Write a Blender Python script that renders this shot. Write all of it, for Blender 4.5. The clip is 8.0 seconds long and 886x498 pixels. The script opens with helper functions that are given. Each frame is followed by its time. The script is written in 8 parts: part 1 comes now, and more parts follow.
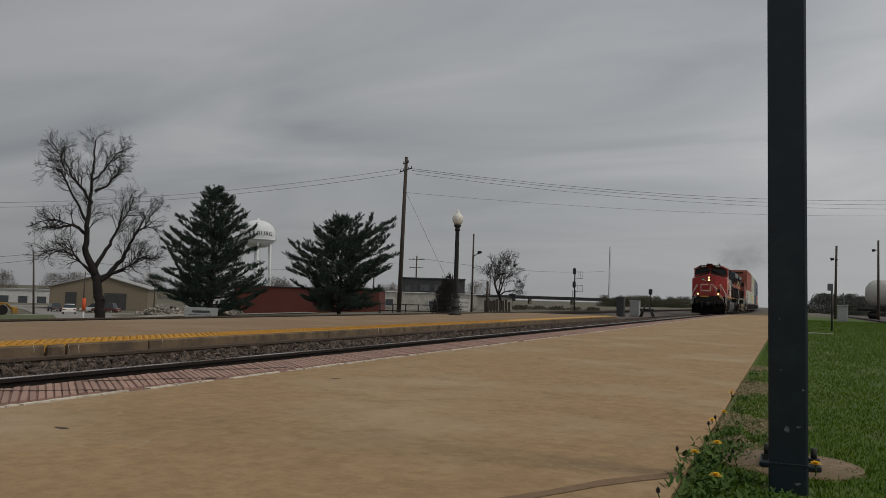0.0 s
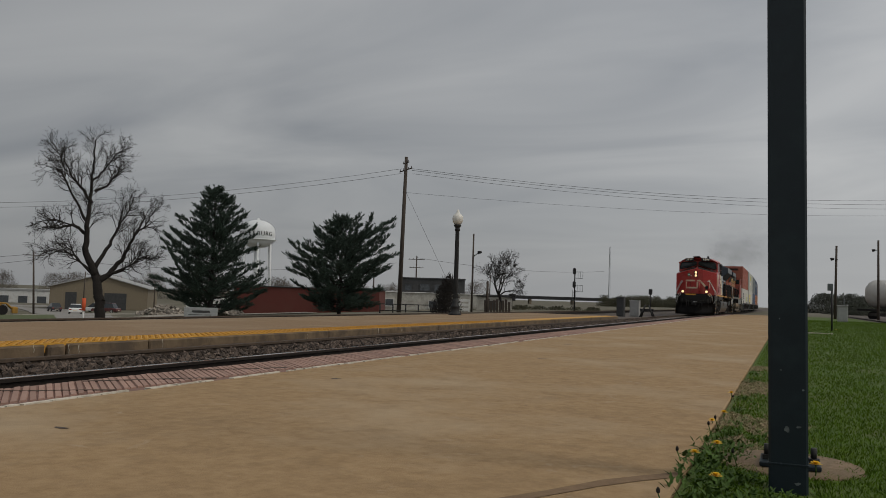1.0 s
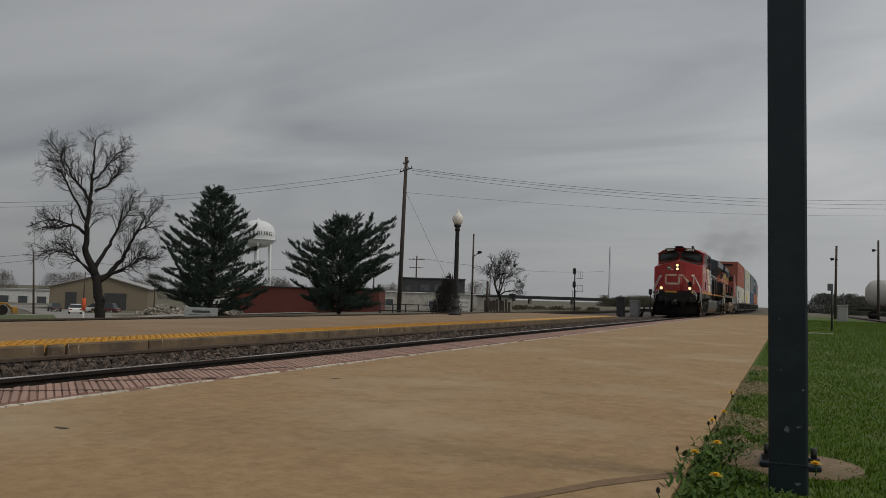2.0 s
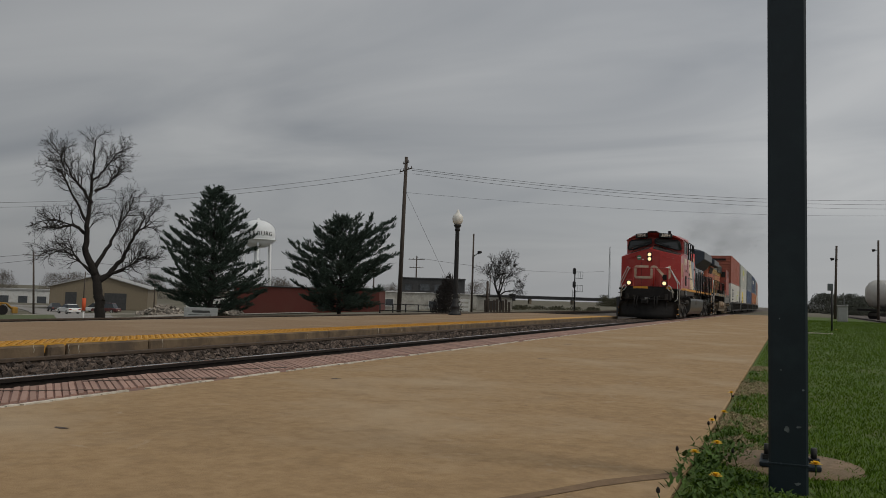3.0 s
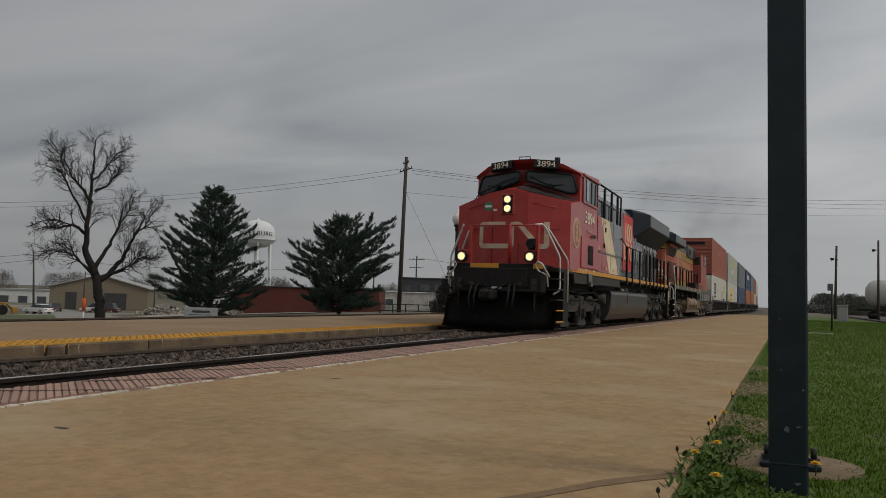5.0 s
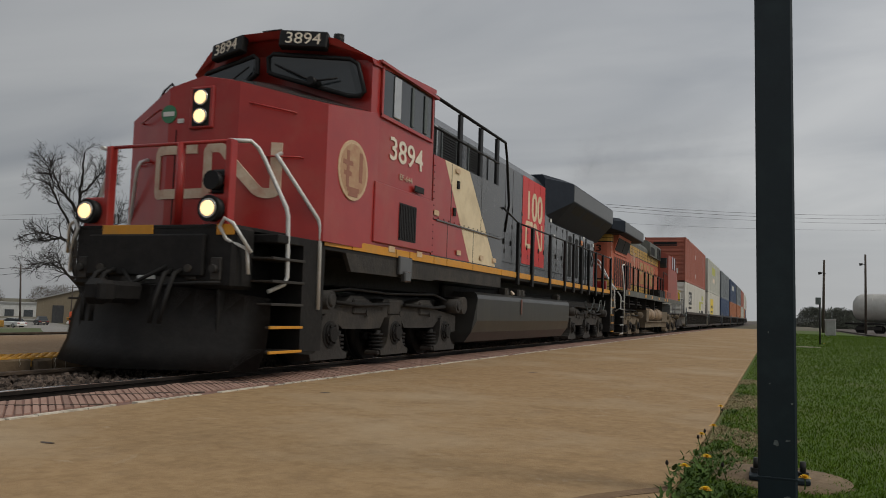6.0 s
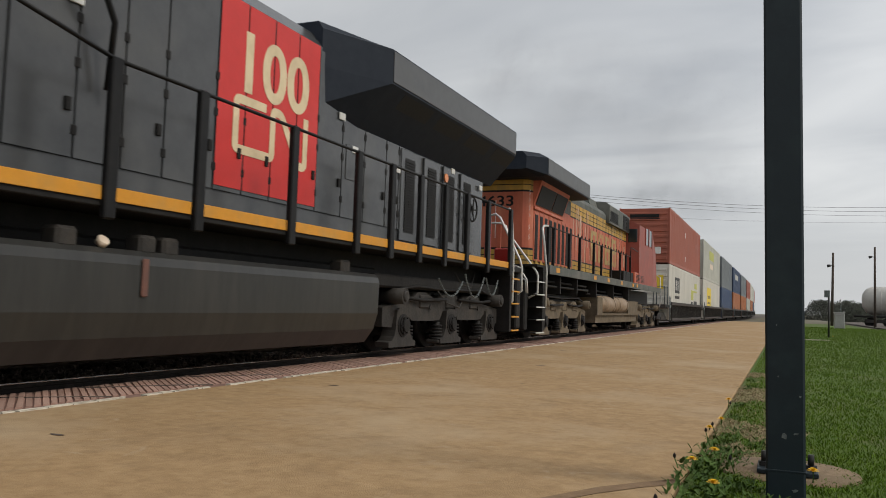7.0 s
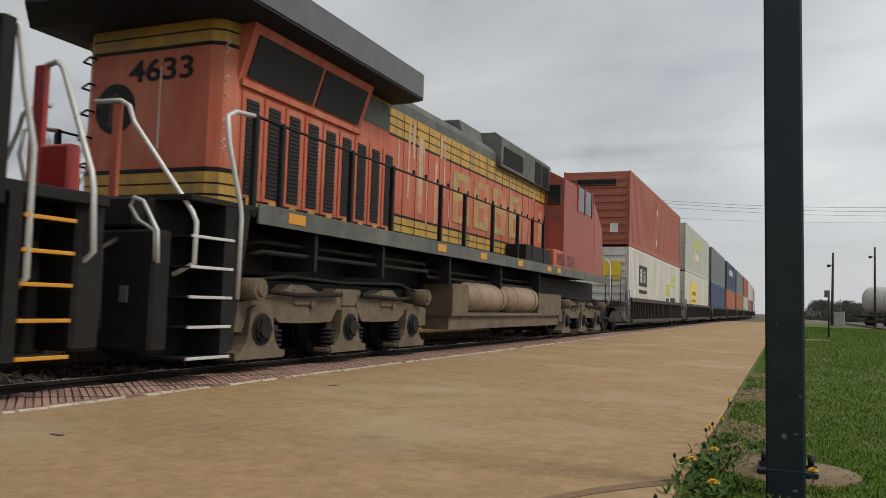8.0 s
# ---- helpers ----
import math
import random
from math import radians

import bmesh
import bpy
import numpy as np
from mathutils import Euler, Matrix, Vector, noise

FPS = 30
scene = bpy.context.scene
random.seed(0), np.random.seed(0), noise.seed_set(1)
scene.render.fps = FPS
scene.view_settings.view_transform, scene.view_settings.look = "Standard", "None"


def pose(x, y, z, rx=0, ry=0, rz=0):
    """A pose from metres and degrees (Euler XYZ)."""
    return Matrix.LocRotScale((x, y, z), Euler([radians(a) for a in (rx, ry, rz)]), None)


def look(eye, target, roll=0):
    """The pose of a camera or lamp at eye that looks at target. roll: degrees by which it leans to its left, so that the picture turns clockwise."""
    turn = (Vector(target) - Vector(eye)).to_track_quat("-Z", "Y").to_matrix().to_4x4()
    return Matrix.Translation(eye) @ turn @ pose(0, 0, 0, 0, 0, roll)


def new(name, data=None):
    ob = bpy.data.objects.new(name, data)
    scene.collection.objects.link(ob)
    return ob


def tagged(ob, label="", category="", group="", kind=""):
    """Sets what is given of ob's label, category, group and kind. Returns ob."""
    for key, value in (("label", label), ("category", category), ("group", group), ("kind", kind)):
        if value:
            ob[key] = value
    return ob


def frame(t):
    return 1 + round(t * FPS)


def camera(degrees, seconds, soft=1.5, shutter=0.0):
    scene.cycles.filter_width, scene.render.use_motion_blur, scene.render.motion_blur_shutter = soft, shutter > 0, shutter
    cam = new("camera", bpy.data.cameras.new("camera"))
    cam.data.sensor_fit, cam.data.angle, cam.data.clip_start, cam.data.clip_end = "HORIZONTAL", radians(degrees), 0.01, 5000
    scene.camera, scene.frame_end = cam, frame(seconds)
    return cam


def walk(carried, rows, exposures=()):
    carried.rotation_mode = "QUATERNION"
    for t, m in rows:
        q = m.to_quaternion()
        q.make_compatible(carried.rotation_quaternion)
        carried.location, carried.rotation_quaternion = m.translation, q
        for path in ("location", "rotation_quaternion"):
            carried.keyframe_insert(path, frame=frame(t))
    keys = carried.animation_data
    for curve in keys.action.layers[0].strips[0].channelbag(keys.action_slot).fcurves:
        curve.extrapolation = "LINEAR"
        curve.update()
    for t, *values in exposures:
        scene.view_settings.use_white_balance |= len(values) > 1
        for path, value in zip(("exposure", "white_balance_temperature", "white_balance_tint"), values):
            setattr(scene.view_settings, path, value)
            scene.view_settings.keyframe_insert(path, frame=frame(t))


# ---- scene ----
# Units: metres. z = 0 is the top of the rails, +Y runs along the track away from the camera.
EYE = Vector((0, 0, 0.79))
TRACK_X = -6.713
TRACK2_X = -14.85


def aim(yaw, pitch, lean):
    a, b = radians(yaw), radians(pitch)
    d = Vector((-math.sin(a) * math.cos(b), math.cos(a) * math.cos(b), math.sin(b)))
    return look(EYE, EYE + d, lean)


cam = camera(57.69, 8.0, soft=0.8, shutter=0.08)
STILL = aim(23.22, 3.40, 1.84)
JOLT_A = aim(23.04, 3.68, 1.85)
JOLT_B = aim(22.53, 4.387, 1.87)
SETTLED = aim(23.04, 3.867, 1.865)
walk(cam, [(0.0, STILL), (4.7, STILL), (5.2, STILL), (5.8, JOLT_A), (5.9, JOLT_A), (6.0, JOLT_B), (6.5, JOLT_B),
           (6.6, aim(22.53, 4.07, 1.87)), (6.7, aim(22.58, 3.95, 1.87)), (6.8, SETTLED), (7.4, SETTLED), (8.0, SETTLED)],
     exposures=[(0.0, 0.0), (4.7, 0.0), (5.8, 0.05), (6.0, 0.15), (6.6, 0.5), (7.0, 0.66), (8.0, 0.66)])

# ---- daylight under a streaky overcast ----
world = bpy.data.worlds.new("overcast")
scene.world = world
world.use_nodes = True
wn, wl = world.node_tree.nodes, world.node_tree.links
wn.clear()
w_out = wn.new("ShaderNodeOutputWorld")
w_sky = wn.new("ShaderNodeTexSky")
w_sky.sky_type = "NISHITA"
w_sky.sun_disc = False
w_sky.sun_elevation = radians(48)
w_sky.sun_rotation = radians(88)
w_sky.dust_density = 3.0
w_bg = wn.new("ShaderNodeBackground")
w_bg.inputs["Strength"].default_value = 0.06
wl.new(w_sky.outputs["Color"], w_bg.inputs["Color"])
w_co = wn.new("ShaderNodeTexCoord")
# project the view direction on a flat cloud deck
w_sep = wn.new("ShaderNodeSeparateXYZ")
wl.new(w_co.outputs["Generated"], w_sep.inputs[0])
w_add = wn.new("ShaderNodeMath"); w_add.operation = "ADD"; w_add.inputs[1].default_value = 0.16
w_abs = wn.new("ShaderNodeMath"); w_abs.operation = "ABSOLUTE"
wl.new(w_sep.outputs["Z"], w_abs.inputs[0])
wl.new(w_abs.outputs[0], w_add.inputs[0])
w_div = wn.new("ShaderNodeVectorMath"); w_div.operation = "DIVIDE"
w_cmb = wn.new("ShaderNodeCombineXYZ")
for k in range(3):
    wl.new(w_add.outputs[0], w_cmb.inputs[k])
wl.new(w_co.outputs["Generated"], w_div.inputs[0])
wl.new(w_cmb.outputs[0], w_div.inputs[1])
w_map = wn.new("ShaderNodeMapping")
w_map.inputs["Rotation"].default_value = (0, 0, radians(28))
w_map.inputs["Scale"].default_value = (0.75, 1.25, 0.0)
wl.new(w_div.outputs[0], w_map.inputs["Vector"])
w_noise = wn.new("ShaderNodeTexNoise")
w_noise.inputs["Scale"].default_value = 0.95
w_noise.inputs["Detail"].default_value = 5.0
w_noise.inputs["Roughness"].default_value = 0.46
w_noise.inputs["Distortion"].default_value = 0.8
wl.new(w_map.outputs[0], w_noise.inputs["Vector"])
w_ramp = wn.new("ShaderNodeValToRGB")
w_ramp.color_ramp.elements[0].position = 0.34
w_ramp.color_ramp.elements[0].color = (0.265, 0.276, 0.29, 1)
w_ramp.color_ramp.elements[1].position = 0.68
w_ramp.color_ramp.elements[1].color = (0.41, 0.415, 0.416, 1)
# streaks fade into even haze towards the horizon
w_haze = wn.new("ShaderNodeMapRange")
w_haze.interpolation_type = "SMOOTHSTEP"
w_haze.inputs["From Min"].default_value = 0.02
w_haze.inputs["From Max"].default_value = 0.17
w_haze.inputs["To Min"].default_value = 0.15
wl.new(w_abs.outputs[0], w_haze.inputs["Value"])
w_even = wn.new("ShaderNodeMix")
w_even.inputs["A"].default_value = 0.53
wl.new(w_haze.outputs[0], w_even.inputs["Factor"])
wl.new(w_noise.outputs["Fac"], w_even.inputs["B"])
wl.new(w_even.outputs["Result"], w_ramp.inputs["Fac"])
w_cloud = wn.new("ShaderNodeBackground")
w_cloud.inputs["Strength"].default_value = 0.95
# the deck is brighter round the hidden sun
SUN_DIR = Vector((math.cos(radians(48)) * math.sin(radians(88)), math.cos(radians(48)) * math.cos(radians(88)), math.sin(radians(48))))
w_dot = wn.new("ShaderNodeVectorMath"); w_dot.operation = "DOT_PRODUCT"
w_dot.inputs[1].default_value = SUN_DIR
wl.new(w_co.outputs["Generated"], w_dot.inputs[0])
w_glow = wn.new("ShaderNodeMapRange")
w_glow.interpolation_type = "SMOOTHSTEP"
w_glow.inputs["From Min"].default_value = -0.75
w_glow.inputs["From Max"].default_value = 1.0
w_glow.inputs["To Min"].default_value = 0.76
w_glow.inputs["To Max"].default_value = 1.62
wl.new(w_dot.outputs["Value"], w_glow.inputs["Value"])
wl.new(w_glow.outputs[0], w_cloud.inputs["Strength"])
wl.new(w_ramp.outputs["Color"], w_cloud.inputs["Color"])
w_mix = wn.new("ShaderNodeMixShader")
w_mix.inputs[0].default_value = 0.88
wl.new(w_bg.outputs[0], w_mix.inputs[1])
wl.new(w_cloud.outputs[0], w_mix.inputs[2])
wl.new(w_mix.outputs[0], w_out.inputs["Surface"])

sun = new("sun", bpy.data.lights.new("sun", "SUN"))
sun.data.energy = 0.98
sun.data.angle = radians(14)
sun.data.color = (1.0, 0.93, 0.81)
sun.matrix_world = look(SUN_DIR * 50, (0, 0, 0))
# ---- materials ----
def surface(name, a, b, rough=0.8, scale=4.0, metal=0.0, bump=0.0, bump_scale=60.0, stain=None, stain_scale=0.6,
            stain_amount=0.5, each=0.0, spec=0.4, coords="Object", stretch=(1, 1, 1)):
    """Two tones mixed by fine noise, larger stains, relief, and a small shift of tone from piece to piece."""
    m = bpy.data.materials.new(name)
    m.use_nodes = True
    n, l = m.node_tree.nodes, m.node_tree.links
    p = n["Principled BSDF"]
    p.inputs["Roughness"].default_value = rough
    p.inputs["Metallic"].default_value = metal
    p.inputs["Specular IOR Level"].default_value = spec
    co = n.new("ShaderNodeTexCoord")
    mp = n.new("ShaderNodeMapping")
    mp.inputs["Scale"].default_value = stretch
    l.new(co.outputs[coords], mp.inputs["Vector"])
    n1 = n.new("ShaderNodeTexNoise")
    n1.inputs["Scale"].default_value = scale
    n1.inputs["Detail"].default_value = 8
    n1.inputs["Roughness"].default_value = 0.65
    l.new(mp.outputs[0], n1.inputs["Vector"])
    r1 = n.new("ShaderNodeMapRange")
    r1.inputs["From Min"].default_value = 0.32
    r1.inputs["From Max"].default_value = 0.68
    l.new(n1.outputs["Fac"], r1.inputs["Value"])
    mix = n.new("ShaderNodeMix")
    mix.data_type = "RGBA"
    mix.inputs["A"].default_value = (*a, 1)
    mix.inputs["B"].default_value = (*b, 1)
    l.new(r1.outputs[0], mix.inputs["Factor"])
    col = mix.outputs["Result"]
    if stain:
        n2 = n.new("ShaderNodeTexNoise")
        n2.inputs["Scale"].default_value = stain_scale
        n2.inputs["Detail"].default_value = 6
        n2.inputs["Roughness"].default_value = 0.6
        l.new(mp.outputs[0], n2.inputs["Vector"])
        r2 = n.new("ShaderNodeMapRange")
        r2.inputs["From Min"].default_value = 0.48
        r2.inputs["From Max"].default_value = 0.66
        r2.inputs["To Max"].default_value = stain_amount
        l.new(n2.outputs["Fac"], r2.inputs["Value"])
        m2 = n.new("ShaderNodeMix")
        m2.data_type = "RGBA"
        m2.inputs["B"].default_value = (*stain, 1)
        l.new(col, m2.inputs["A"])
        l.new(r2.outputs[0], m2.inputs["Factor"])
        col = m2.outputs["Result"]
    if each:
        info = n.new("ShaderNodeObjectInfo")
        geo = n.new("ShaderNodeNewGeometry")
        ad = n.new("ShaderNodeMath"); ad.operation = "ADD"
        l.new(info.outputs["Random"], ad.inputs[0])
        l.new(geo.outputs["Random Per Island"], ad.inputs[1])
        fr = n.new("ShaderNodeMath"); fr.operation = "FRACT"
        l.new(ad.outputs[0], fr.inputs[0])
        r3 = n.new("ShaderNodeMapRange")
        r3.inputs["To Min"].default_value = 1 - each
        r3.inputs["To Max"].default_value = 1 + each
        l.new(fr.outputs[0], r3.inputs["Value"])
        hsv = n.new("ShaderNodeHueSaturation")
        l.new(r3.outputs[0], hsv.inputs["Value"])
        l.new(col, hsv.inputs["Color"])
        col = hsv.outputs["Color"]
    l.new(col, p.inputs["Base Color"])
    if bump:
        n3 = n.new("ShaderNodeTexNoise")
        n3.inputs["Scale"].default_value = bump_scale
        n3.inputs["Detail"].default_value = 5
        l.new(mp.outputs[0], n3.inputs["Vector"])
        bp = n.new("ShaderNodeBump")
        bp.inputs["Strength"].default_value = bump
        bp.inputs["Distance"].default_value = 0.02
        l.new(n3.outputs["Fac"], bp.inputs["Height"])
        l.new(bp.outputs[0], p.inputs["Normal"])
    return m


def glowing(name, colour, strength):
    m = bpy.data.materials.new(name)
    m.use_nodes = True
    p = m.node_tree.nodes["Principled BSDF"]
    p.inputs["Base Color"].default_value = (*colour, 1)
    p.inputs["Emission Color"].default_value = (*colour, 1)
    p.inputs["Emission Strength"].default_value = strength
    return m


def leafy(name, a, b, each=0.25):
    return surface(name, a, b, rough=0.75, scale=9, each=each, spec=0.15)


M = {}
M["concrete"] = surface("platform_concrete", (0.378, 0.256, 0.136), (0.272, 0.176, 0.088), 0.85, 11, bump=0.3, bump_scale=120,
                        stain=(0.43, 0.335, 0.222), stain_scale=0.5, stain_amount=0.55, spec=0.2)


def add_blotches(m, colour, scale, lo, hi, amount):
    """One more layer of irregular stains over a material's colour."""
    n, l = m.node_tree.nodes, m.node_tree.links
    p = n["Principled BSDF"]
    src = p.inputs["Base Color"].links[0].from_socket
    co = n.new("ShaderNodeTexCoord")
    no = n.new("ShaderNodeTexNoise")
    no.inputs["Scale"].default_value = scale
    no.inputs["Detail"].default_value = 9
    no.inputs["Roughness"].default_value = 0.72
    no.inputs["Distortion"].default_value = 0.6
    l.new(co.outputs["Object"], no.inputs["Vector"])
    rg = n.new("ShaderNodeMapRange")
    rg.inputs["From Min"].default_value = lo
    rg.inputs["From Max"].default_value = hi
    rg.inputs["To Max"].default_value = amount
    l.new(no.outputs["Fac"], rg.inputs["Value"])
    mx = n.new("ShaderNodeMix")
    mx.data_type = "RGBA"
    mx.inputs["B"].default_value = (*colour, 1)
    l.new(src, mx.inputs["A"])
    l.new(rg.outputs[0], mx.inputs["Factor"])
    l.new(mx.outputs["Result"], p.inputs["Base Color"])


add_blotches(M["concrete"], (0.20, 0.135, 0.075), 1.9, 0.50, 0.70, 0.45)
add_blotches(M["concrete"], (0.47, 0.39, 0.29), 3.3, 0.60, 0.74, 0.5)
add_blotches(M["concrete"], (0.17, 0.115, 0.06), 34.0, 0.60, 0.74, 0.5)
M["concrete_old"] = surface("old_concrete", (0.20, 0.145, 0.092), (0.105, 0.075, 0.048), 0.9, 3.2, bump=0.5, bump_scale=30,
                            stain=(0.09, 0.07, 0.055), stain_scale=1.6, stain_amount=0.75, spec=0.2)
M["concrete_grey"] = surface("grey_concrete", (0.34, 0.27, 0.19), (0.24, 0.19, 0.13), 0.9, 5, bump=0.4, bump_scale=50)
M["brick"] = surface("paver_brick", (0.36, 0.232, 0.185), (0.27, 0.168, 0.13), 0.85, 9, bump=0.3, bump_scale=60, each=0.22, spec=0.25)
M["mortar"] = surface("paver_bed", (0.12, 0.09, 0.075), (0.07, 0.055, 0.045), 0.95, 20, bump=0.4)
M["white_line"] = surface("worn_white_line", (0.66, 0.61, 0.52), (0.48, 0.42, 0.33), 0.8, 14, stain=(0.20, 0.16, 0.11), stain_scale=9, stain_amount=0.6)
M["tactile"] = surface("yellow_tactile", (0.56, 0.30, 0.042), (0.46, 0.235, 0.03), 0.7, 7, stain=(0.32, 0.20, 0.07), stain_scale=1.5, stain_amount=0.4)
M["ballast"] = surface("ballast_stone", (0.125, 0.092, 0.072), (0.034, 0.026, 0.021), 0.95, 9, each=0.7, bump=0.5, bump_scale=40)
# rust darkened almost to black: shade under the railhead is in the colour
M["rail_side"] = surface("shaded_rust", (0.022, 0.015, 0.011), (0.011, 0.008, 0.006), 0.8, 12, metal=0.2, bump=0.3)
M["rail_top"] = surface("polished_rail", (0.85, 0.84, 0.82), (0.72, 0.71, 0.69), 0.16, 30, metal=1.0, stretch=(1, 0.05, 1))
M["tie"] = surface("wooden_tie", (0.07, 0.05, 0.038), (0.04, 0.03, 0.024), 0.95, 12, bump=0.6)
M["grass_soil"] = surface("lawn_ground", (0.046, 0.09, 0.008), (0.076, 0.116, 0.014), 0.95, 5, stain=(0.12, 0.10, 0.05), stain_scale=0.9, stain_amount=0.35, bump=0.5)
M["far_ground"] = surface("dry_field", (0.12, 0.105, 0.07), (0.075, 0.072, 0.042), 0.95, 0.25, stain=(0.17, 0.155, 0.125), stain_scale=0.06, stain_amount=0.8, bump=0.3, bump_scale=5)
M["blade"] = leafy("grass_blade", (0.060, 0.122, 0.007), (0.100, 0.158, 0.014), each=0.3)
M["weed"] = leafy("weed_leaf", (0.045, 0.085, 0.018), (0.075, 0.125, 0.03))
M["straw"] = surface("dry_straw", (0.36, 0.28, 0.17), (0.23, 0.17, 0.10), 0.95, 20, each=0.3)
M["petal"] = surface("dandelion_petal", (0.80, 0.52, 0.02), (0.70, 0.40, 0.01), 0.7, 60)
M["post_paint"] = surface("dark_green_paint", (0.0058, 0.0145, 0.0205), (0.0042, 0.0105, 0.0155), 0.5, 6, stain=(0.014, 0.028, 0.033), stain_scale=5, stain_amount=0.5, bump=0.05, bump_scale=25, spec=0.35)
M["bare_steel"] = surface("chipped_steel", (0.16, 0.18, 0.18), (0.08, 0.09, 0.09), 0.6, 30, metal=0.3)
M["black_iron"] = surface("black_iron", (0.011, 0.011, 0.012), (0.02, 0.019, 0.018), 0.6, 14, bump=0.15)
M["bark"] = surface("tree_bark", (0.022, 0.018, 0.0155), (0.013, 0.0105, 0.009), 0.95, 9, bump=0.7, bump_scale=30)
M["needles"] = leafy("pine_needles", (0.026, 0.043, 0.034), (0.050, 0.070, 0.053), each=0.45)
M["pole_wood"] = surface("weathered_pole", (0.075, 0.058, 0.046), (0.045, 0.036, 0.03), 0.9, 6, stretch=(6, 6, 0.4), bump=0.4)
M["wire"] = surface("cable", (0.03, 0.03, 0.032), (0.05, 0.05, 0.05), 0.6, 5)
M["white_paint"] = surface("white_paint", (0.68, 0.68, 0.66), (0.58, 0.57, 0.54), 0.6, 3, stain=(0.38, 0.35, 0.30), stain_scale=1.2, stain_amount=0.4)
M["globe"] = surface("lamp_globe", (0.72, 0.70, 0.64), (0.66, 0.64, 0.58), 0.35, 5)
M["asphalt"] = surface("pale_worn_road", (0.21, 0.20, 0.185), (0.27, 0.255, 0.235), 0.9, 2, stain=(0.15, 0.14, 0.125), stain_scale=0.4, stain_amount=0.5, bump=0.2)
M["concrete_tan"] = surface("weathered_footing", (0.23, 0.162, 0.098), (0.145, 0.10, 0.058), 0.9, 18, bump=0.5, bump_scale=60, stain=(0.13, 0.10, 0.06), stain_scale=2.5, stain_amount=0.6)
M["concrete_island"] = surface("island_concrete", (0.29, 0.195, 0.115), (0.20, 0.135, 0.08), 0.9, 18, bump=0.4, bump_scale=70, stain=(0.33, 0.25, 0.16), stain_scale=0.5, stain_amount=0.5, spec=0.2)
# ---- building helpers ----
def part(name, bm, material, parent=None, label="", smooth=False):
    me = bpy.data.meshes.new(name)
    bm.to_mesh(me)
    bm.free()
    for mt in (material if isinstance(material, (list, tuple)) else [material]):
        me.materials.append(mt)
    if smooth:
        for f in me.polygons:
            f.use_smooth = True
    ob = new(name, me)
    if parent:
        ob.parent = parent
    if label:
        ob["label"] = label
    return ob


def thing(name, label, category, group="", at=(0, 0, 0), turn=0, kind=""):
    ob = new(name)
    ob.empty_display_size = 0.3
    ob.matrix_basis = pose(*at, 0, 0, turn)
    return tagged(ob, label, category, group, kind)


def box(bm, x0, x1, y0, y1, z0, z1, slot=0):
    v = [bm.verts.new((x, y, z)) for z in (z0, z1) for y in (y0, y1) for x in (x0, x1)]
    for q in ((0, 2, 3, 1), (4, 5, 7, 6), (0, 1, 5, 4), (2, 6, 7, 3), (0, 4, 6, 2), (1, 3, 7, 5)):
        bm.faces.new([v[i] for i in q]).material_index = slot
    return v


def rbox(bm, x0, x1, y0, y1, z0, z1, r=0.02, slot=0):
    """A box with bevelled edges."""
    v = box(bm, x0, x1, y0, y1, z0, z1, slot)
    es = {e for w in v for e in w.link_edges}
    bmesh.ops.bevel(bm, geom=list(es), offset=r, segments=1, affect="EDGES")


def B():
    return bmesh.new()


def cyl(bm, a, b, r0, r1=None, n=10, slot=0, caps=True):
    a, b = Vector(a), Vector(b)
    r1 = r0 if r1 is None else r1
    d = (b - a).normalized()
    s = d.orthogonal().normalized()
    t = d.cross(s)
    rings = []
    for c, r in ((a, r0), (b, r1)):
        rings.append([bm.verts.new(c + r * (math.cos(2 * math.pi * i / n) * s + math.sin(2 * math.pi * i / n) * t)) for i in range(n)])
    for i in range(n):
        f = bm.faces.new((rings[0][i], rings[0][(i + 1) % n], rings[1][(i + 1) % n], rings[1][i]))
        f.material_index = slot
        f.smooth = n > 6
    if caps:
        bm.faces.new(rings[0][::-1]).material_index = slot
        bm.faces.new(rings[1]).material_index = slot


def tube(bm, pts, r, n=6, slot=0):
    """One bent pipe through the points."""
    pts = [Vector(p) for p in pts]
    side, rings = None, []
    for i, p in enumerate(pts):
        d = (pts[min(i + 1, len(pts) - 1)] - pts[max(i - 1, 0)])
        d = d.normalized() if d.length > 1e-9 else (pts[1] - pts[0]).normalized()
        side = d.orthogonal().normalized() if side is None else (side - d * side.dot(d))
        side = side.normalized() if side.length > 1e-6 else d.orthogonal().normalized()
        up = d.cross(side)
        rings.append([bm.verts.new(p + r * (math.cos(2 * math.pi * k / n) * side + math.sin(2 * math.pi * k / n) * up)) for k in range(n)])
    for a, b in zip(rings, rings[1:]):
        for k in range(n):
            f = bm.faces.new((a[k], a[(k + 1) % n], b[(k + 1) % n], b[k]))
            f.smooth = True
            f.material_index = slot
    if pts[0] != pts[-1]:
        bm.faces.new(rings[0][::-1]).material_index = slot
        bm.faces.new(rings[-1]).material_index = slot


def lathe(bm, profile, n=20, slot=0, at=(0, 0, 0)):
    """Turned shape round z from (radius, height) pairs."""
    rings = [[bm.verts.new((at[0] + r * math.cos(2 * math.pi * i / n), at[1] + r * math.sin(2 * math.pi * i / n), at[2] + z)) for i in range(n)] for r, z in profile]
    for a, b in zip(rings, rings[1:]):
        for i in range(n):
            f = bm.faces.new((a[i], a[(i + 1) % n], b[(i + 1) % n], b[i]))
            f.smooth = True
            f.material_index = slot
    bm.faces.new(rings[0][::-1]).material_index = slot
    bm.faces.new(rings[-1]).material_index = slot


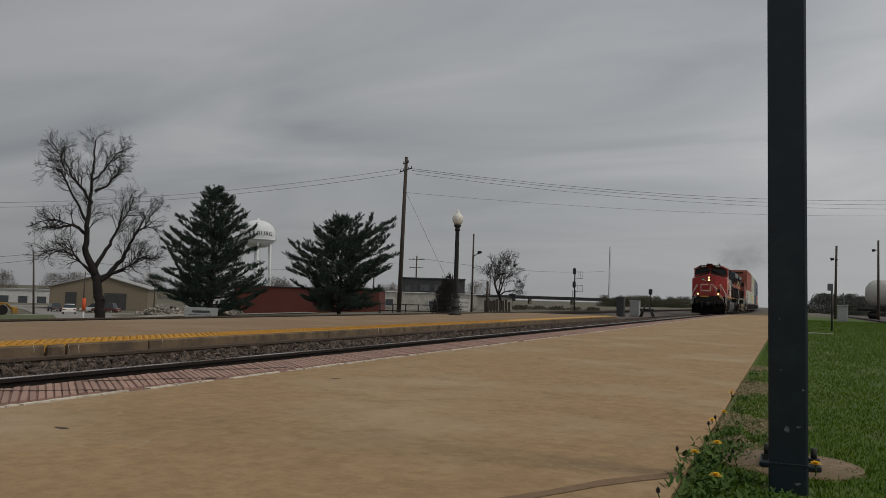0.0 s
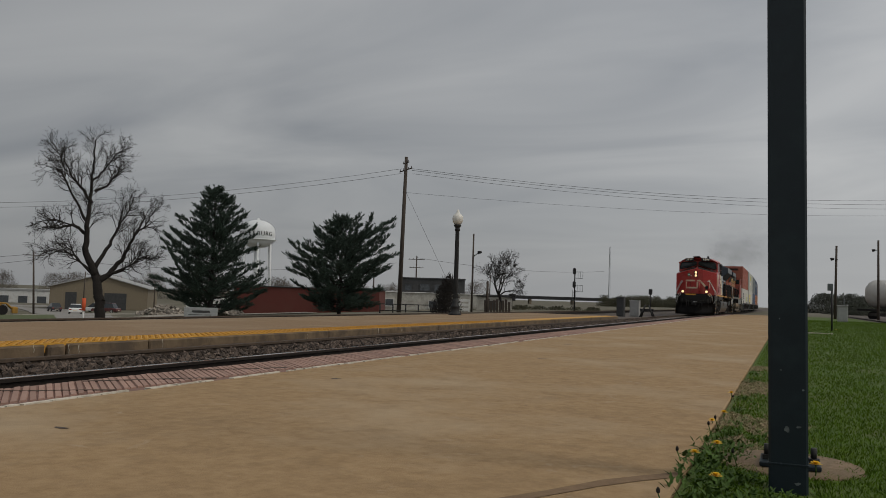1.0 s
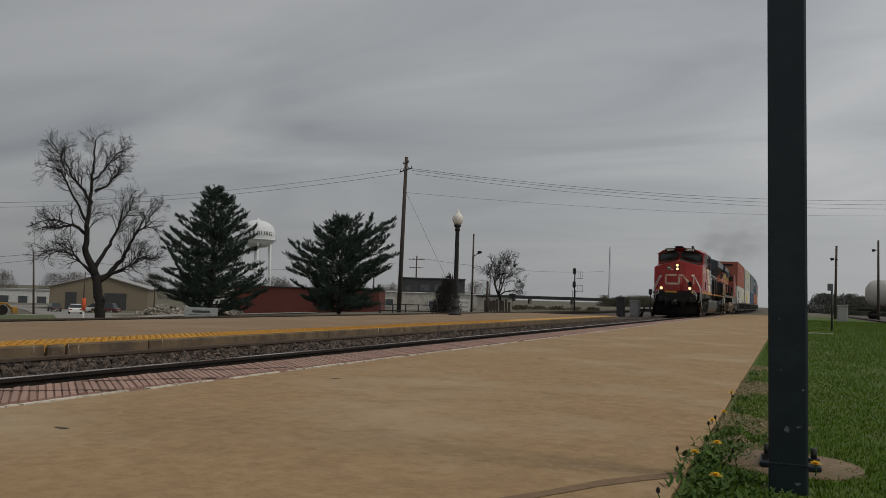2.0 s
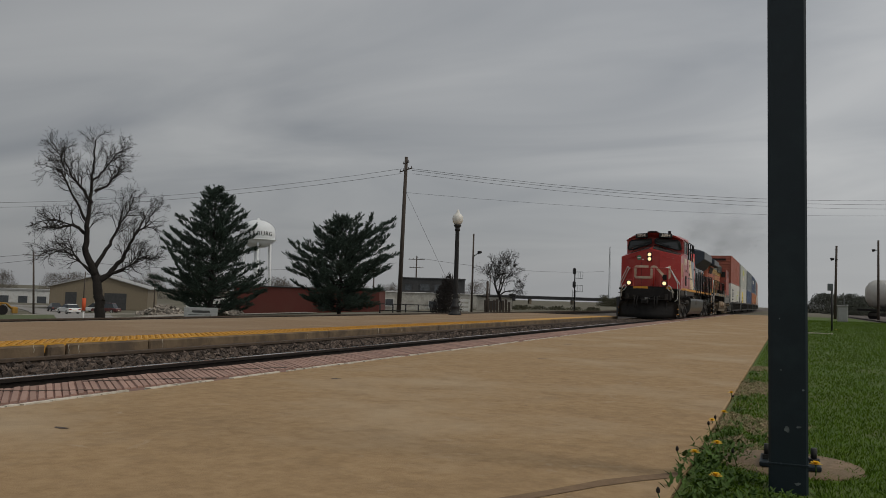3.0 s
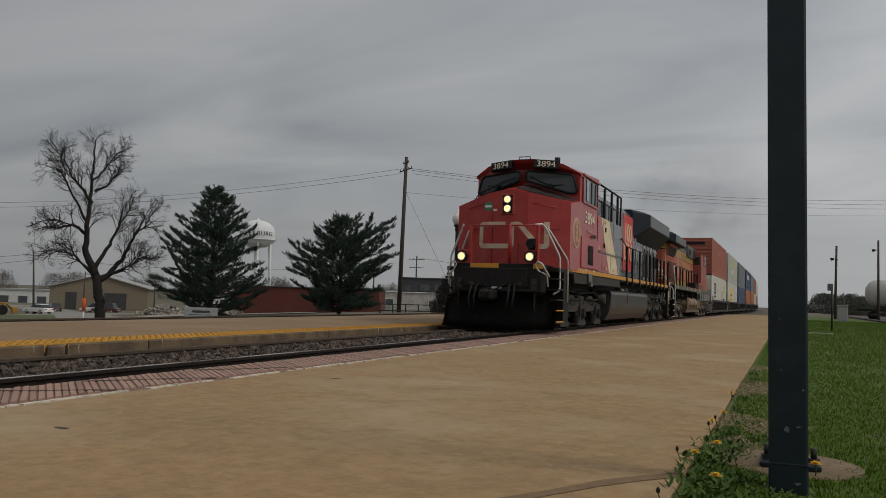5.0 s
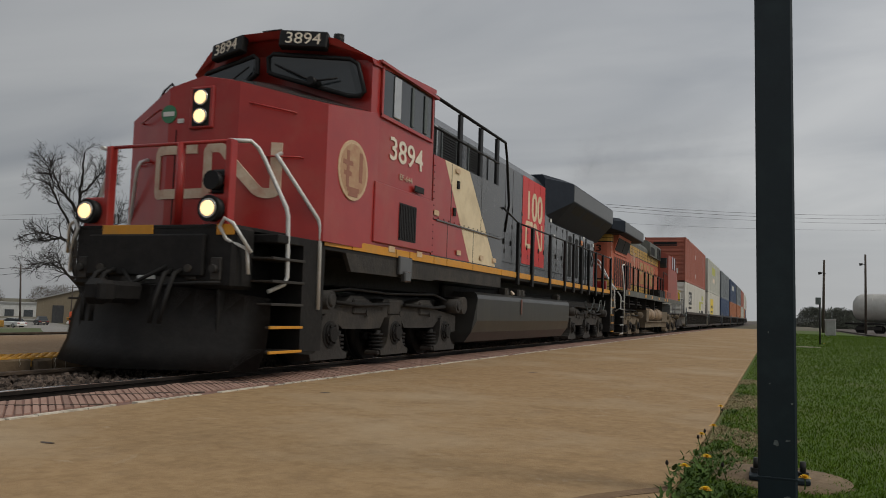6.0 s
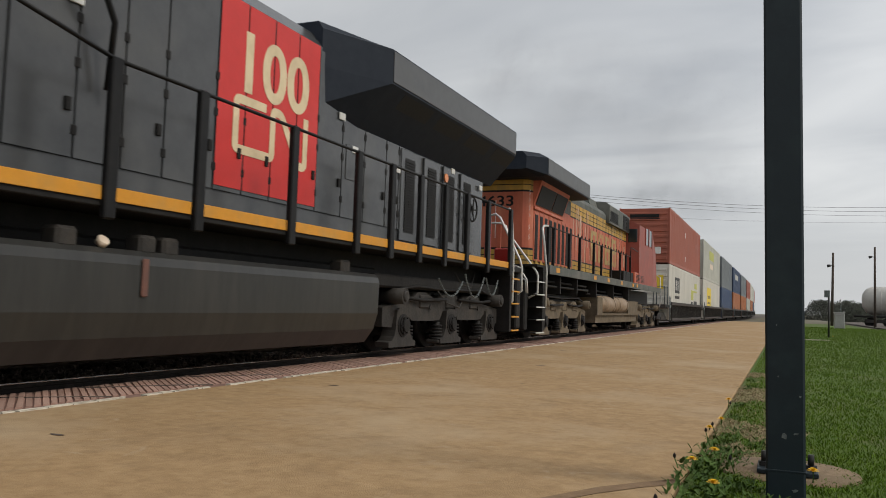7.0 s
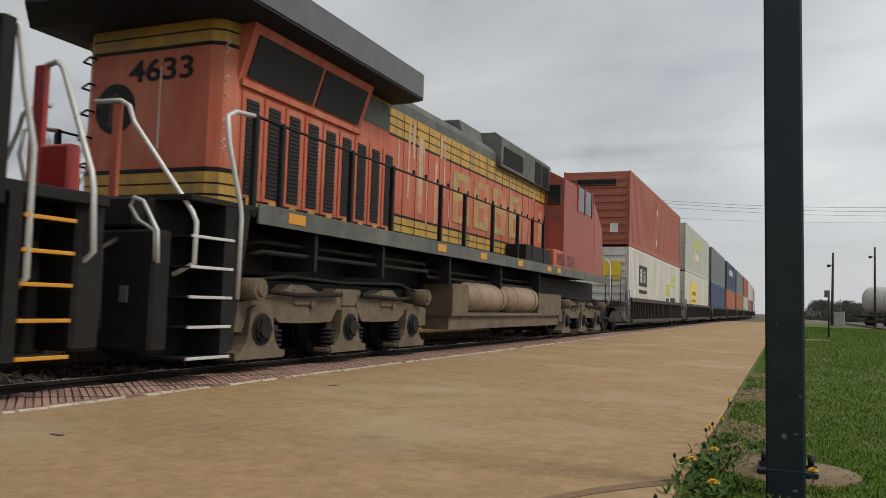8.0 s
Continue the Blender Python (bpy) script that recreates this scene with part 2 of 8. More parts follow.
def loft(bm, sections, slot=0, caps=True):
    """Skin through sections (lists of points of equal length)."""
    rings = [[bm.verts.new(p) for p in s] for s in sections]
    n = len(rings[0])
    for a, b in zip(rings, rings[1:]):
        for i in range(n):
            bm.faces.new((a[i], a[(i + 1) % n], b[(i + 1) % n], b[i])).material_index = slot
    if caps:
        bm.faces.new(rings[0][::-1]).material_index = slot
        bm.faces.new(rings[-1]).material_index = slot
    bmesh.ops.recalc_face_normals(bm, faces=bm.faces)


def prism_y(bm, profile, y0, y1, slot=0):
    """Profile of (x, z) pairs drawn out along y."""
    loft(bm, [[(x, y0, z) for x, z in profile], [(x, y1, z) for x, z in profile]], slot)


def prism_x(bm, profile, x0, x1, slot=0):
    """Profile of (y, z) pairs drawn out along x."""
    loft(bm, [[(x0, y, z) for y, z in profile], [(x1, y, z) for y, z in profile]], slot)


def lettering(name, text, size, material, parent, m, label="", extrude=0.003, squeeze=1.0, bold=0.0):
    cu = bpy.data.curves.new(name, "FONT")
    cu.body = text
    cu.size = size
    cu.extrude = extrude
    cu.offset = bold
    cu.align_x, cu.align_y = "CENTER", "CENTER"
    tmp = bpy.data.objects.new(name, cu)
    me = bpy.data.meshes.new_from_object(tmp)
    bpy.data.objects.remove(tmp)
    me.materials.clear()
    me.materials.append(material)
    me.transform(Matrix.Diagonal((squeeze, 1, 1, 1)))
    me.transform(m)
    ob = new(name, me)
    ob.parent = parent
    if label:
        ob["label"] = label
    return ob


# ---- ground, platforms and tracks ----
PLAT_Z = -0.05        # near platform
EDGE_X = -5.80        # its edge beside the rail
LAWN_X = -0.47        # where it meets the lawn
ISL_Z = 0.04          # island platform


def table(v, pts):
    if v <= pts[0][0]:
        return pts[0][1]
    for (a, za), (b, zb) in zip(pts, pts[1:]):
        if a <= v <= b:
            return za + (zb - za) * (v - a) / (b - a)
    return pts[-1][1]


def land(x, y):
    """Height of the ground: level by the tracks, falling away to the town on one side."""
    z = table(x, [(-400, -5.0), (-120, -4.4), (-40, -1.5), (-17, -0.4), (-15.9, -0.27), (-13.75, -0.25), (-8.5, -0.25), (-8.35, -0.24), (-7.55, -0.24), (-7.4, -0.13), (-6.3, -0.13), (-5.95, -0.2), (-5.6, -0.26), (-0.52, -0.26), (-0.46, -0.07), (6.0, -0.07), (9.0, -0.3), (2500, -0.6)])
    if x < -15.9:
        drop = table(-x / max(y, 5.0), [(0.15, 0.2), (0.3, 0.35), (0.5, 0.62), (0.75, 0.85), (0.95, 1.0)])
        z = min(-0.2, z * drop)
    return z


def build_ground():
    xs = [-2500, -900, -400, -250, -160, -120, -100, -80, -60, -50, -40, -34, -28, -24, -20, -17, -15.9, -13.75, -12, -10, -8.5, -8.35, -7.55, -7.4, -6.3, -5.95, -5.6, -3, -0.52, -0.46, 0.2, 1, 2, 4, 6, 9, 15, 40, 120, 500, 2500]
    ys = [-60, -20, -5, 0, 2, 4, 6, 9, 13, 18, 25, 35, 50, 70, 90, 120, 170, 260, 420, 800, 2600]
    bm = B()
    grid = []
    for y in ys:
        row = []
        for x in xs:
            z = land(x, y)
            if x < -20 or x > 9:
                z += 0.06 * noise.noise(Vector((x * 0.07, y * 0.07, 0)))
            row.append(bm.verts.new((x, y, z)))
        grid.append(row)
    for j in range(len(ys) - 1):
        for i in range(len(xs) - 1):
            f = bm.faces.new((grid[j][i], grid[j][i + 1], grid[j + 1][i + 1], grid[j + 1][i]))
            x = (xs[i] + xs[i + 1]) / 2
            f.material_index = 1 if (-0.5 < x < 6.5 and ys[j] < 88) else 0
            if -15.9 < x < -5.6 or 6.5 < x < 15:
                f.material_index = 2
            f.smooth = x < -20
    ob = part("ground", bm, [M["far_ground"], M["grass_soil"], M["ballast_bed"]])
    tagged(ob, "dry pale field, ballast bed and green lawn", "ground", kind="structure")


M["ballast_bed"] = surface("ballast_bed", (0.13, 0.11, 0.095), (0.06, 0.05, 0.043), 0.95, 22, bump=0.8, bump_scale=26)


def build_platform():
    bm = B()
    rbox(bm, -4.86, LAWN_X, -12, 88, -0.45, PLAT_Z, 0.012)
    ob = part("pavement", bm, M["concrete"])
    tagged(ob, "wide worn tan concrete station platform", "platform", kind="structure")
    bm = B()
    # edge beam under the pavers
    rbox(bm, EDGE_X, -4.862, -12, 88, -0.45, PLAT_Z - 0.022, 0.01)
    part("paver_bed", bm, M["mortar"], ob)
    bm = B()
    rnd = random.Random(4)
    y = -11.0
    while y < 87:
        ln = rnd.uniform(0.05, 0.26)
        w = rnd.uniform(0.028, 0.07)
        o = rnd.uniform(-0.016, 0.016)
        if rnd.random() < 0.9:
            box(bm, -4.90 + o, -4.90 + o + w, y, y + ln - rnd.uniform(0.004, 0.03), PLAT_Z - 0.02, PLAT_Z + 0.009)
        y += ln
    part("painted_edge_line", bm, M["white_line"], ob, "broken white edge line beside the brick pavers")
    # short expansion marks and the dark curved strip
    bm = B()
    for x, y, dx, dy in ((-3.91, 3.52, 0.055, 0.02), (-4.08, 6.94, 0.06, 0.03), (-3.2, 11.2, 0.08, 0.04), (-3.9, 15.3, 0.1, 0.05), (-2.6, 8.4, 0.02, 0.02), (-1.9, 6.2, 0.012, 0.012)):
        prism = [(x + dx * math.cos(a) * (1 + 0.2 * math.sin(3 * a)), y + dy * math.sin(a), PLAT_Z + 0.003) for a in [k * math.pi / 5 for k in range(10)]]
        bm.faces.new([bm.verts.new(p) for p in prism])
    part("dirt_patch", bm, M["mortar"], ob)
    bm = B()
    pts = [(-1.5, 2.4), (-1.2, 2.95), (-0.955, 3.39), (-0.781, 3.708), (-0.63, 3.93), (-0.475, 4.116)]
    lo = [bm.verts.new((x, y, PLAT_Z + 0.003)) for x, y in pts]
    hi = [bm.verts.new((x - 0.02, y + 0.125 + 0.015 * math.sin(9 * y), PLAT_Z + 0.003)) for x, y in pts]
    for i in range(len(pts) - 1):
        bm.faces.new((lo[i], lo[i + 1], hi[i + 1], hi[i]))
    part("dark_strip", bm, M["strip_dark"], ob)
    return ob


M["strip_dark"] = surface("strip_dark", (0.22, 0.14, 0.076), (0.16, 0.10, 0.053), 0.9, 12, bump=0.2)


M["brick_dark"] = surface("paver_base", (0.24, 0.14, 0.11), (0.17, 0.098, 0.078), 0.9, 6, bump=0.3)


def build_pavers(platform):
    """Warning pavers with diagonal ribs along the edge: the near ones single, the far ones joined."""
    slope = 0.86
    bm = B()
    box(bm, EDGE_X + 0.005, -4.91, -11, 87, PLAT_Z - 0.06, PLAT_Z - 0.012)
    part("paver_base", bm, M["brick_dark"], platform, "dull pink brick pavers")
    # slanting cracks across the pavers
    for pts in ([(-5.62, 4.45), (-5.42, 4.62), (-5.18, 4.86), (-5.0, 5.02)], [(-5.66, 5.3), (-5.45, 5.6), (-5.2, 6.0), (-4.98, 6.25)], [(-5.7, 6.6), (-5.4, 7.05), (-5.1, 7.6)]):
        bm = B()
        tube(bm, [(x, y, PLAT_Z + 0.001) for x, y in pts], 0.008, 4)
        part("crack", bm, M["mortar"], platform)

    def rib(bm, y, half, x0, x1, z0, z1):
        sec = []
        for z, g in ((z0, half), (z1, half * 0.8)):
            sec.append([(x1, y - g, z), (x1, y + g, z), (x0, y + g + (x1 - x0) * slope, z), (x0, y - g + (x1 - x0) * slope, z)])
        loft(bm, sec)

    bm = B()
    rib(bm, 0.0, 0.033, -0.38, 0.30, -0.014, 0.0)
    me = bpy.data.meshes.new("brick")
    bm.to_mesh(me)
    bm.free()
    me.materials.append(M["brick"])
    rnd = random.Random(8)
    y, k = 1.0, 0
    far = B()
    while y < 70:
        if k < 260:
            ob = new("brick", me)
            ob.parent = platform
            ob.matrix_basis = pose(-5.345 + rnd.uniform(-0.008, 0.008), y, PLAT_Z + rnd.uniform(-0.003, 0.003), 0, rnd.uniform(-0.3, 0.3), rnd.uniform(-0.8, 0.8))
            y += 0.076
        else:
            box(far, -5.7, -5.0, y, y + 0.15, PLAT_Z - 0.03, PLAT_Z - 0.002)
            y += 0.2
        k += 1
    ob = part("far_pavers", far, M["brick"], platform)
    ob["kind"] = "stuff"


def build_island():
    bm = B()
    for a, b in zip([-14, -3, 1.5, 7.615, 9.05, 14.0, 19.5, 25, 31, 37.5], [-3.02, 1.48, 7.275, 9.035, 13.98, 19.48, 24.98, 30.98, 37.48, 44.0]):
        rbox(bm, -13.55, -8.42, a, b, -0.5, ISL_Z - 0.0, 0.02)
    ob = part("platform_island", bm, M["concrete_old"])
    tagged(ob, "low island platform with crumbling concrete edge", "platform", kind="structure")
    # broken chunk of the edge, tilted out of line
    bm = B()
    rbox(bm, -0.35, 0.0, -0.135, 0.135, -0.5, 0.0, 0.03)
    ch = part("broken_block", bm, M["concrete_old"], ob)
    ch.matrix_basis = pose(-8.405, 7.452, ISL_Z - 0.004, 1.0, -1.0, 1.5)
    # a long horizontal crack and pale lime runs in the wall
    bm = B()
    tube(bm, [(-8.421, y, -0.135 + 0.012 * math.sin(y * 9) + 0.006 * (y - 6)) for y in [6.2 + 0.12 * k for k in range(12)]], 0.008, 4)
    tube(bm, [(-8.421, y, -0.10 + 0.010 * math.sin(y * 7)) for y in [10.2 + 0.2 * k for k in range(16)]], 0.006, 4)
    part("wall_crack", bm, M["mortar"], ob)
    bm = B()
    for y, z, h in ((7.62, -0.03, 0.06), (7.78, -0.05, 0.07), (7.1, 0.0, 0.05), (9.3, -0.02, 0.06), (13.2, -0.04, 0.05), (16.1, -0.02, 0.06), (17.3, -0.05, 0.05), (21.2, -0.04, 0.06)):
        tube(bm, [(-8.419, y, z - h), (-8.417, y + 0.012, z - h * 0.2), (-8.417, y - 0.008, z + h * 0.4), (-8.419, y + 0.006, z + h)], 0.0035, 4)
    part("lime_run", bm, M["white_line"], ob)
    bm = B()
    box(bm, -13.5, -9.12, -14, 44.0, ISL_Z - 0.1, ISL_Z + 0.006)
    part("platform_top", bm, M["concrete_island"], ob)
    # truncated-dome warning strip
    bm = B()
    box(bm, -9.1, -8.47, -14, 44.0, ISL_Z - 0.1, ISL_Z + 0.012)
    part("warning_strip", bm, M["tactile"], ob, "yellow tactile warning strip")
    bm = B()
    y = 2.0
    while y < 26:
        for k in range(5):
            x = -9.04 + k * 0.125
            box(bm, x, x + 0.05, y, y + 0.05, ISL_Z + 0.01, ISL_Z + 0.022)
        y += 0.13
    o = part("tactile_domes", bm, M["tactile"], ob)
    o["kind"] = "stuff"
    bm = B()
    box(bm, -13.55, -13.42, -14, 44.0, ISL_Z - 0.05, ISL_Z + 0.012)
    part("back_edge", bm, M["concrete_grey"], ob)


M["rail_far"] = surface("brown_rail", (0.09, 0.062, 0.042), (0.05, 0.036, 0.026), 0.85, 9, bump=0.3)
RAIL_PROFILE = [(-0.07, -0.17), (0.07, -0.17), (0.07, -0.155), (0.012, -0.13), (0.012, -0.045), (0.036, -0.035), (0.036, -0.006), (0.028, -0.001), (-0.028, -0.001), (-0.036, -0.006), (-0.036, -0.035), (-0.012, -0.045), (-0.012, -0.13), (-0.07, -0.155)]


def bend(y):
    """How far the line swings aside on the long curve beyond the station."""
    return -max(0.0, y - 125.0) ** 2 / 6000.0


def build_track(xc, y0, y1, ties, name, label, shine=True):
    t = thing(name, label, "railway track", kind="structure")
    for s in (-1, 1):
        bm = B()
        ys = [y0, 125.0] + [125.0 + 12 * k for k in range(1, 26)]
        loft(bm, [[(xc + s * 0.753 + x + bend(y), y, z) for x, z in RAIL_PROFILE] for y in ys])
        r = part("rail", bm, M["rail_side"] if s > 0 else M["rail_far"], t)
        bm = B()
        box(bm, xc + s * 0.753 - 0.028, xc + s * 0.753 + 0.03, y0, 125.0, -0.003, 0.0015)
        part("running_surface", bm, M["rail_top"] if shine and s > 0 else M["rail_far"], r, "polished rail head")
    bm = B()
    box(bm, -1.3, 1.3, -0.11, 0.11, -0.33, -0.165)
    me = bpy.data.meshes.new("tie")
    bm.to_mesh(me)
    bm.free()
    me.materials.append(M["tie"])
    for k in range(ties):
        o = new("tie", me)
        o.parent = t
        o.matrix_basis = pose(xc, y0 + 6 + k * 0.55, 0)


def build_ballast():
    """Loose crushed stone between the rails and the island wall."""
    rnd = random.Random(11)
    verts, faces = [], []
    base = [(1, 0, 0), (-1, 0, 0), (0, 1, 0), (0, -1, 0), (0, 0, 1), (0, 0, -1)]
    tri = [(0, 2, 4), (2, 1, 4), (1, 3, 4), (3, 0, 4), (2, 0, 5), (1, 2, 5), (3, 1, 5), (0, 3, 5)]
    for k in range(26000):
        y = 1.5 + 42 * rnd.random() ** 1.9
        x = rnd.uniform(-8.40, -5.98)
        if abs(x + 7.466) < 0.09 or abs(x + 5.96) < 0.09:
            continue
        r = rnd.uniform(0.020, 0.048) * (1 + y * 0.012)
        z = -0.105 + rnd.random() * 0.05 - (0.05 if x > -6.2 else 0.0)
        if x < -7.5:
            z -= 0.09
        q = len(verts)
        R = Euler((rnd.uniform(0, 6), rnd.uniform(0, 6), rnd.uniform(0, 6))).to_matrix()
        for b in base:
            p = R @ (Vector(b) * r * rnd.uniform(0.6, 1.15))
            verts.append((x + p.x, y + p.y, z + p.z))
        faces += [(q + a, q + b, q + c) for a, b, c in tri]
    me = bpy.data.meshes.new("ballast")
    me.from_pydata(verts, [], faces)
    me.materials.append(M["ballast"])
    tagged(new("ballast", me), "loose brown-grey crushed stone ballast between the rails", "ballast", kind="stuff")


build_ground()
platform = build_platform()
build_island()
build_track(TRACK_X, -14, 420, 110, "track_near", "main line track with polished rails on ballast")
build_track(TRACK2_X, -14, 420, 60, "track_far", "second track behind the island platform", shine=False)
build_ballast()
# ---- the train ----
M["cn_red"] = surface("locomotive_red", (0.355, 0.026, 0.021), (0.295, 0.021, 0.018), 0.3, 2.5, stain=(0.33, 0.085, 0.06), stain_scale=1.1, stain_amount=0.45, bump=0.03, bump_scale=3, spec=0.42)
M["cn_grey"] = surface("locomotive_dark_grey", (0.070, 0.070, 0.069), (0.052, 0.052, 0.052), 0.2, 3, stain=(0.088, 0.084, 0.077), stain_scale=0.8, stain_amount=0.5, bump=0.04, bump_scale=3)
M["cream"] = surface("cream_paint", (0.72, 0.60, 0.40), (0.66, 0.53, 0.33), 0.5, 4, stain=(0.45, 0.36, 0.23), stain_scale=2, stain_amount=0.4)
M["letter"] = surface("white_lettering", (0.76, 0.70, 0.58), (0.68, 0.60, 0.48), 0.55, 12)
M["stripe"] = surface("yellow_orange_stripe", (0.62, 0.275, 0.02), (0.54, 0.235, 0.017), 0.5, 8, stain=(0.42, 0.24, 0.06), stain_scale=2.5, stain_amount=0.5)
M["under"] = surface("black_underframe", (0.0105, 0.010, 0.0098), (0.020, 0.0185, 0.0175), 0.62, 6, bump=0.3, bump_scale=12, spec=0.18)
M["truck"] = surface("dusty_truck_steel", (0.035, 0.031, 0.027), (0.017, 0.0155, 0.014), 0.7, 6, stain=(0.06, 0.05, 0.039), stain_scale=2, stain_amount=0.6, bump=0.35, bump_scale=20)
M["truck_bn"] = surface("brown_truck_steel", (0.16, 0.125, 0.082), (0.10, 0.078, 0.05), 0.85, 6, stain=(0.06, 0.046, 0.036), stain_scale=2, stain_amount=0.6, bump=0.35, bump_scale=20)
M["tank_grey"] = surface("grey_fuel_tank", (0.034, 0.034, 0.032), (0.022, 0.022, 0.021), 0.36, 3, stain=(0.05, 0.047, 0.042), stain_scale=0.9, stain_amount=0.6, stretch=(1, 3, 0.5))
M["louvre"] = surface("black_louvre", (0.010, 0.010, 0.011), (0.017, 0.016, 0.016), 0.7, 20)
M["silver"] = surface("silver_handrail", (0.62, 0.62, 0.60), (0.50, 0.50, 0.48), 0.45, 20, metal=0.3)
M["bn_orange"] = surface("faded_orange", (0.50, 0.125, 0.066), (0.38, 0.085, 0.046), 0.6, 5, stain=(0.52, 0.21, 0.125), stain_scale=1.6, stain_amount=0.6, bump=0.08, bump_scale=4, stretch=(1, 2.5, 0.3))
M["bn_yellow"] = surface("faded_yellow", (0.53, 0.32, 0.055), (0.43, 0.24, 0.038), 0.6, 4, stain=(0.20, 0.155, 0.075), stain_scale=2.2, stain_amount=0.7, stretch=(1, 2.5, 0.4))
M["bn_green"] = surface("dark_green_grey", (0.065, 0.072, 0.065), (0.115, 0.12, 0.108), 0.7, 3, stain=(0.17, 0.165, 0.145), stain_scale=1.3, stain_amount=0.6)
M["bn_maroon"] = surface("shaded_red", (0.33, 0.082, 0.056), (0.24, 0.055, 0.04), 0.55, 3, stain=(0.24, 0.09, 0.07), stain_scale=1.5, stain_amount=0.5)
M["black_paint"] = surface("black_paint", (0.007, 0.007, 0.008), (0.013, 0.0128, 0.0126), 0.5, 6, spec=0.2)
M["sticker"] = surface("pale_sticker", (0.72, 0.60, 0.48), (0.62, 0.50, 0.38), 0.6, 20)
M["headlight"] = glowing("headlight_lens", (1.0, 0.64, 0.30), 1.4)
M["reflector"] = surface("lamp_reflector", (0.5, 0.5, 0.48), (0.4, 0.4, 0.4), 0.3, 10, metal=0.8)
M["window_glass"] = bpy.data.materials.new("dark_glass")
M["window_glass"].use_nodes = True
_p = M["window_glass"].node_tree.nodes["Principled BSDF"]
_p.inputs["Base Color"].default_value = (0.02, 0.025, 0.028, 1)
_p.inputs["Roughness"].default_value = 0.08
_p.inputs["Specular IOR Level"].default_value = 0.6

TRAIN, WHEELS = [], []
M["faded_sticker"] = surface("faded_sticker", (0.60, 0.46, 0.30), (0.52, 0.34, 0.20), 0.6, 20)
M["faded_letter"] = surface("faded_lettering", (0.60, 0.50, 0.38), (0.50, 0.38, 0.27), 0.6, 9, stain=(0.42, 0.16, 0.11), stain_scale=4, stain_amount=0.5)
NOODLE = [(0.82, 0.91), (0.09, 0.91), (0.09, 0.09), (1.00, 0.09), (1.00, 0.91), (1.22, 0.91), (1.74, 0.09), (1.93, 0.09), (1.93, 1.0)]


def noodle(bm, su, sv, w, at, depth):
    """One continuous flat stroke with rounded bends, two units long and one high."""
    line = []
    for (a, b), (c, d) in zip(NOODLE, NOODLE[1:]):
        n = max(2, int(math.hypot(c - a, d - b) / 0.04))
        line += [Vector(((a + (c - a) * k / n) * su, (b + (d - b) * k / n) * sv)) for k in range(n)]
    line.append(Vector((NOODLE[-1][0] * su, NOODLE[-1][1] * sv)))
    for turn in range(3):
        line = [line[0]] + [(p + q * 2 + r) / 4 for p, q, r in zip(line, line[1:], line[2:])] + [line[-1]]
    rows = []
    for k, p in enumerate(line):
        d = (line[min(k + 1, len(line) - 1)] - line[max(k - 1, 0)]).normalized()
        o = Vector((-d.y, d.x)) * (w / 2)
        rows.append([bm.verts.new(at(q.x, q.y, e)) for q, e in ((p + o, 0), (p - o, 0), (p - o, depth), (p + o, depth))])
    for r0, r1 in zip(rows, rows[1:]):
        for k in range(4):
            bm.faces.new((r0[k], r0[(k + 1) % 4], r1[(k + 1) % 4], r1[k]))
    bm.faces.new(rows[0]); bm.faces.new(rows[-1])
    bmesh.ops.recalc_face_normals(bm, faces=bm.faces)


def plate(bm, pts, x0, x1):
    """A flat panel from (y, z) corners between x0 and x1."""
    prism_x(bm, pts, x0, x1)


def quadplate(name, parent, mat, y0, y1, z0, z1, x, t=0.012, label=""):
    bm = B()
    rbox(bm, min(x, x + t), max(x, x + t), y0, y1, z0, z1, min(0.004, abs(t) * 0.3))
    return part(name, bm, mat, parent, label)


def rotate_to_side():
    """Turns lettering from the xy plane to the side that faces +x; text runs towards +y."""
    return Matrix(((0, 0, 1, 0), (1, 0, 0, 0), (0, 1, 0, 0), (0, 0, 0, 1)))


def rotate_to_front():
    """Turns lettering to the face that looks towards -y; text runs towards +x."""
    return Matrix(((1, 0, 0, 0), (0, 0, -1, 0), (0, 1, 0, 0), (0, 0, 0, 1)))


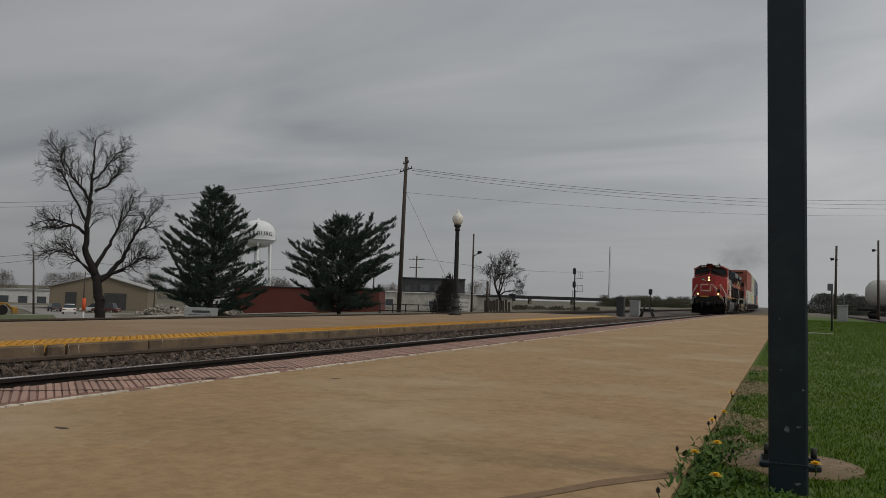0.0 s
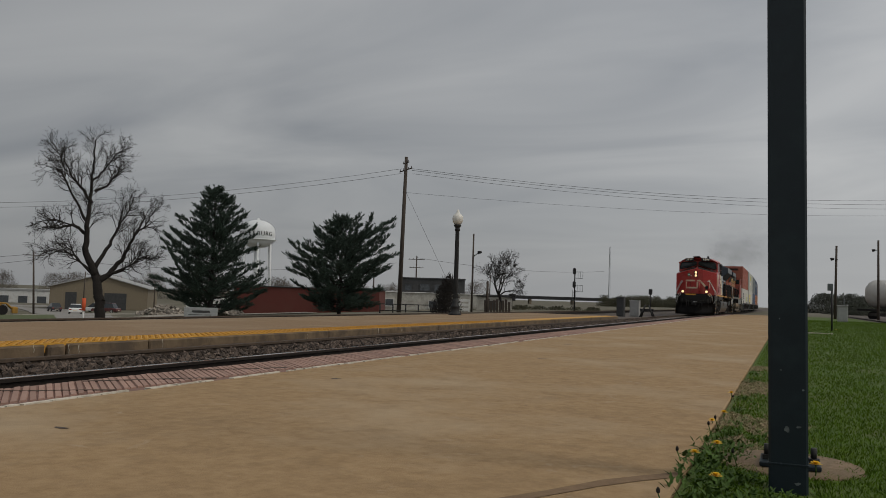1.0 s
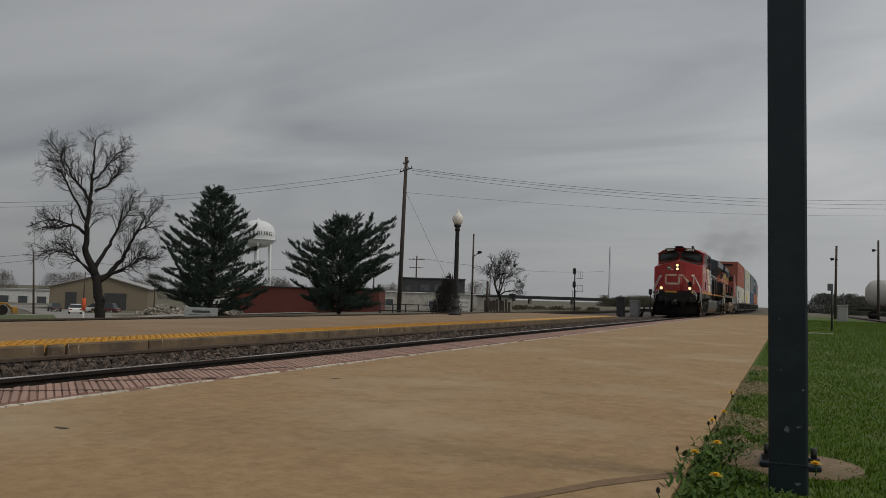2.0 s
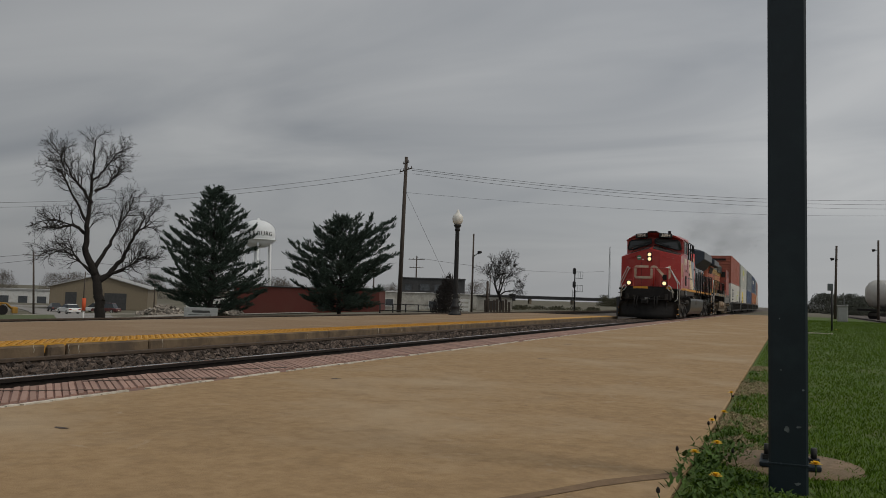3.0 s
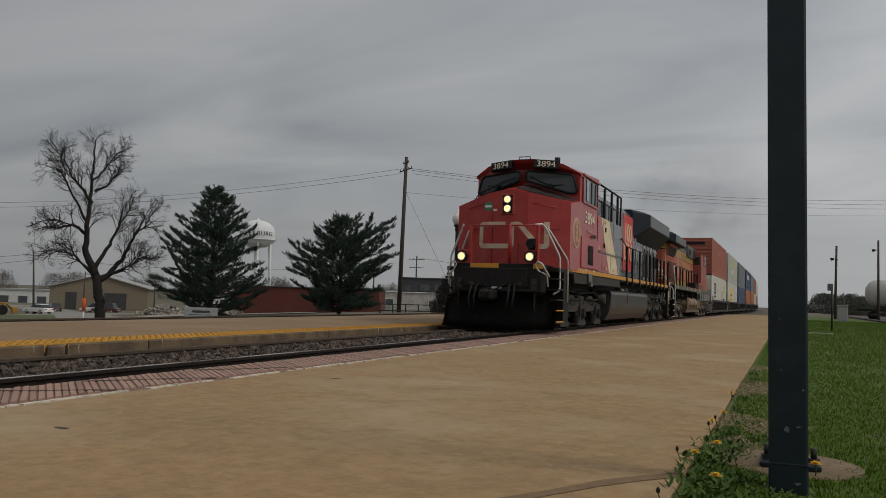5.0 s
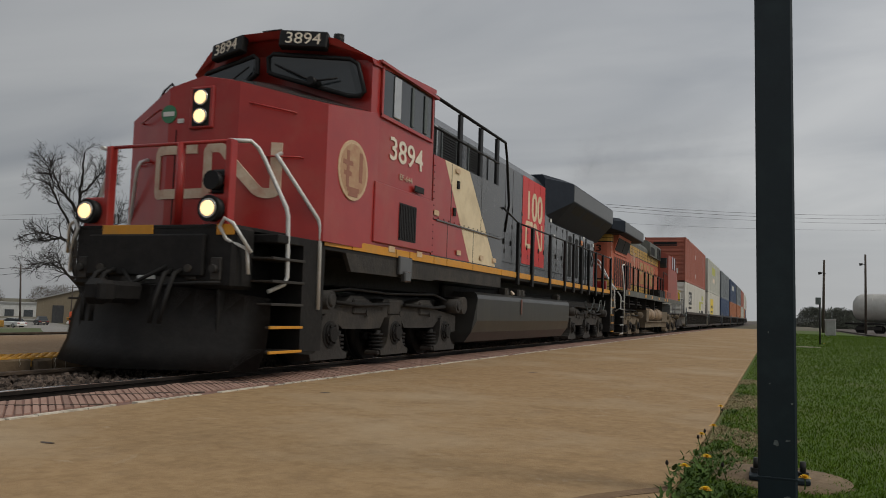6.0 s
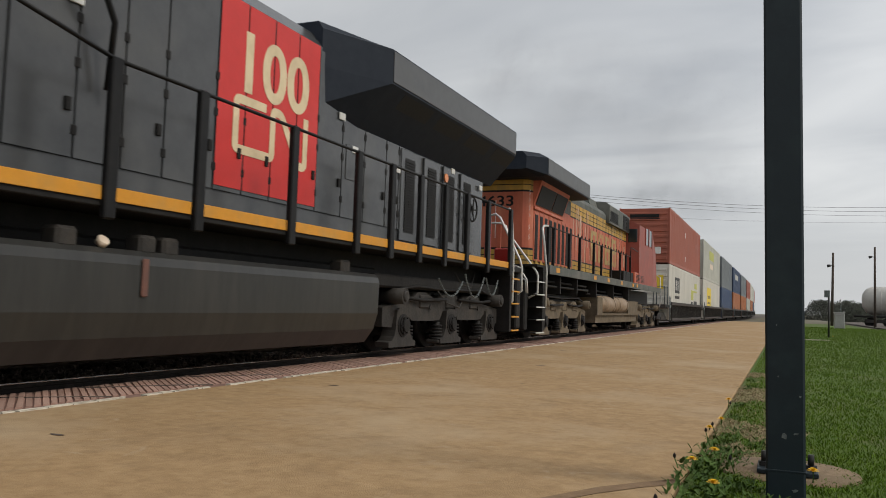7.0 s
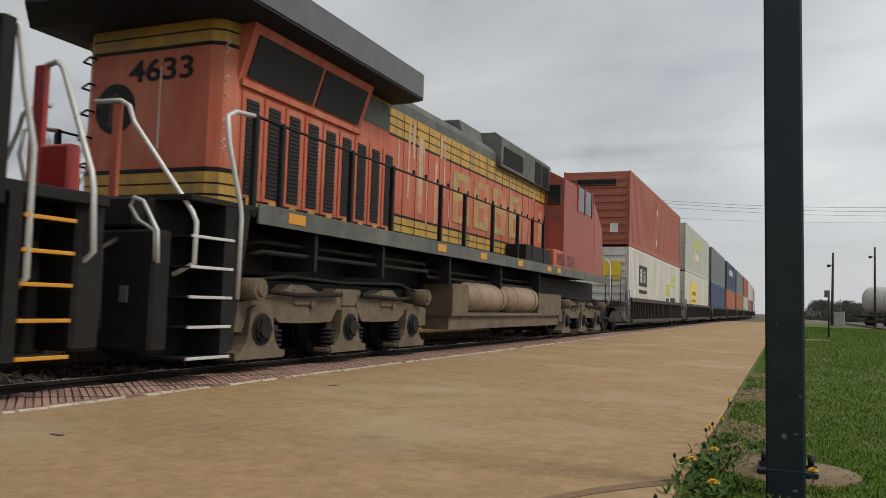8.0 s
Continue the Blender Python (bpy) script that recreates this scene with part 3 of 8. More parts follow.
def build_truck(parent, axles, mat):
    """Three-axle truck: side frames, pedestals with bearing caps, coil springs, cylinders and wheelsets."""
    a, b, c = axles
    tr = new("truck")
    tr.parent = parent
    for s in (-1, 1):
        bm = B()
        xo, xi = s * 1.22, s * 1.02
        top = [(a - 0.62, 0.42), (a - 0.62, 0.70), (a - 0.3, 0.74), (a + 0.35, 0.80), (a + 0.62, 0.96), (a + 0.95, 0.96), (b - 0.5, 0.82), (b - 0.3, 0.94),
               (b + 0.3, 0.94), (b + 0.5, 0.82), (c - 0.95, 0.96), (c - 0.62, 0.96), (c - 0.35, 0.80), (c + 0.3, 0.74), (c + 0.62, 0.70), (c + 0.62, 0.42)]
        low = [(c + 0.30, 0.40), (c + 0.24, 0.60), (c - 0.24, 0.60), (c - 0.42, 0.50), (c - 0.8, 0.49), (b + 0.8, 0.49), (b + 0.42, 0.50), (b + 0.28, 0.66), (b - 0.28, 0.66), (b - 0.42, 0.50),
               (b - 0.8, 0.49), (a + 0.8, 0.49), (a + 0.42, 0.50), (a + 0.24, 0.60), (a - 0.24, 0.56), (a - 0.30, 0.40)]
        plate(bm, top + low, min(xo, xi), max(xo, xi))
        part("side_frame", bm, mat, tr)
        for y in axles:
            bm = B()
            plate(bm, [(y - 0.46, 0.10), (y + 0.46, 0.10), (y + 0.48, 0.18), (y + 0.37, 0.20), (y + 0.29, 0.27), (y + 0.25, 0.36), (y + 0.21, 0.66), (y + 0.13, 0.70), (y - 0.13, 0.70), (y - 0.21, 0.66), (y - 0.25, 0.36), (y - 0.29, 0.27), (y - 0.37, 0.20), (y - 0.48, 0.18)], min(s * 1.04, s * 1.27), max(s * 1.04, s * 1.27))
            pd = part("pedestal", bm, mat, tr)
            bm = B()
            cyl(bm, (s * 1.26, y, 0.43), (s * 1.285, y, 0.43), 0.185, 0.18, 20)
            cyl(bm, (s * 1.28, y, 0.43), (s * 1.31, y, 0.43), 0.145, 0.14, 16)
            cyl(bm, (s * 1.30, y, 0.43), (s * 1.345, y, 0.43), 0.11, 0.10, 12)
            for k in range(6):
                q = k * math.pi / 3
                cyl(bm, (s * 1.31, y + 0.125 * math.cos(q), 0.43 + 0.125 * math.sin(q)), (s * 1.33, y + 0.125 * math.cos(q), 0.43 + 0.125 * math.sin(q)), 0.018, n=6)
            part("bearing_cap", bm, M["under"], pd)
        for y in (a + 0.39, b - 0.39, b + 0.39, c - 0.39):
            bm = B()
            for k in range(5):
                cyl(bm, (s * 1.14, y, 0.17 + k * 0.055), (s * 1.14, y, 0.20 + k * 0.055), 0.115, n=10)
            cyl(bm, (s * 1.14, y, 0.14), (s * 1.14, y, 0.47), 0.07, n=8)
            part("coil_spring", bm, M["under"], tr)
            bm = B()
            rbox(bm, min(s * 1.02, s * 1.25), max(s * 1.02, s * 1.25), y - 0.13, y + 0.13, 0.105, 0.165, 0.015)
            part("spring_seat", bm, mat, tr)
        for y in (a - 0.25, c + 0.25):
            bm = B()
            cyl(bm, (s * 1.0, y, 0.88), (s * 1.42, y, 0.88), 0.125, n=14)
            cyl(bm, (s * 1.40, y, 0.88), (s * 1.45, y, 0.88), 0.10, 0.07, n=14)
            part("brake_cylinder", bm, mat, tr)
        bm = B()
        tube(bm, [(s * 1.24, a - 0.2, 0.98), (s * 1.26, a + 0.5, 1.05), (s * 1.26, b - 0.2, 1.02), (s * 1.26, c - 0.5, 1.06), (s * 1.24, c + 0.1, 0.97)], 0.022)
        tube(bm, [(s * 1.27, a + 0.1, 0.86), (s * 1.29, a + 0.7, 0.83), (s * 1.29, b - 0.3, 0.86)], 0.03)
        tube(bm, [(s * 1.27, b + 0.3, 0.86), (s * 1.29, c - 0.6, 0.83), (s * 1.29, c - 0.1, 0.86)], 0.03)
        part("brake_pipe", bm, M["under"], tr)
        for y in (a + 0.86, b, c - 0.86):
            bm = B()
            rbox(bm, min(s * 1.2, s * 1.25), max(s * 1.2, s * 1.25), y - 0.19, y + 0.19, 0.70, 0.92, 0.02)
            cyl(bm, (s * 1.25, y + 0.22, 0.72), (s * 1.265, y + 0.22, 0.72), 0.05, n=10)
            part("guide_block", bm, mat, tr)
    bm = B()
    rbox(bm, -1.0, 1.0, a - 0.2, c + 0.2, 0.55, 1.0, 0.03)
    part("bolster", bm, M["under"], tr)
    wheel_mesh = None
    for y in axles:
        bm = B()
        rbox(bm, -0.6, 0.62, y - 0.52 if y < b else y - 0.3, y + 0.3 if y < b else y + 0.52, 0.13, 0.88, 0.08)
        part("traction_motor", bm, M["under"], tr)
        if wheel_mesh is None:
            bm = B()
            for s in (-1, 1):
                cyl(bm, (s * 0.68, 0, 0), (s * 0.82, 0, 0), 0.50, n=28)
                cyl(bm, (s * 0.66, 0, 0), (s * 0.69, 0, 0), 0.525, n=28)
                for k in range(5):
                    q = k * 2 * math.pi / 5
                    cyl(bm, (s * 0.81, 0.3 * math.cos(q), 0.3 * math.sin(q)), (s * 0.905, 0.3 * math.cos(q), 0.3 * math.sin(q)), 0.06, n=8)
            cyl(bm, (-1.1, 0, 0), (1.1, 0, 0), 0.09, n=12)
            w = part("wheelset", bm, M["under"], tr)
            wheel_mesh = w.data
        else:
            w = new("wheelset", wheel_mesh)
            w.parent = tr
        WHEELS.append((w, y))


def handrail(parent, posts, x, z0, z1, top_ends=(), post_w=0.085, mat=None, rail_r=0.017):
    for y in posts:
        bm = B()
        rbox(bm, x - 0.035, x + 0.035, y - post_w / 2, y + post_w / 2, z0 - 0.14, z1 + 0.02, 0.012)
        part("stanchion", bm, mat or M["black_paint"], parent)
    bm = B()
    pts = [(x, y, z1) for y in posts]
    tube(bm, pts, rail_r)
    part("handrail", bm, mat or M["black_paint"], parent)


def stair(parent, y0, y1, x0, x1, zs, mat, label=""):
    """Corner steps: side plates and bright treads."""
    for z in zs:
        bm = B()
        rbox(bm, x0, x1, y0, y1, z - 0.025, z, 0.005)
        part("step", bm, mat, parent, label)


def hood_louvre(parent, y0, y1, z0, z1, x):
    bm = B()
    s = 1 if x > 0 else -1
    n = max(3, int((z1 - z0) / 0.05))
    for k in range(n):
        z = z0 + (k + 0.5) * (z1 - z0) / n
        box(bm, min(x, x + s * 0.018), max(x, x + s * 0.018), y0, y1, z - 0.012, z + 0.008)
    box(bm, min(x, x + s * 0.004), max(x, x + s * 0.004), y0, y1, z0, z1)
    return part("louvre", bm, M["louvre"], parent)


def build_cn():
    t = thing("diesel_locomotive", "red, cream and dark grey diesel freight locomotive leading the train", "locomotive")
    # frame and walkway
    bm = B()
    rbox(bm, -0.85, 0.85, -0.9, 20.45, 1.08, 1.56, 0.02)
    rbox(bm, -1.50, 1.50, -0.42, 20.45, 1.50, 1.60, 0.01)
    part("underframe", bm, M["under"], t)
    # stripe along the edge of the walkway
    for s in (-1, 1):
        edges = [0.56, 1.28, 2.62, 3.10, 4.05, 4.62, 5.9, 7.58, 8.62, 9.72, 11.3, 12.85, 13.85, 14.9, 15.9, 16.9, 18.0, 19.45]
        for a, b in zip(edges, edges[1:]):
            quadplate("edge_stripe", t, M["stripe"], a + 0.01, b - 0.01, 1.555, 1.675, s * 1.507, s * 0.012)
    # skirt below the wide part
    for s in (-1, 1):
        bm = B()
        plate(bm, [(1.12, 1.54), (1.3, 1.27), (4.05, 1.27), (4.15, 1.30), (7.6, 1.30), (7.6, 1.54)], min(s * 1.44, s * 1.50), max(s * 1.44, s * 1.50))
        part("skirt", bm, M["truck"], t)
        bm = B()
        rbox(bm, min(s * 1.5, s * 1.56), max(s * 1.5, s * 1.56), 2.68, 3.12, 1.30, 1.58, 0.015)
        rbox(bm, min(s * 1.5, s * 1.6), max(s * 1.5, s * 1.6), 2.80, 3.02, 1.20, 1.36, 0.02)
        part("jacking_pad", bm, M["cn_grey"], t)
    # nose: a blunt wedge with a ridge
    bm = B()
    front = [(-1.56, 0.45), (-0.55, 0.0), (0.55, 0.0), (1.56, 0.45)]
    lo = [(x, y, 1.60) for x, y in front] + [(1.504, 1.95, 1.60), (-1.504, 1.95, 1.60)]
    hi = [(-1.56, 0.45, 3.28), (-0.55, 0.0, 3.56), (0.55, 0.0, 3.56), (1.56, 0.45, 3.31), (1.504, 1.95, 3.56), (-1.504, 1.95, 3.56)]
    vl = [bm.verts.new(q) for q in lo]
    vh = [bm.verts.new(q) for q in hi]
    r0 = bm.verts.new((0, -0.03, 3.665))
    r1 = bm.verts.new((0, 1.62, 4.0))
    for i in range(6):
        j = (i + 1) % 6
        if i == 1:
            bm.faces.new((vl[1], vl[2], vh[2], r0, vh[1]))
        elif i == 4:
            bm.faces.new((vl[4], vl[5], vh[5], r1, vh[4]))
        else:
            bm.faces.new((vl[i], vl[j], vh[j], vh[i]))
    for q in ((vh[0], vh[1], r0), (vh[0], r0, r1, vh[5]), (r0, vh[2], vh[3]), (r0, vh[3], vh[4], r1)):
        bm.faces.new(q)
    bm.faces.new(vl[::-1])
    bmesh.ops.recalc_face_normals(bm, faces=bm.faces)
    part("nose", bm, M["cn_red"], t)
    bm = B()
    for s in (-1, 1):
        v = [bm.verts.new(q) for q in ((s * 0.05, 0.42, 3.75), (s * 1.44, 0.84, 3.40), (s * 1.44, 1.90, 3.58), (s * 0.05, 1.58, 4.0))]
        bm.faces.new(v if s > 0 else v[::-1])
    bmesh.ops.solidify(bm, geom=list(bm.faces), thickness=0.012)
    part("antiglare_panel", bm, M["cn_grey"], t, "dark anti-glare panel on the nose top")
    # cab
    sec = lambda y, dz=0.0, dx=0.0: [(-1.5 + dx, y, 1.6), (1.5 - dx, y, 1.6), (1.5 - dx, y, 4.42 + dz), (1.05 - dx, y, 4.64 + dz), (0.35, y, 4.72 + dz), (-0.35, y, 4.72 + dz), (-1.05 + dx, y, 4.64 + dz), (-1.5 + dx, y, 4.42 + dz)]
    bm = B()
    back = sec(3.92, 0.0, 0.008)
    front_low = [(-1.492, 1.7, 1.6), (1.492, 1.7, 1.6), (1.492, 1.70, 4.26), (1.05, 1.48, 4.50), (0.35, 1.26, 4.62), (-0.35, 1.26, 4.62), (-1.05, 1.48, 4.50), (-1.492, 1.70, 4.26)]
    loft(bm, [front_low, back])
    part("cab", bm, M["cn_red"], t)
    bm = B()
    loft(bm, [[(x * 1.02, y - (0.10 if k == 0 else 0), z + 0.012) for x, y, z in sct[2:8]] + [(x * 1.02, y, z - 0.06) for x, y, z in sct[2:8]][::-1] for k, sct in enumerate((front_low, back))])
    part("cab_roof", bm, M["cn_red"], t)
    # windshields
    for s in (-1, 1):
        bm = B()
        pts = [(s * 0.10, 1.22, 4.06), (s * 0.09, 1.205, 4.27), (s * 0.16, 1.21, 4.32), (s * 1.22, 1.53, 4.25), (s * 1.33, 1.57, 4.18), (s * 1.43, 1.60, 3.79), (s * 1.36, 1.60, 3.73), (s * 1.20, 1.57, 3.74), (s * 0.20, 1.25, 4.02)]
        v = [bm.verts.new(q) for q in pts]
        bm.faces.new(v if s < 0 else v[::-1])
        bmesh.ops.solidify(bm, geom=list(bm.faces), thickness=0.05)
        part("windshield", bm, M["window_glass"], t, "dark slanted windshield pane")
        bm = B()
        tube(bm, pts + pts[:1], 0.035, n=6)
        part("window_gasket", bm, M["black_paint"], t)
        bm = B()
        cyl(bm, (s * 0.78, 1.22, 3.90), (s * 0.78, 1.42, 3.90), 0.06, n=8)
        tube(bm, [(s * 0.78, 1.28, 3.90), (s * 0.22, 1.18, 4.16)], 0.014)
        tube(bm, [(s * 0.78, 1.28, 3.90), (s * 1.1, 1.42, 3.96)], 0.014)
        part("wiper", bm, M["black_paint"], t)
        # number board
        nb = new("number_board"); nb.parent = t
        bm = B()
        rbox(bm, -0.345, 0.345, -0.08, 0.06, -0.125, 0.125, 0.02)
        k = part("board", bm, M["black_paint"], nb)
        lettering("road_number", "3894", 0.235, M["letter"], nb, Matrix.Translation((0, -0.084, -0.005)) @ rotate_to_front(), squeeze=1.12)
        nb.matrix_basis = pose(s * 0.63, 1.27, 4.48, -8, s * 3, s * 16)
    # roof fittings
    bm = B()
    rbox(bm, -0.45, 0.1, 2.0, 3.0, 4.70, 4.80, 0.03)
    part("roof_hatch", bm, M["black_paint"], t)
    bm = B()
    cyl(bm, (0.75, 2.0, 4.62), (0.75, 2.0, 4.80), 0.08, n=10)
    part("antenna_dome", bm, M["black_paint"], t)
    bm = B()
    tube(bm, [(-0.2, 1.5, 4.6), (-0.2, 1.45, 4.76), (0.12, 1.45, 4.76), (0.12, 1.5, 4.6)], 0.014)
    part("roof_grab", bm, M["black_paint"], t)
    # side windows of the cab
    for s in (-1, 1):
        bm = B()
        box(bm, min(s * 1.49, s * 1.512), max(s * 1.49, s * 1.512), 1.98, 3.80, 3.57, 4.27)
        part("cab_window", bm, M["window_glass"], t, "dark sliding cab side window")
        for y0, y1 in ((2.36, 2.58), (2.98, 3.05), (3.46, 3.58)):
            bm = B()
            rbox(bm, min(s * 1.51, s * 1.535), max(s * 1.51, s * 1.535), y0, y1, 3.60, 4.22, 0.01)
            part("window_frame", bm, M["reflector"] if y0 < 2.9 else M["bare_steel"], t)
        bm = B()
        for y in (1.96, 3.78):
            box(bm, min(s * 1.5, s * 1.53), max(s * 1.5, s * 1.53), y, y + 0.05, 3.54, 4.30)
        box(bm, min(s * 1.5, s * 1.53), max(s * 1.5, s * 1.53), 1.96, 3.83, 3.52, 3.57)
        box(bm, min(s * 1.5, s * 1.57), max(s * 1.5, s * 1.57), 1.85, 3.95, 4.27, 4.31)
        part("window_surround", bm, M["cn_red"], t)
        # round decal, number and marks
        bm = B()
        cyl(bm, (s * 1.5, 1.16, 2.60), (s * 1.556, 1.16, 2.60), 0.40, n=32)
        d = part("round_decal", bm, M["faded_sticker"], t, "round faded tan emblem decal")
        bm = B()
        cyl(bm, (s * 1.5, 1.16, 2.60), (s * 1.56, 1.16, 2.60), 0.35, n=32)
        part("decal_field", bm, surface("decal_tan", (0.48, 0.33, 0.19), (0.40, 0.20, 0.12), 0.6, 9), d)
        bm = B()
        for y, z, a, b in ((1.00, 2.62, 0.035, 0.24), (1.0, 2.70, 0.13, 0.03), (1.0, 2.56, 0.10, 0.03), (1.35, 2.68, 0.045, 0.2), (1.16, 2.36, 0.16, 0.03), (1.16, 2.30, 0.12, 0.03)):
            box(bm, min(s * 1.5, s * 1.563), max(s * 1.5, s * 1.563), y - a, y + a, z - b - 0.02, z + b - 0.02)
        part("decal_figure", bm, surface("decal_brown", (0.32, 0.14, 0.09), (0.28, 0.12, 0.08), 0.6, 9), d)
        mt = Matrix.Translation((s * 1.503, 2.90, 3.13)) @ (rotate_to_side() if s > 0 else Matrix.Diagonal((-1, -1, 1, 1)) @ rotate_to_side())
        lettering("road_number", "3894", 0.48, M["letter"], t, mt, "large cream road number", squeeze=1.28, bold=0.004)
        mt = Matrix.Translation((s * 1.503, 2.90, 2.77)) @ (rotate_to_side() if s > 0 else Matrix.Diagonal((-1, -1, 1, 1)) @ rotate_to_side())
        lettering("class_marking", "EF-644", 0.13, M["faded_letter"], t, mt, "small faded class marking", squeeze=1.3)
        # battery box with grille
        bm = B()
        rbox(bm, min(s * 1.5, s * 1.53), max(s * 1.5, s * 1.53), 1.85, 3.93, 1.72, 2.58, 0.012)
        part("equipment_door", bm, M["cn_red"], t)
        bm = B()
        for k in range(10):
            y = 2.66 + k * 0.058
            box(bm, min(s * 1.53, s * 1.55), max(s * 1.53, s * 1.55), y, y + 0.03, 1.84, 2.36)
        box(bm, min(s * 1.53, s * 1.535), max(s * 1.53, s * 1.535), 2.64, 3.26, 1.82, 2.38)
        part("vent_grille", bm, M["louvre"], t)
        bm = B()
        rbox(bm, min(s * 1.53, s * 1.55), max(s * 1.53, s * 1.55), 3.15, 3.5, 2.62, 2.72, 0.01)
        part("latch_slot", bm, M["louvre"], t)
    # wide equipment cabinet behind the cab, with its slanted paint scheme
    bm = B()
    rbox(bm, -1.485, 1.485, 3.93, 7.6, 1.6, 3.36, 0.02)
    part("equipment_cabinet", bm, M["cn_grey"], t)
    for s in (-1, 1):
        x0, x1 = min(s * 1.485, s * 1.503), max(s * 1.485, s * 1.503)
        for nm, mt, polys in (("red_panel", M["cn_red"], ([(3.95, 2.30), (5.25, 2.30), (4.42, 3.36), (3.95, 3.36)], [(3.95, 1.70), (5.72, 1.70), (5.27, 2.28), (3.95, 2.28)])),
                              ("cream_panel", M["cream"], ([(5.26, 2.30), (6.66, 2.30), (5.62, 3.36), (4.43, 3.36)], [(5.73, 1.70), (7.22, 1.70), (6.68, 2.28), (5.28, 2.28)])),
                              ("grey_panel", M["cn_grey"], ([(6.67, 2.30), (7.6, 2.30), (7.6, 3.36), (5.63, 3.36)], [(7.23, 1.70), (7.6, 1.70), (7.6, 2.28), (6.69, 2.28)]))):
            for pl in polys:
                bm = B()
                plate(bm, pl, x0, x1)
                part(nm, bm, mt, t)
        bm = B()
        rbox(bm, min(s * 1.5, s * 1.53), max(s * 1.5, s * 1.53), 4.1, 7.45, 2.275, 2.305, 0.006)
        for y in (4.62, 5.9):
            box(bm, min(s * 1.5, s * 1.508), max(s * 1.5, s * 1.508), y, y + 0.012, 1.7, 2.27)
        for y in (4.75, 6.3):
            box(bm, min(s * 1.5, s * 1.508), max(s * 1.5, s * 1.508), y, y + 0.012, 2.31, 3.35)
        part("panel_seam", bm, M["cn_grey"], t)
        bm = B()
        for k in range(14):
            y = 4.2 + k * 0.24
            cyl(bm, (s * 1.5, y, 2.33), (s * 1.515, y, 2.33), 0.013, n=6)
            cyl(bm, (s * 1.5, 3.98 - 0.0, 1.75 + k * 0.11), (s * 1.515, 3.98, 1.75 + k * 0.11), 0.011, n=6)
        o = part("bolts", bm, M["under"], t); o["kind"] = "stuff"
        for y, z in ((3.98, 2.36), (5.05, 1.78), (6.25, 1.78), (7.0, 1.78), (4.9, 3.22), (0.95, 1.62), (2.35, 1.62), (3.35, 1.62)):
            quadplate("sticker", t, M["faded_sticker"], y, y + 0.2, z, z + 0.085, s * 1.522, s * 0.006)
        for y, z in ((5.0, 2.95), (4.85, 2.45)):
            quadplate("latch", t, M["under"], y, y + 0.09, z, z + 0.14, s * 1.503, s * 0.03)
        # railing on top of the cabinet
        for y in (4.02, 5.35, 6.45, 7.45):
            bm = B()
            rbox(bm, s * 1.40 - 0.03, s * 1.40 + 0.03, y - 0.075, y + 0.075, 3.30, 4.36, 0.012)
            part("stanchion", bm, M["black_paint"], t)
        bm = B()
        tube(bm, [(s * 1.43, 4.02, 4.38), (s * 1.43, 7.9, 4.38), (s * 1.36, 8.25, 4.1), (s * 1.2, 8.95, 3.2), (s * 1.1, 9.0, 2.6)], 0.03)
        tube(bm, [(s * 1.43, 4.02, 3.86), (s * 1.43, 7.5, 3.86)], 0.02)
        part("top_rail", bm, M["black_paint"], t)
    # hood above and behind
    bm = B()
    hp = [(-0.98, 1.6), (0.98, 1.6), (0.98, 4.18), (0.80, 4.40), (-0.80, 4.40), (-0.98, 4.18)]
    prism_y(bm, hp, 3.9, 19.1)
    part("hood", bm, M["hood_black"], t)
    for s in (-1, 1):
        for y0, y1 in ((4.4, 5.2), (5.5, 6.2), (6.9, 7.5)):
            hood_louvre(t, y0, y1, 3.5, 4.12, s * 0.98)
            bm = B()
            for q in ((y0 - 0.05, y0, 3.46, 4.16), (y1, y1 + 0.05, 3.46, 4.16), (y0 - 0.05, y1 + 0.05, 4.12, 4.17), (y0 - 0.05, y1 + 0.05, 3.45, 3.5)):
                box(bm, min(s * 0.98, s * 1.0), max(s * 0.98, s * 1.0), *q)
            part("louvre_frame", bm, M["reflector"] if y0 < 5.3 else M["bare_steel"], t)
        # hood doors
        doors = [8.05, 8.75, 9.3, 9.85, 10.62, 11.12, 11.65, 12.17, 12.68, 13.35, 14.0, 14.7, 15.15, 15.62]
        for a, b in zip(doors, doors[1:]):
            quadplate("hood_door", t, M["hood_black"], a + 0.012, b - 0.012, 1.95, 4.12 if a < 13 else 3.30, s * 0.98, s * 0.022)
            quadplate("door_latch", t, M["under"], b - 0.12, b - 0.06, 2.35, 2.47, s * 1.0, s * 0.03)
        for y in doors[1:]:
            for z in (2.15, 2.75, 3.15):
                quadplate("hinge", t, M["under"], y - 0.03, y + 0.03, z, z + 0.09, s * 1.0, s * 0.012)
        for y, z, w, h in ((13.45, 2.5, 0.42, 0.5), (14.1, 3.36, 0.5, 0.34), (14.8, 3.36, 0.62, 0.34), (15.6, 3.36, 0.55, 0.3)):
            quadplate("access_panel", t, M["hood_black"], y, y + w, z, z + h, s * 0.98, s * 0.034)
        for a, b in zip(doors[4:8], doors[5:9]):
            quadplate("red_door", t, M["cn_red_bright"], a + 0.012, b - 0.012, 2.0, 4.16, s * 1.003, s * 0.008, "bright red door of the emblem panel")
        mt = Matrix.Translation((s * 1.013, 11.66, 3.45)) @ (rotate_to_side() if s > 0 else Matrix.Diagonal((-1, -1, 1, 1)) @ rotate_to_side())
        lettering("anniversary_number", "100", 0.98, M["cream"], t, mt, "tall cream number on the red panel", squeeze=1.04, bold=0.022)
        bm = B()
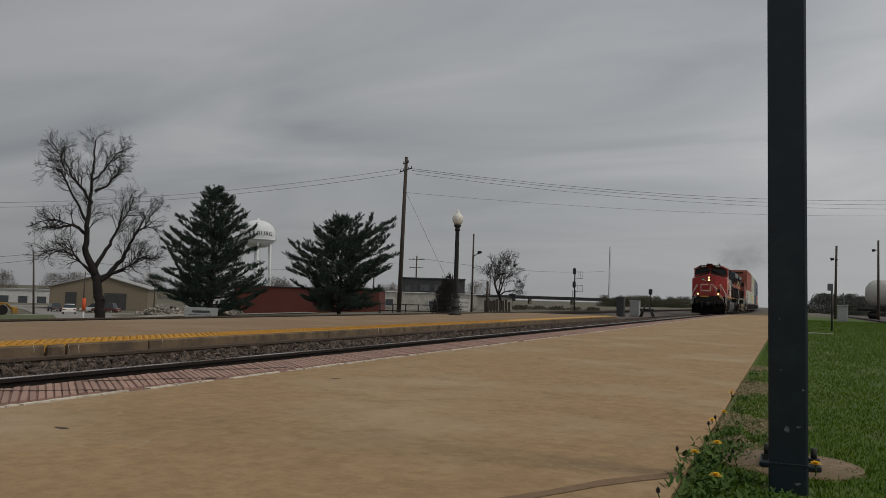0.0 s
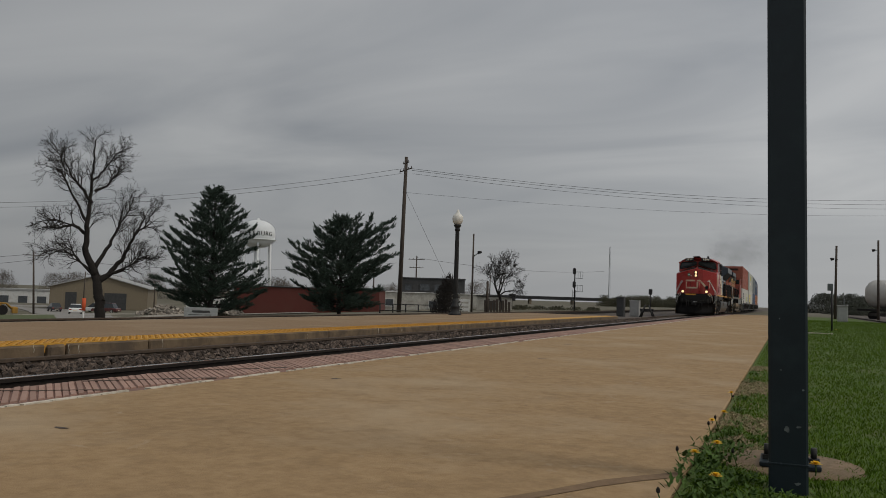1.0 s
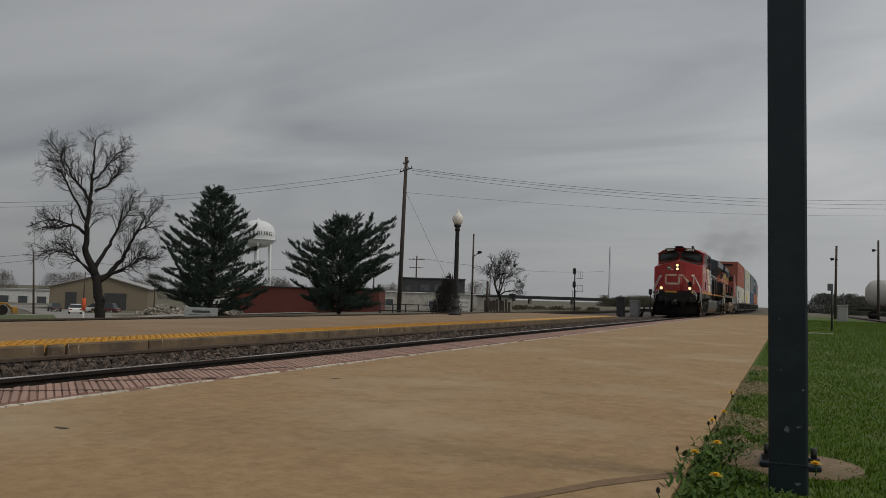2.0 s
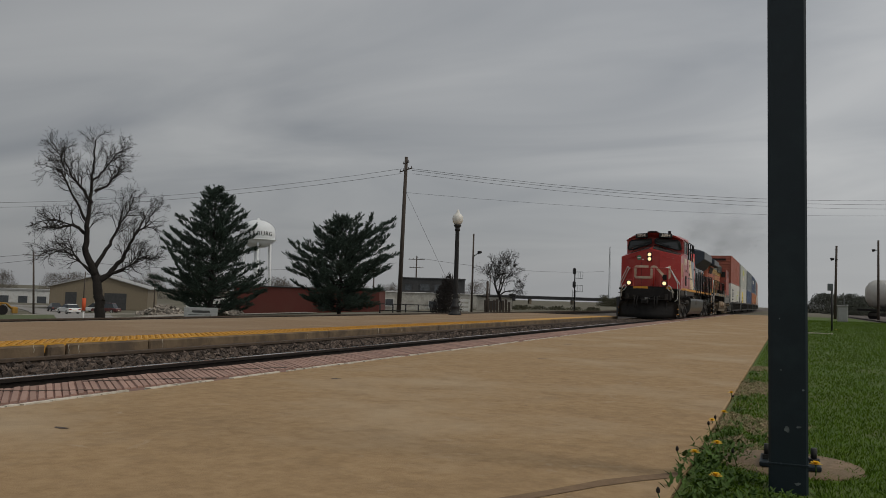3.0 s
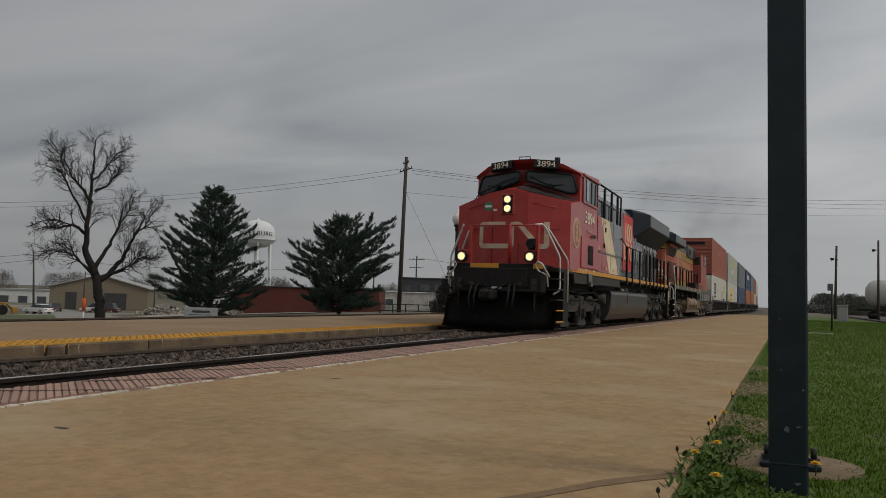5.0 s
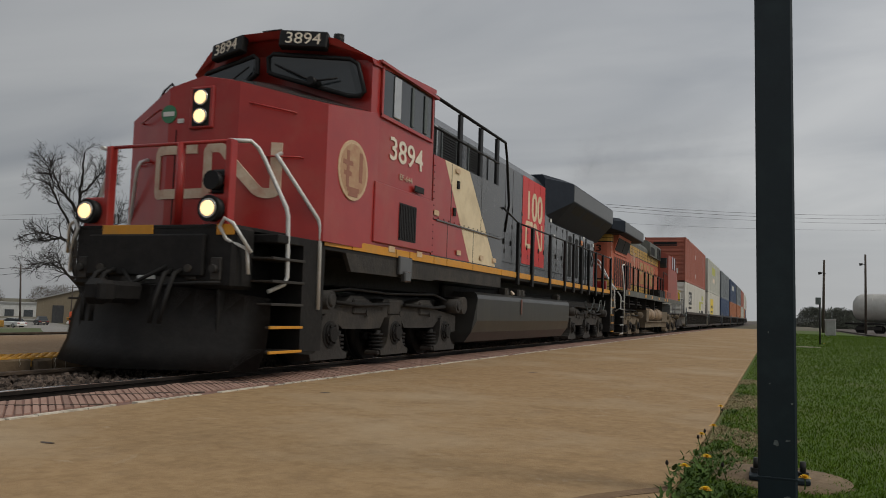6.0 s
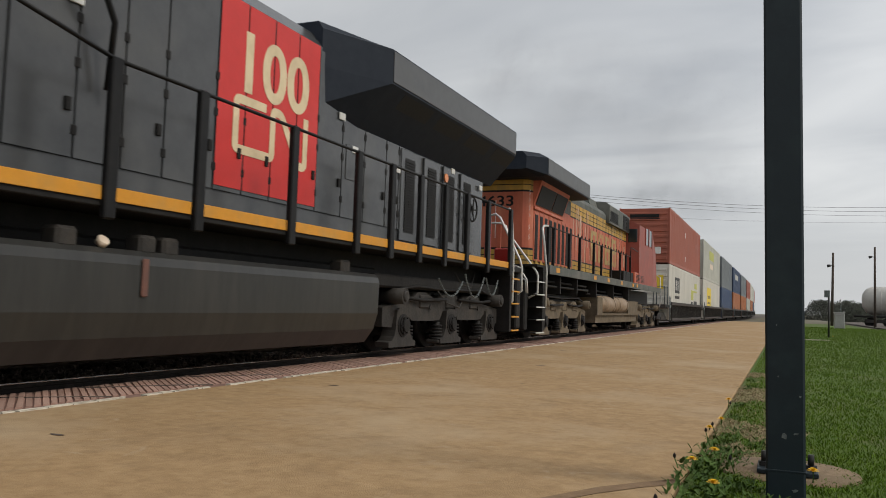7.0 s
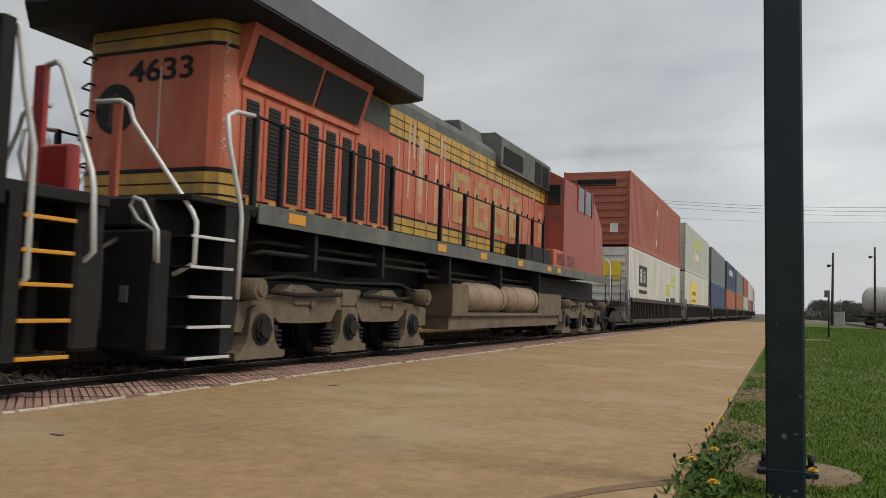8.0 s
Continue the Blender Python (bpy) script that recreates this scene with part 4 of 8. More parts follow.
        noodle(bm, 0.775 * s, 0.70, 0.105, lambda u, v, d: (s * (1.018 - d), (10.88 if s > 0 else 12.43) + u, 2.40 + v), 0.012)
        part("emblem_stroke", bm, M["cream"], t, "cream emblem stroke under the number")
        # tall louvred doors at the radiator end
        for y0 in (15.35, 16.25, 17.1, 17.95):
            bm = B()
            rbox(bm, min(s * 0.98, s * 1.02), max(s * 0.98, s * 1.02), y0 - 0.14, y0 + 0.52, 1.78, 3.28, 0.01)
            dd = part("louvre_door", bm, M["hood_black"], t)
            bm = B()
            for k in range(26):
                z = 1.95 + k * 0.045
                box(bm, min(s * 1.02, s * 1.035), max(s * 1.02, s * 1.035), y0, y0 + 0.36, z, z + 0.022)
            box(bm, min(s * 1.02, s * 1.024), max(s * 1.02, s * 1.024), y0, y0 + 0.36, 1.92, 3.14)
            part("slats", bm, M["louvre"], dd)
        bm = B()
        for k in range(20):
            q0, q1 = k * math.pi / 10, (k + 1) * math.pi / 10
            cyl(bm, (s * 1.12, 18.2 + 0.24 * math.cos(q0), 2.64 + 0.24 * math.sin(q0)), (s * 1.12, 18.2 + 0.24 * math.cos(q1), 2.64 + 0.24 * math.sin(q1)), 0.018, n=6)
        for k in range(5):
            q0 = k * 2 * math.pi / 5
            cyl(bm, (s * 1.12, 18.2, 2.64), (s * 1.12, 18.2 + 0.24 * math.cos(q0), 2.64 + 0.24 * math.sin(q0)), 0.014, n=6)
        cyl(bm, (s * 0.98, 18.2, 2.64), (s * 1.14, 18.2, 2.64), 0.04, n=8)
        part("hand_brake_wheel", bm, M["under"], t)
        bm = B()
        cyl(bm, (s * 1.02, 17.03, 3.07), (s * 1.05, 17.03, 3.07), 0.08, n=14)
        part("marker_lamp", bm, surface("amber_lens", (0.75, 0.25, 0.08), (0.6, 0.2, 0.06), 0.3, 10), t)
        for y, z in ((8.6, 3.3), (13.2, 3.3), (13.6, 2.9), (15.0, 2.85), (17.3, 3.2), (18.8, 3.1)):
            quadplate("sticker", t, M["white_paint"], y, y + 0.16, z, z + 0.10, s * 1.01, s * 0.02)
    # radiator wings
    bm = B()
    rp = [(-1.52, 3.92), (-0.98, 3.30), (0.98, 3.30), (1.52, 3.92), (1.52, 4.42), (1.2, 4.55), (-1.2, 4.55), (-1.52, 4.42)]
    fp = [(-0.98, 3.92), (-0.95, 3.4), (0.95, 3.4), (0.98, 3.92), (0.98, 4.44), (0.9, 4.55), (-0.9, 4.55), (-0.98, 4.44)]
    loft(bm, [[(x, 12.75, z) for x, z in fp], [(x, 13.8, z) for x, z in rp], [(x, 19.58, z) for x, z in rp]])
    part("radiator_housing", bm, M["rad_shaded"], t)
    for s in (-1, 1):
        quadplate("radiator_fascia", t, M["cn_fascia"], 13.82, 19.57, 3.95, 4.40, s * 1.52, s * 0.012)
        for k in range(4):
            bm = B()
            y = 14.3 + k * 1.4
            loft(bm, [[(s * 1.02, y, 3.42), (s * 1.02, y + 1.1, 3.42), (s * 1.45, y + 1.1, 3.9), (s * 1.45, y, 3.9)], [(s * 1.06, y, 3.40), (s * 1.06, y + 1.1, 3.40), (s * 1.49, y + 1.1, 3.88), (s * 1.49, y, 3.88)]])
            part("radiator_screen", bm, M["louvre"], t)
        handrail(t, [8.68, 9.79, 11.38, 12.91, 13.91, 14.9, 15.9, 16.9, 18.0, 19.36], s * 1.525, 1.54, 2.75, post_w=0.125, rail_r=0.02)
        bm = B()
        tube(bm, [(s * 1.525, 7.55, 2.95), (s * 1.525, 8.68, 2.75)], 0.02)
        part("handrail", bm, M["black_paint"], t)
        # fuel tank
    bm = B()
    tp = [(-1.46, 0.62), (-1.40, 0.40), (-1.26, 0.21), (1.26, 0.21), (1.40, 0.40), (1.46, 0.62), (1.47, 1.04), (1.45, 1.12), (1.39, 1.17), (-1.39, 1.17), (-1.45, 1.12), (-1.47, 1.04)]
    loft(bm, [[(x, 6.22 + (0.13 if z > 0.5 else 0), z) for x, z in tp], [(x, 13.72, z) for x, z in tp]])
    ft = part("fuel_tank", bm, M["tank_grey"], t)
    for s in (-1, 1):
        bm = B()
        rbox(bm, min(s * 1.47, s * 1.49), max(s * 1.47, s * 1.49), 9.16, 9.24, 0.76, 1.10, 0.01)
        part("sight_gauge", bm, surface("brown_gauge", (0.16, 0.07, 0.05), (0.10, 0.05, 0.04), 0.4, 9), ft, "reddish brown fuel gauge")
        for y in (8.3, 9.2, 9.5, 12.8):
            bm = B()
            rbox(bm, min(s * 1.2, s * 1.4), max(s * 1.2, s * 1.4), y, y + 0.22, 1.14, 1.32, 0.03)
            part("valve_box", bm, M["truck"], ft)
        bm = B()
        cyl(bm, (s * 1.36, 8.78, 1.2), (s * 1.40, 8.78, 1.24), 0.05, 0.055, 14)
        part("filler_cap", bm, M["sticker"], ft, "pale round filler cap")
        bm = B()
        cyl(bm, (s * 0.9, 5.95, 0.9), (s * 1.35, 5.95, 0.9), 0.16, n=14)
        part("air_tank_end", bm, M["truck"], t)
    bm = B()
    rbox(bm, -0.95, 0.95, 5.9, 14.6, 0.9, 1.3, 0.03)
    rbox(bm, -1.25, 1.25, 14.0, 20.0, 1.0, 1.2, 0.03)
    part("centre_sill", bm, M["under"], t)
    build_truck(t, (1.21, 3.19, 5.22), M["truck"])
    build_truck(t, (14.95, 16.92, 18.95), M["truck"])
    # pilot, plow, front platform and steps
    bm = B()
    rbox(bm, -1.12, 1.22, -0.84, -0.45, 0.95, 1.66, 0.04)
    part("pilot_sheet", bm, M["under"], t)
    for x in (-0.95, -0.62, 0.66, 1.0):
        bm = B()
        rbox(bm, x - 0.07, x + 0.07, -0.87, -0.83, 1.04, 1.30, 0.012)
        cyl(bm, (x, -0.86, 1.17), (x, -0.93, 1.17), 0.045, n=8)
        part("hose_bracket", bm, M["truck"], t)
    bm = B()
    rbox(bm, -0.34, 0.40, -0.875, -0.83, 0.98, 1.20, 0.02)
    part("coupler_plate", bm, M["truck"], t)
    bm = B()
    pl = [[(x, y - bow - 0.05, 0.06), (x, y - bow * 0.4, 0.30), (x, y, 0.62), (x * 0.97, y + 0.06, top)]
          for x, y, bow, top in [(q * 0.2475, -1.10 + 0.62 * abs(q / 6) ** 1.6, 0.26 - 0.12 * abs(q / 6), 0.98 - 0.12 * abs(q / 6) ** 2) for q in range(-6, 7)]]
    rows = [[bm.verts.new(q) for q in col] for col in pl]
    for a, b in zip(rows, rows[1:]):
        for k in range(3):
            bm.faces.new((a[k], b[k], b[k + 1], a[k + 1])).smooth = True
    bmesh.ops.solidify(bm, geom=list(bm.faces), thickness=-0.04)
    part("snow_plow", bm, M["under"], t, "black curved snow plow, scuffed and dusty")
    bm = B()
    rbox(bm, -0.13, 0.13, -1.45, -0.8, 0.76, 1.0, 0.05)
    rbox(bm, -0.17, 0.10, -1.62, -1.40, 0.74, 1.02, 0.07)
    rbox(bm, 0.08, 0.2, -1.66, -1.46, 0.76, 1.0, 0.04)
    part("coupler", bm, M["under"], t)
    for path, r in [([(x, -0.85, 1.17), (x * 1.03, -1.02, 1.1), (x * 1.06, -1.16, 0.82), (x * 1.0, -1.2, 0.55)], 0.026) for x in (-0.55, -0.42, 0.42, 0.55)] + [
            ([(-0.3, -0.88, 1.15), (0, -1.05, 0.98), (0.35, -0.88, 1.2)], 0.024), ([(0.1, -0.95, 0.96), (0.75, -0.98, 1.0), (1.1, -0.9, 1.02)], 0.02)]:
        bm = B()
        tube(bm, path, r, n=8)
        part("air_hose", bm, M["under"], t)
    bm = B()
    cyl(bm, (0.18, -0.83, 1.42), (0.18, -0.88, 1.42), 0.09, n=14)
    part("red_marker", bm, surface("dull_red", (0.2, 0.02, 0.02), (0.14, 0.015, 0.015), 0.5, 8), t)
    quadplate("front_stripe", t, M["stripe"], -0.856, -0.842, 1.55, 1.67, -0.68, 0.76)
    quadplate("front_stripe", t, M["stripe"], -0.856, -0.842, 1.55, 1.67, 0.98, 0.24)
    bm = B()
    rbox(bm, -0.08, 0.18, -0.888, -0.87, 1.04, 1.24, 0.005)
    part("sticker", bm, M["white_paint"], t)
    bm = B()
    rbox(bm, -1.10, 1.18, -0.84, 0.42, 1.62, 1.67, 0.01)
    part("front_platform", bm, M["under"], t)
    for s in (-1, 1):
        # step well: inner wall, outer plate and treads
        bm = B()
        rbox(bm, min(s * 0.98, s * 1.02), max(s * 0.98, s * 1.02), -0.8, 0.15, 0.25, 1.6, 0.01)
        plate(bm, [(0.12, 0.25), (0.6, 0.25), (0.62, 1.55), (0.12, 1.55)], min(s * 1.0, s * 1.5), max(s * 1.0, s * 1.5))
        part("step_well", bm, M["under"], t)
        stair(t, -0.52, 0.15, min(s * 1.03, s * 1.5), max(s * 1.03, s * 1.5), (0.27, 0.55, 0.81, 1.07, 1.33), M["cn_step"], "black tread with a yellow edge")
        for z in (0.27, 0.55, 0.81, 1.07, 1.33):
            quadplate("tread_edge", t, M["truck"] if z > 0.6 else M["stripe"], -0.52, 0.15, z - 0.028, z + 0.004, s * 1.49, s * 0.03)
        bm = B()
        tube(bm, [(s * 0.95, -0.68, 2.65), (s * 1.06, -0.42, 2.69), (s * 1.12, -0.35, 2.62), (s * 1.18, -0.31, 2.5), (s * 1.46, -0.22, 1.92), (s * 1.48, -0.21, 1.82), (s * 1.48, -0.17, 1.12), (s * 1.46, -0.2, 1.03), (s * 1.38, -0.4, 0.94)], 0.026, n=8)
        part("grab_rail", bm, M["silver"], t, "silver curved grab rail")
        bm = B()
        tube(bm, [(s * 1.05, 0.22, 2.67), (s * 1.07, 0.10, 2.62), (s * 1.14, 0.12, 2.52), (s * 1.50, 0.43, 1.86), (s * 1.515, 0.45, 1.76), (s * 1.51, 0.485, 0.75)], 0.026, n=8)
        part("grab_rail", bm, M["silver"], t, "silver curved grab rail")
        bm = B()
        tube(bm, [(s * 1.32, -0.7, 1.12), (s * 1.30, -0.72, 1.4), (s * 1.12, -0.86, 1.5), (s * 1.04, -0.88, 1.64), (s * 1.1, -0.88, 1.73), (s * 1.2, -0.86, 1.68), (s * 1.36, -0.72, 1.36)], 0.022, n=8)
        part("uncoupling_lever", bm, M["silver"], t)
        # red stanchions and ditch lights
        bm = B()
        rbox(bm, s * 0.88 + 0.12, s * 0.88 + 0.2, -0.80, -0.68, 1.66, 2.64, 0.01)
        part("stanchion", bm, M["cn_red"], t)
        bm = B()
        rbox(bm, s * 0.90 - 0.16, s * 0.90 + 0.16, -0.80, -0.72, 1.62, 2.02, 0.015)
        dl = part("ditch_light", bm, M["cn_red"], t)
        bm = B()
        cyl(bm, (s * 0.90, -0.75, 1.84), (s * 0.90, -0.92, 1.84), 0.135, 0.15, 18)
        part("lamp_shell", bm, M["black_paint"], dl)
        bm = B()
        cyl(bm, (s * 0.90, -0.92, 1.84), (s * 0.90, -0.935, 1.84), 0.115, 0.11, 18)
        part("lamp_rim", bm, M["reflector"], dl)
        bm = B()
        cyl(bm, (s * 0.90, -0.93, 1.84), (s * 0.90, -0.955, 1.84), 0.092, 0.08, 18)
        part("lens", bm, M["headlight"], dl, "lit ditch light lens")
    bm = B()
    tube(bm, [(-0.72, -0.74, 2.63), (1.05, -0.74, 2.63)], 0.022, n=8)
    tube(bm, [(0.33, -0.74, 2.64), (0.33, -0.74, 1.66)], 0.05, n=8)
    part("front_rail", bm, M["cn_red"], t)
    bm = B()
    cyl(bm, (0.90, -0.76, 2.16), (0.90, -0.9, 2.16), 0.1, 0.11, 14)
    rbox(bm, 0.8, 1.06, -0.78, -0.72, 2.02, 2.3, 0.02)
    part("horn_box", bm, M["black_paint"], t)
    # headlights in the nose
    bm = B()
    rbox(bm, -0.19, 0.19, -0.05, 0.08, 2.98, 3.53, 0.02)
    hb = part("headlight_box", bm, M["cn_red"], t)
    bm = B()
    rbox(bm, -0.14, 0.14, -0.056, 0.0, 3.01, 3.50, 0.01)
    part("lamp_plate", bm, M["black_paint"], hb)
    for z in (3.14, 3.38):
        bm = B()
        cyl(bm, (0, -0.04, z), (0, -0.075, z), 0.105, 0.10, 20)
        part("lamp_rim", bm, M["reflector"], hb)
        bm = B()
        cyl(bm, (0, -0.07, z), (0, -0.095, z), 0.088, 0.075, 20)
        part("lens", bm, M["headlight"], hb, "lit headlight lens")
    # emblem strokes and fittings on the nose
    bm = B()
    noodle(bm, 0.95, 0.70, 0.125, lambda u, v, d: (-0.83 + u, max(-0.018, (abs(u - 0.83) - 0.55) * 0.4455 - 0.018) + d, 2.10 + v), 0.04)
    part("emblem_stroke", bm, M["faded_letter"], t, "cream emblem stroke on the nose")
    bm = B()
    cyl(bm, (-0.54, 0.02, 3.21), (-0.54, -0.012, 3.21), 0.12, n=20)
    part("round_sticker", bm, surface("green_sticker", (0.05, 0.2, 0.1), (0.04, 0.15, 0.08), 0.5, 5), t)
    bm = B()
    box(bm, -0.63, -0.45, -0.016, 0.01, 3.18, 3.24)
    part("sticker_band", bm, M["white_paint"], t)
    bm = B()
    rbox(bm, -0.40, -0.30, -0.01, 0.01, 3.08, 3.14, 0.004)
    part("sticker", bm, M["white_paint"], t)
    for path in [[(s * 0.7, 0.1, 3.28), (s * 0.7, 0.0, 3.28), (s * 1.2, 0.22, 3.18), (s * 1.2, 0.32, 3.18)] for s in (-1, 1)] + [
            [(s * 0.9, 0.2, 2.62), (s * 0.9, 0.1, 2.62), (s * 1.3, 0.27, 2.62), (s * 1.3, 0.38, 2.62)] for s in (-1, 1)]:
        bm = B()
        tube(bm, path, 0.012)
        part("grab_iron", bm, M["cn_red"], t)
    bm = B()
    tube(bm, [(-1.05, 0.3, 3.42), (-0.9, 0.28, 3.62), (-0.7, 0.2, 3.68), (-0.62, 0.2, 3.56)], 0.014)
    part("grab_iron", bm, M["black_paint"], t)
    bm = B()
    box(bm, -0.54, 0.54, -0.006, 0.01, 1.68, 1.70)
    box(bm, -0.42, -0.405, -0.006, 0.01, 1.7, 3.0)
    box(bm, 0.3, 0.315, -0.006, 0.01, 1.7, 3.0)
    part("nose_door_seam", bm, M["under"], t)
    # rear platform, steps, end rails
    bm = B()
    rbox(bm, -1.42, 1.42, 20.2, 20.5, 0.3, 1.6, 0.03)
    rbox(bm, -1.48, 1.48, 19.52, 19.58, 0.25, 1.6, 0.01)
    rbox(bm, -0.16, 0.16, 20.5, 21.05, 0.72, 1.02, 0.05)
    part("rear_pilot", bm, M["under"], t)
    for s in (-1, 1):
        stair(t, 19.62, 20.1, min(s * 1.03, s * 1.5), max(s * 1.03, s * 1.5), (0.285, 0.57, 0.845, 1.10, 1.36), M["cn_step"])
        for z in (0.285, 0.57, 0.845, 1.10, 1.36):
            quadplate("tread_edge", t, M["stripe"], 19.62, 20.10, z - 0.028, z + 0.004, s * 1.49, s * 0.03)
        bm = B()
        rbox(bm, min(s * 0.98, s * 1.02), max(s * 0.98, s * 1.02), 19.6, 20.3, 0.25, 1.6, 0.01)
        plate(bm, [(19.50, 0.25), (19.62, 0.25), (19.62, 1.55), (19.50, 1.55)], min(s * 1.0, s * 1.5), max(s * 1.0, s * 1.5))
        part("step_well", bm, M["under"], t)
        for path in ([(s * 1.47, 19.40, 2.80), (s * 1.5, 19.48, 2.74), (s * 1.5, 19.56, 2.3), (s * 1.5, 19.67, 1.87), (s * 1.5, 19.68, 0.88), (s * 1.42, 19.66, 0.80)],
                     [(s * 0.62, 20.42, 2.76), (s * 0.84, 20.40, 2.80), (s * 0.94, 20.38, 2.72), (s * 1.46, 20.27, 1.78), (s * 1.5, 20.26, 1.64), (s * 1.5, 20.3, 1.12), (s * 1.3, 20.28, 0.95)]):
            bm = B()
            tube(bm, path, 0.026, n=8)
            part("grab_rail", bm, M["silver"], t)
        bm = B()
        rbox(bm, min(s * 0.86, s * 1.2), max(s * 0.86, s * 1.2), 20.26, 20.4, 1.6, 2.03, 0.02)
        part("end_cabinet", bm, M["cn_red"], t)
        bm = B()
        rbox(bm, s * 0.655 - 0.07, s * 0.655 + 0.07, 20.38, 20.44, 1.6, 2.78, 0.01)
        part("end_stanchion", bm, M["cn_red"], t)
    bm = B()
    rbox(bm, -0.7, 0.7, 19.1, 19.5, 1.6, 2.2, 0.03)
    part("end_box", bm, M["cn_red"], t)
    bm = B()
    tube(bm, [(1.2, 17.2, 1.35), (1.25, 17.4, 1.15), (1.25, 17.9, 1.1), (1.2, 18.2, 1.4)], 0.014)
    tube(bm, [(1.25, 16.3, 1.0), (1.3, 16.6, 0.8), (1.3, 17.2, 0.72), (1.25, 17.5, 0.9)], 0.014)
    part("chain", bm, M["truck"], t)
    for y0, y1, z, dip in ((15.9, 17.0, 1.2, 0.28), (17.1, 18.1, 1.32, 0.4), (18.2, 18.9, 1.3, 0.32)):
        bm = B()
        for k in range(22):
            a, b = k / 22, (k + 0.8) / 22
            p = [(1.44, y0 + (y1 - y0) * q, z - dip * 4 * q * (1 - q)) for q in (a, b)]
            cyl(bm, p[0], p[1], 0.014 if k % 2 else 0.02, n=5)
        part("hanging_chain", bm, M["bare_steel"], t)
    TRAIN.append((t, -46.15))


M["cn_red_bright"] = surface("emblem_red", (0.60, 0.035, 0.03), (0.54, 0.03, 0.025), 0.45, 4, bump=0.03, bump_scale=3)
# blue-black all over: the shade below the radiator wings is in this colour
M["rad_shaded"] = surface("shaded_housing", (0.016, 0.021, 0.031), (0.022, 0.028, 0.039), 0.6, 5, spec=0.15)
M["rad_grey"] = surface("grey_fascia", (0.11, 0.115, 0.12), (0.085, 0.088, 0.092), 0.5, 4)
M["hood_black"] = surface("glossy_blue_black", (0.062, 0.064, 0.067), (0.045, 0.047, 0.050), 0.24, 3, stain=(0.082, 0.080, 0.076), stain_scale=0.9, stain_amount=0.5, bump=0.03, bump_scale=3, spec=0.5)
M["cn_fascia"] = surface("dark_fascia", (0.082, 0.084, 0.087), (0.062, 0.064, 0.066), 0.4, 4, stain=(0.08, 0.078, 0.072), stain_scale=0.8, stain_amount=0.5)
M["cn_step"] = surface("black_tread", (0.02, 0.018, 0.016), (0.045, 0.035, 0.025), 0.8, 12)
def build_bn():
    t = thing("trailing_locomotive", "faded orange, yellow and dark green diesel locomotive running hood first", "locomotive")
    O, Y, G, K = M["bn_orange"], M["bn_yellow"], M["bn_green"], M["black_paint"]
    bm = B()
    rbox(bm, -0.85, 0.85, -10.5, 10.0, 1.05, 1.60, 0.02)
    rbox(bm, -1.50, 1.50, -10.5, 9.6, 1.70, 1.76, 0.008)
    part("underframe", bm, M["under"], t)
    for s in (-1, 1):
        quadplate("side_sill", t, G, -9.45, 9.6, 1.58, 1.80, s * 1.49, s * 0.03)
        for y in (-8.9, -4.6, -2.6, -0.3, 2.0, 2.9):
            quadplate("yellow_mark", t, M["stripe"], y, y + 0.35, 1.64, 1.76, s * 1.522, s * 0.006)
    # long hood with rounded end corners
    bands = [(1.76, 1.90, Y, 0), (1.90, 1.925, K, 0.002), (1.925, 2.03, Y, 0), (2.03, 2.05, K, 0.002), (2.05, 2.16, Y, 0), (2.16, 2.20, K, 0.003), (2.20, 3.42, O, 0), (3.42, 3.46, K, 0.003),
             (3.46, 3.58, Y, 0), (3.58, 3.60, K, 0.002), (3.60, 3.72, Y, 0), (3.72, 3.74, K, 0.002), (3.74, 3.86, Y, 0)]
    # the end stands taller than the hood: its orange field and upper bands sit higher
    end_bands = [(1.76, 1.90, Y, 0), (1.90, 1.925, K, 0.002), (1.925, 2.03, Y, 0), (2.03, 2.05, K, 0.002), (2.05, 2.17, Y, 0), (2.17, 2.22, K, 0.003), (2.22, 3.60, O, 0), (3.60, 3.645, K, 0.003),
                 (3.645, 3.77, Y, 0), (3.77, 3.79, K, 0.002), (3.79, 3.91, Y, 0), (3.91, 3.93, K, 0.002), (3.93, 4.06, Y, 0)]
    aft = lambda e: [(0.98 + e, -5.42), (0.98 + e, 3.6), (-1.12 - e, 3.6), (-1.12 - e, -5.42)]
    fore = lambda e: [(-1.12 - e, -9.25), (-1.07 - e, -9.42 - e * 0.6), (-0.94 - e * 0.5, -9.5 - e), (0.80 + e * 0.5, -9.5 - e), (0.93 + e, -9.42 - e * 0.6), (0.98 + e, -9.25), (0.98 + e, -5.422), (-1.12 - e, -5.422)]
    for plan, rows in ((aft, bands), (fore, end_bands)):
        for z0, z1, mt, e in rows:
            bm = B()
            loft(bm, [[(x, y, z0) for x, y in plan(e)], [(x, y, z1) for x, y in plan(e)]])
            part("hood_band", bm, mt, t)
    bm = B()
    loft(bm, [[(x, y, 3.86) for x, y in aft(0)], [(x, y, 4.02) for x, y in aft(0)], [(x * 0.93, y, 4.14) for x, y in aft(0)], [(x * 0.78, y, 4.24) for x, y in aft(0)]])
    part("hood_top", bm, G, t)
    # radiator end
    bm = B()
    ep = [(-1.14, 4.05), (-0.9, 4.03), (0.9, 4.03), (1.0, 4.05), (1.0, 4.34), (0.9, 4.46), (-0.9, 4.46), (-1.14, 4.34)]
    rp = [(-1.64, 3.93), (-1.3, 3.90), (1.3, 3.90), (1.52, 3.93), (1.52, 4.34), (1.3, 4.46), (-1.3, 4.46), (-1.64, 4.34)]
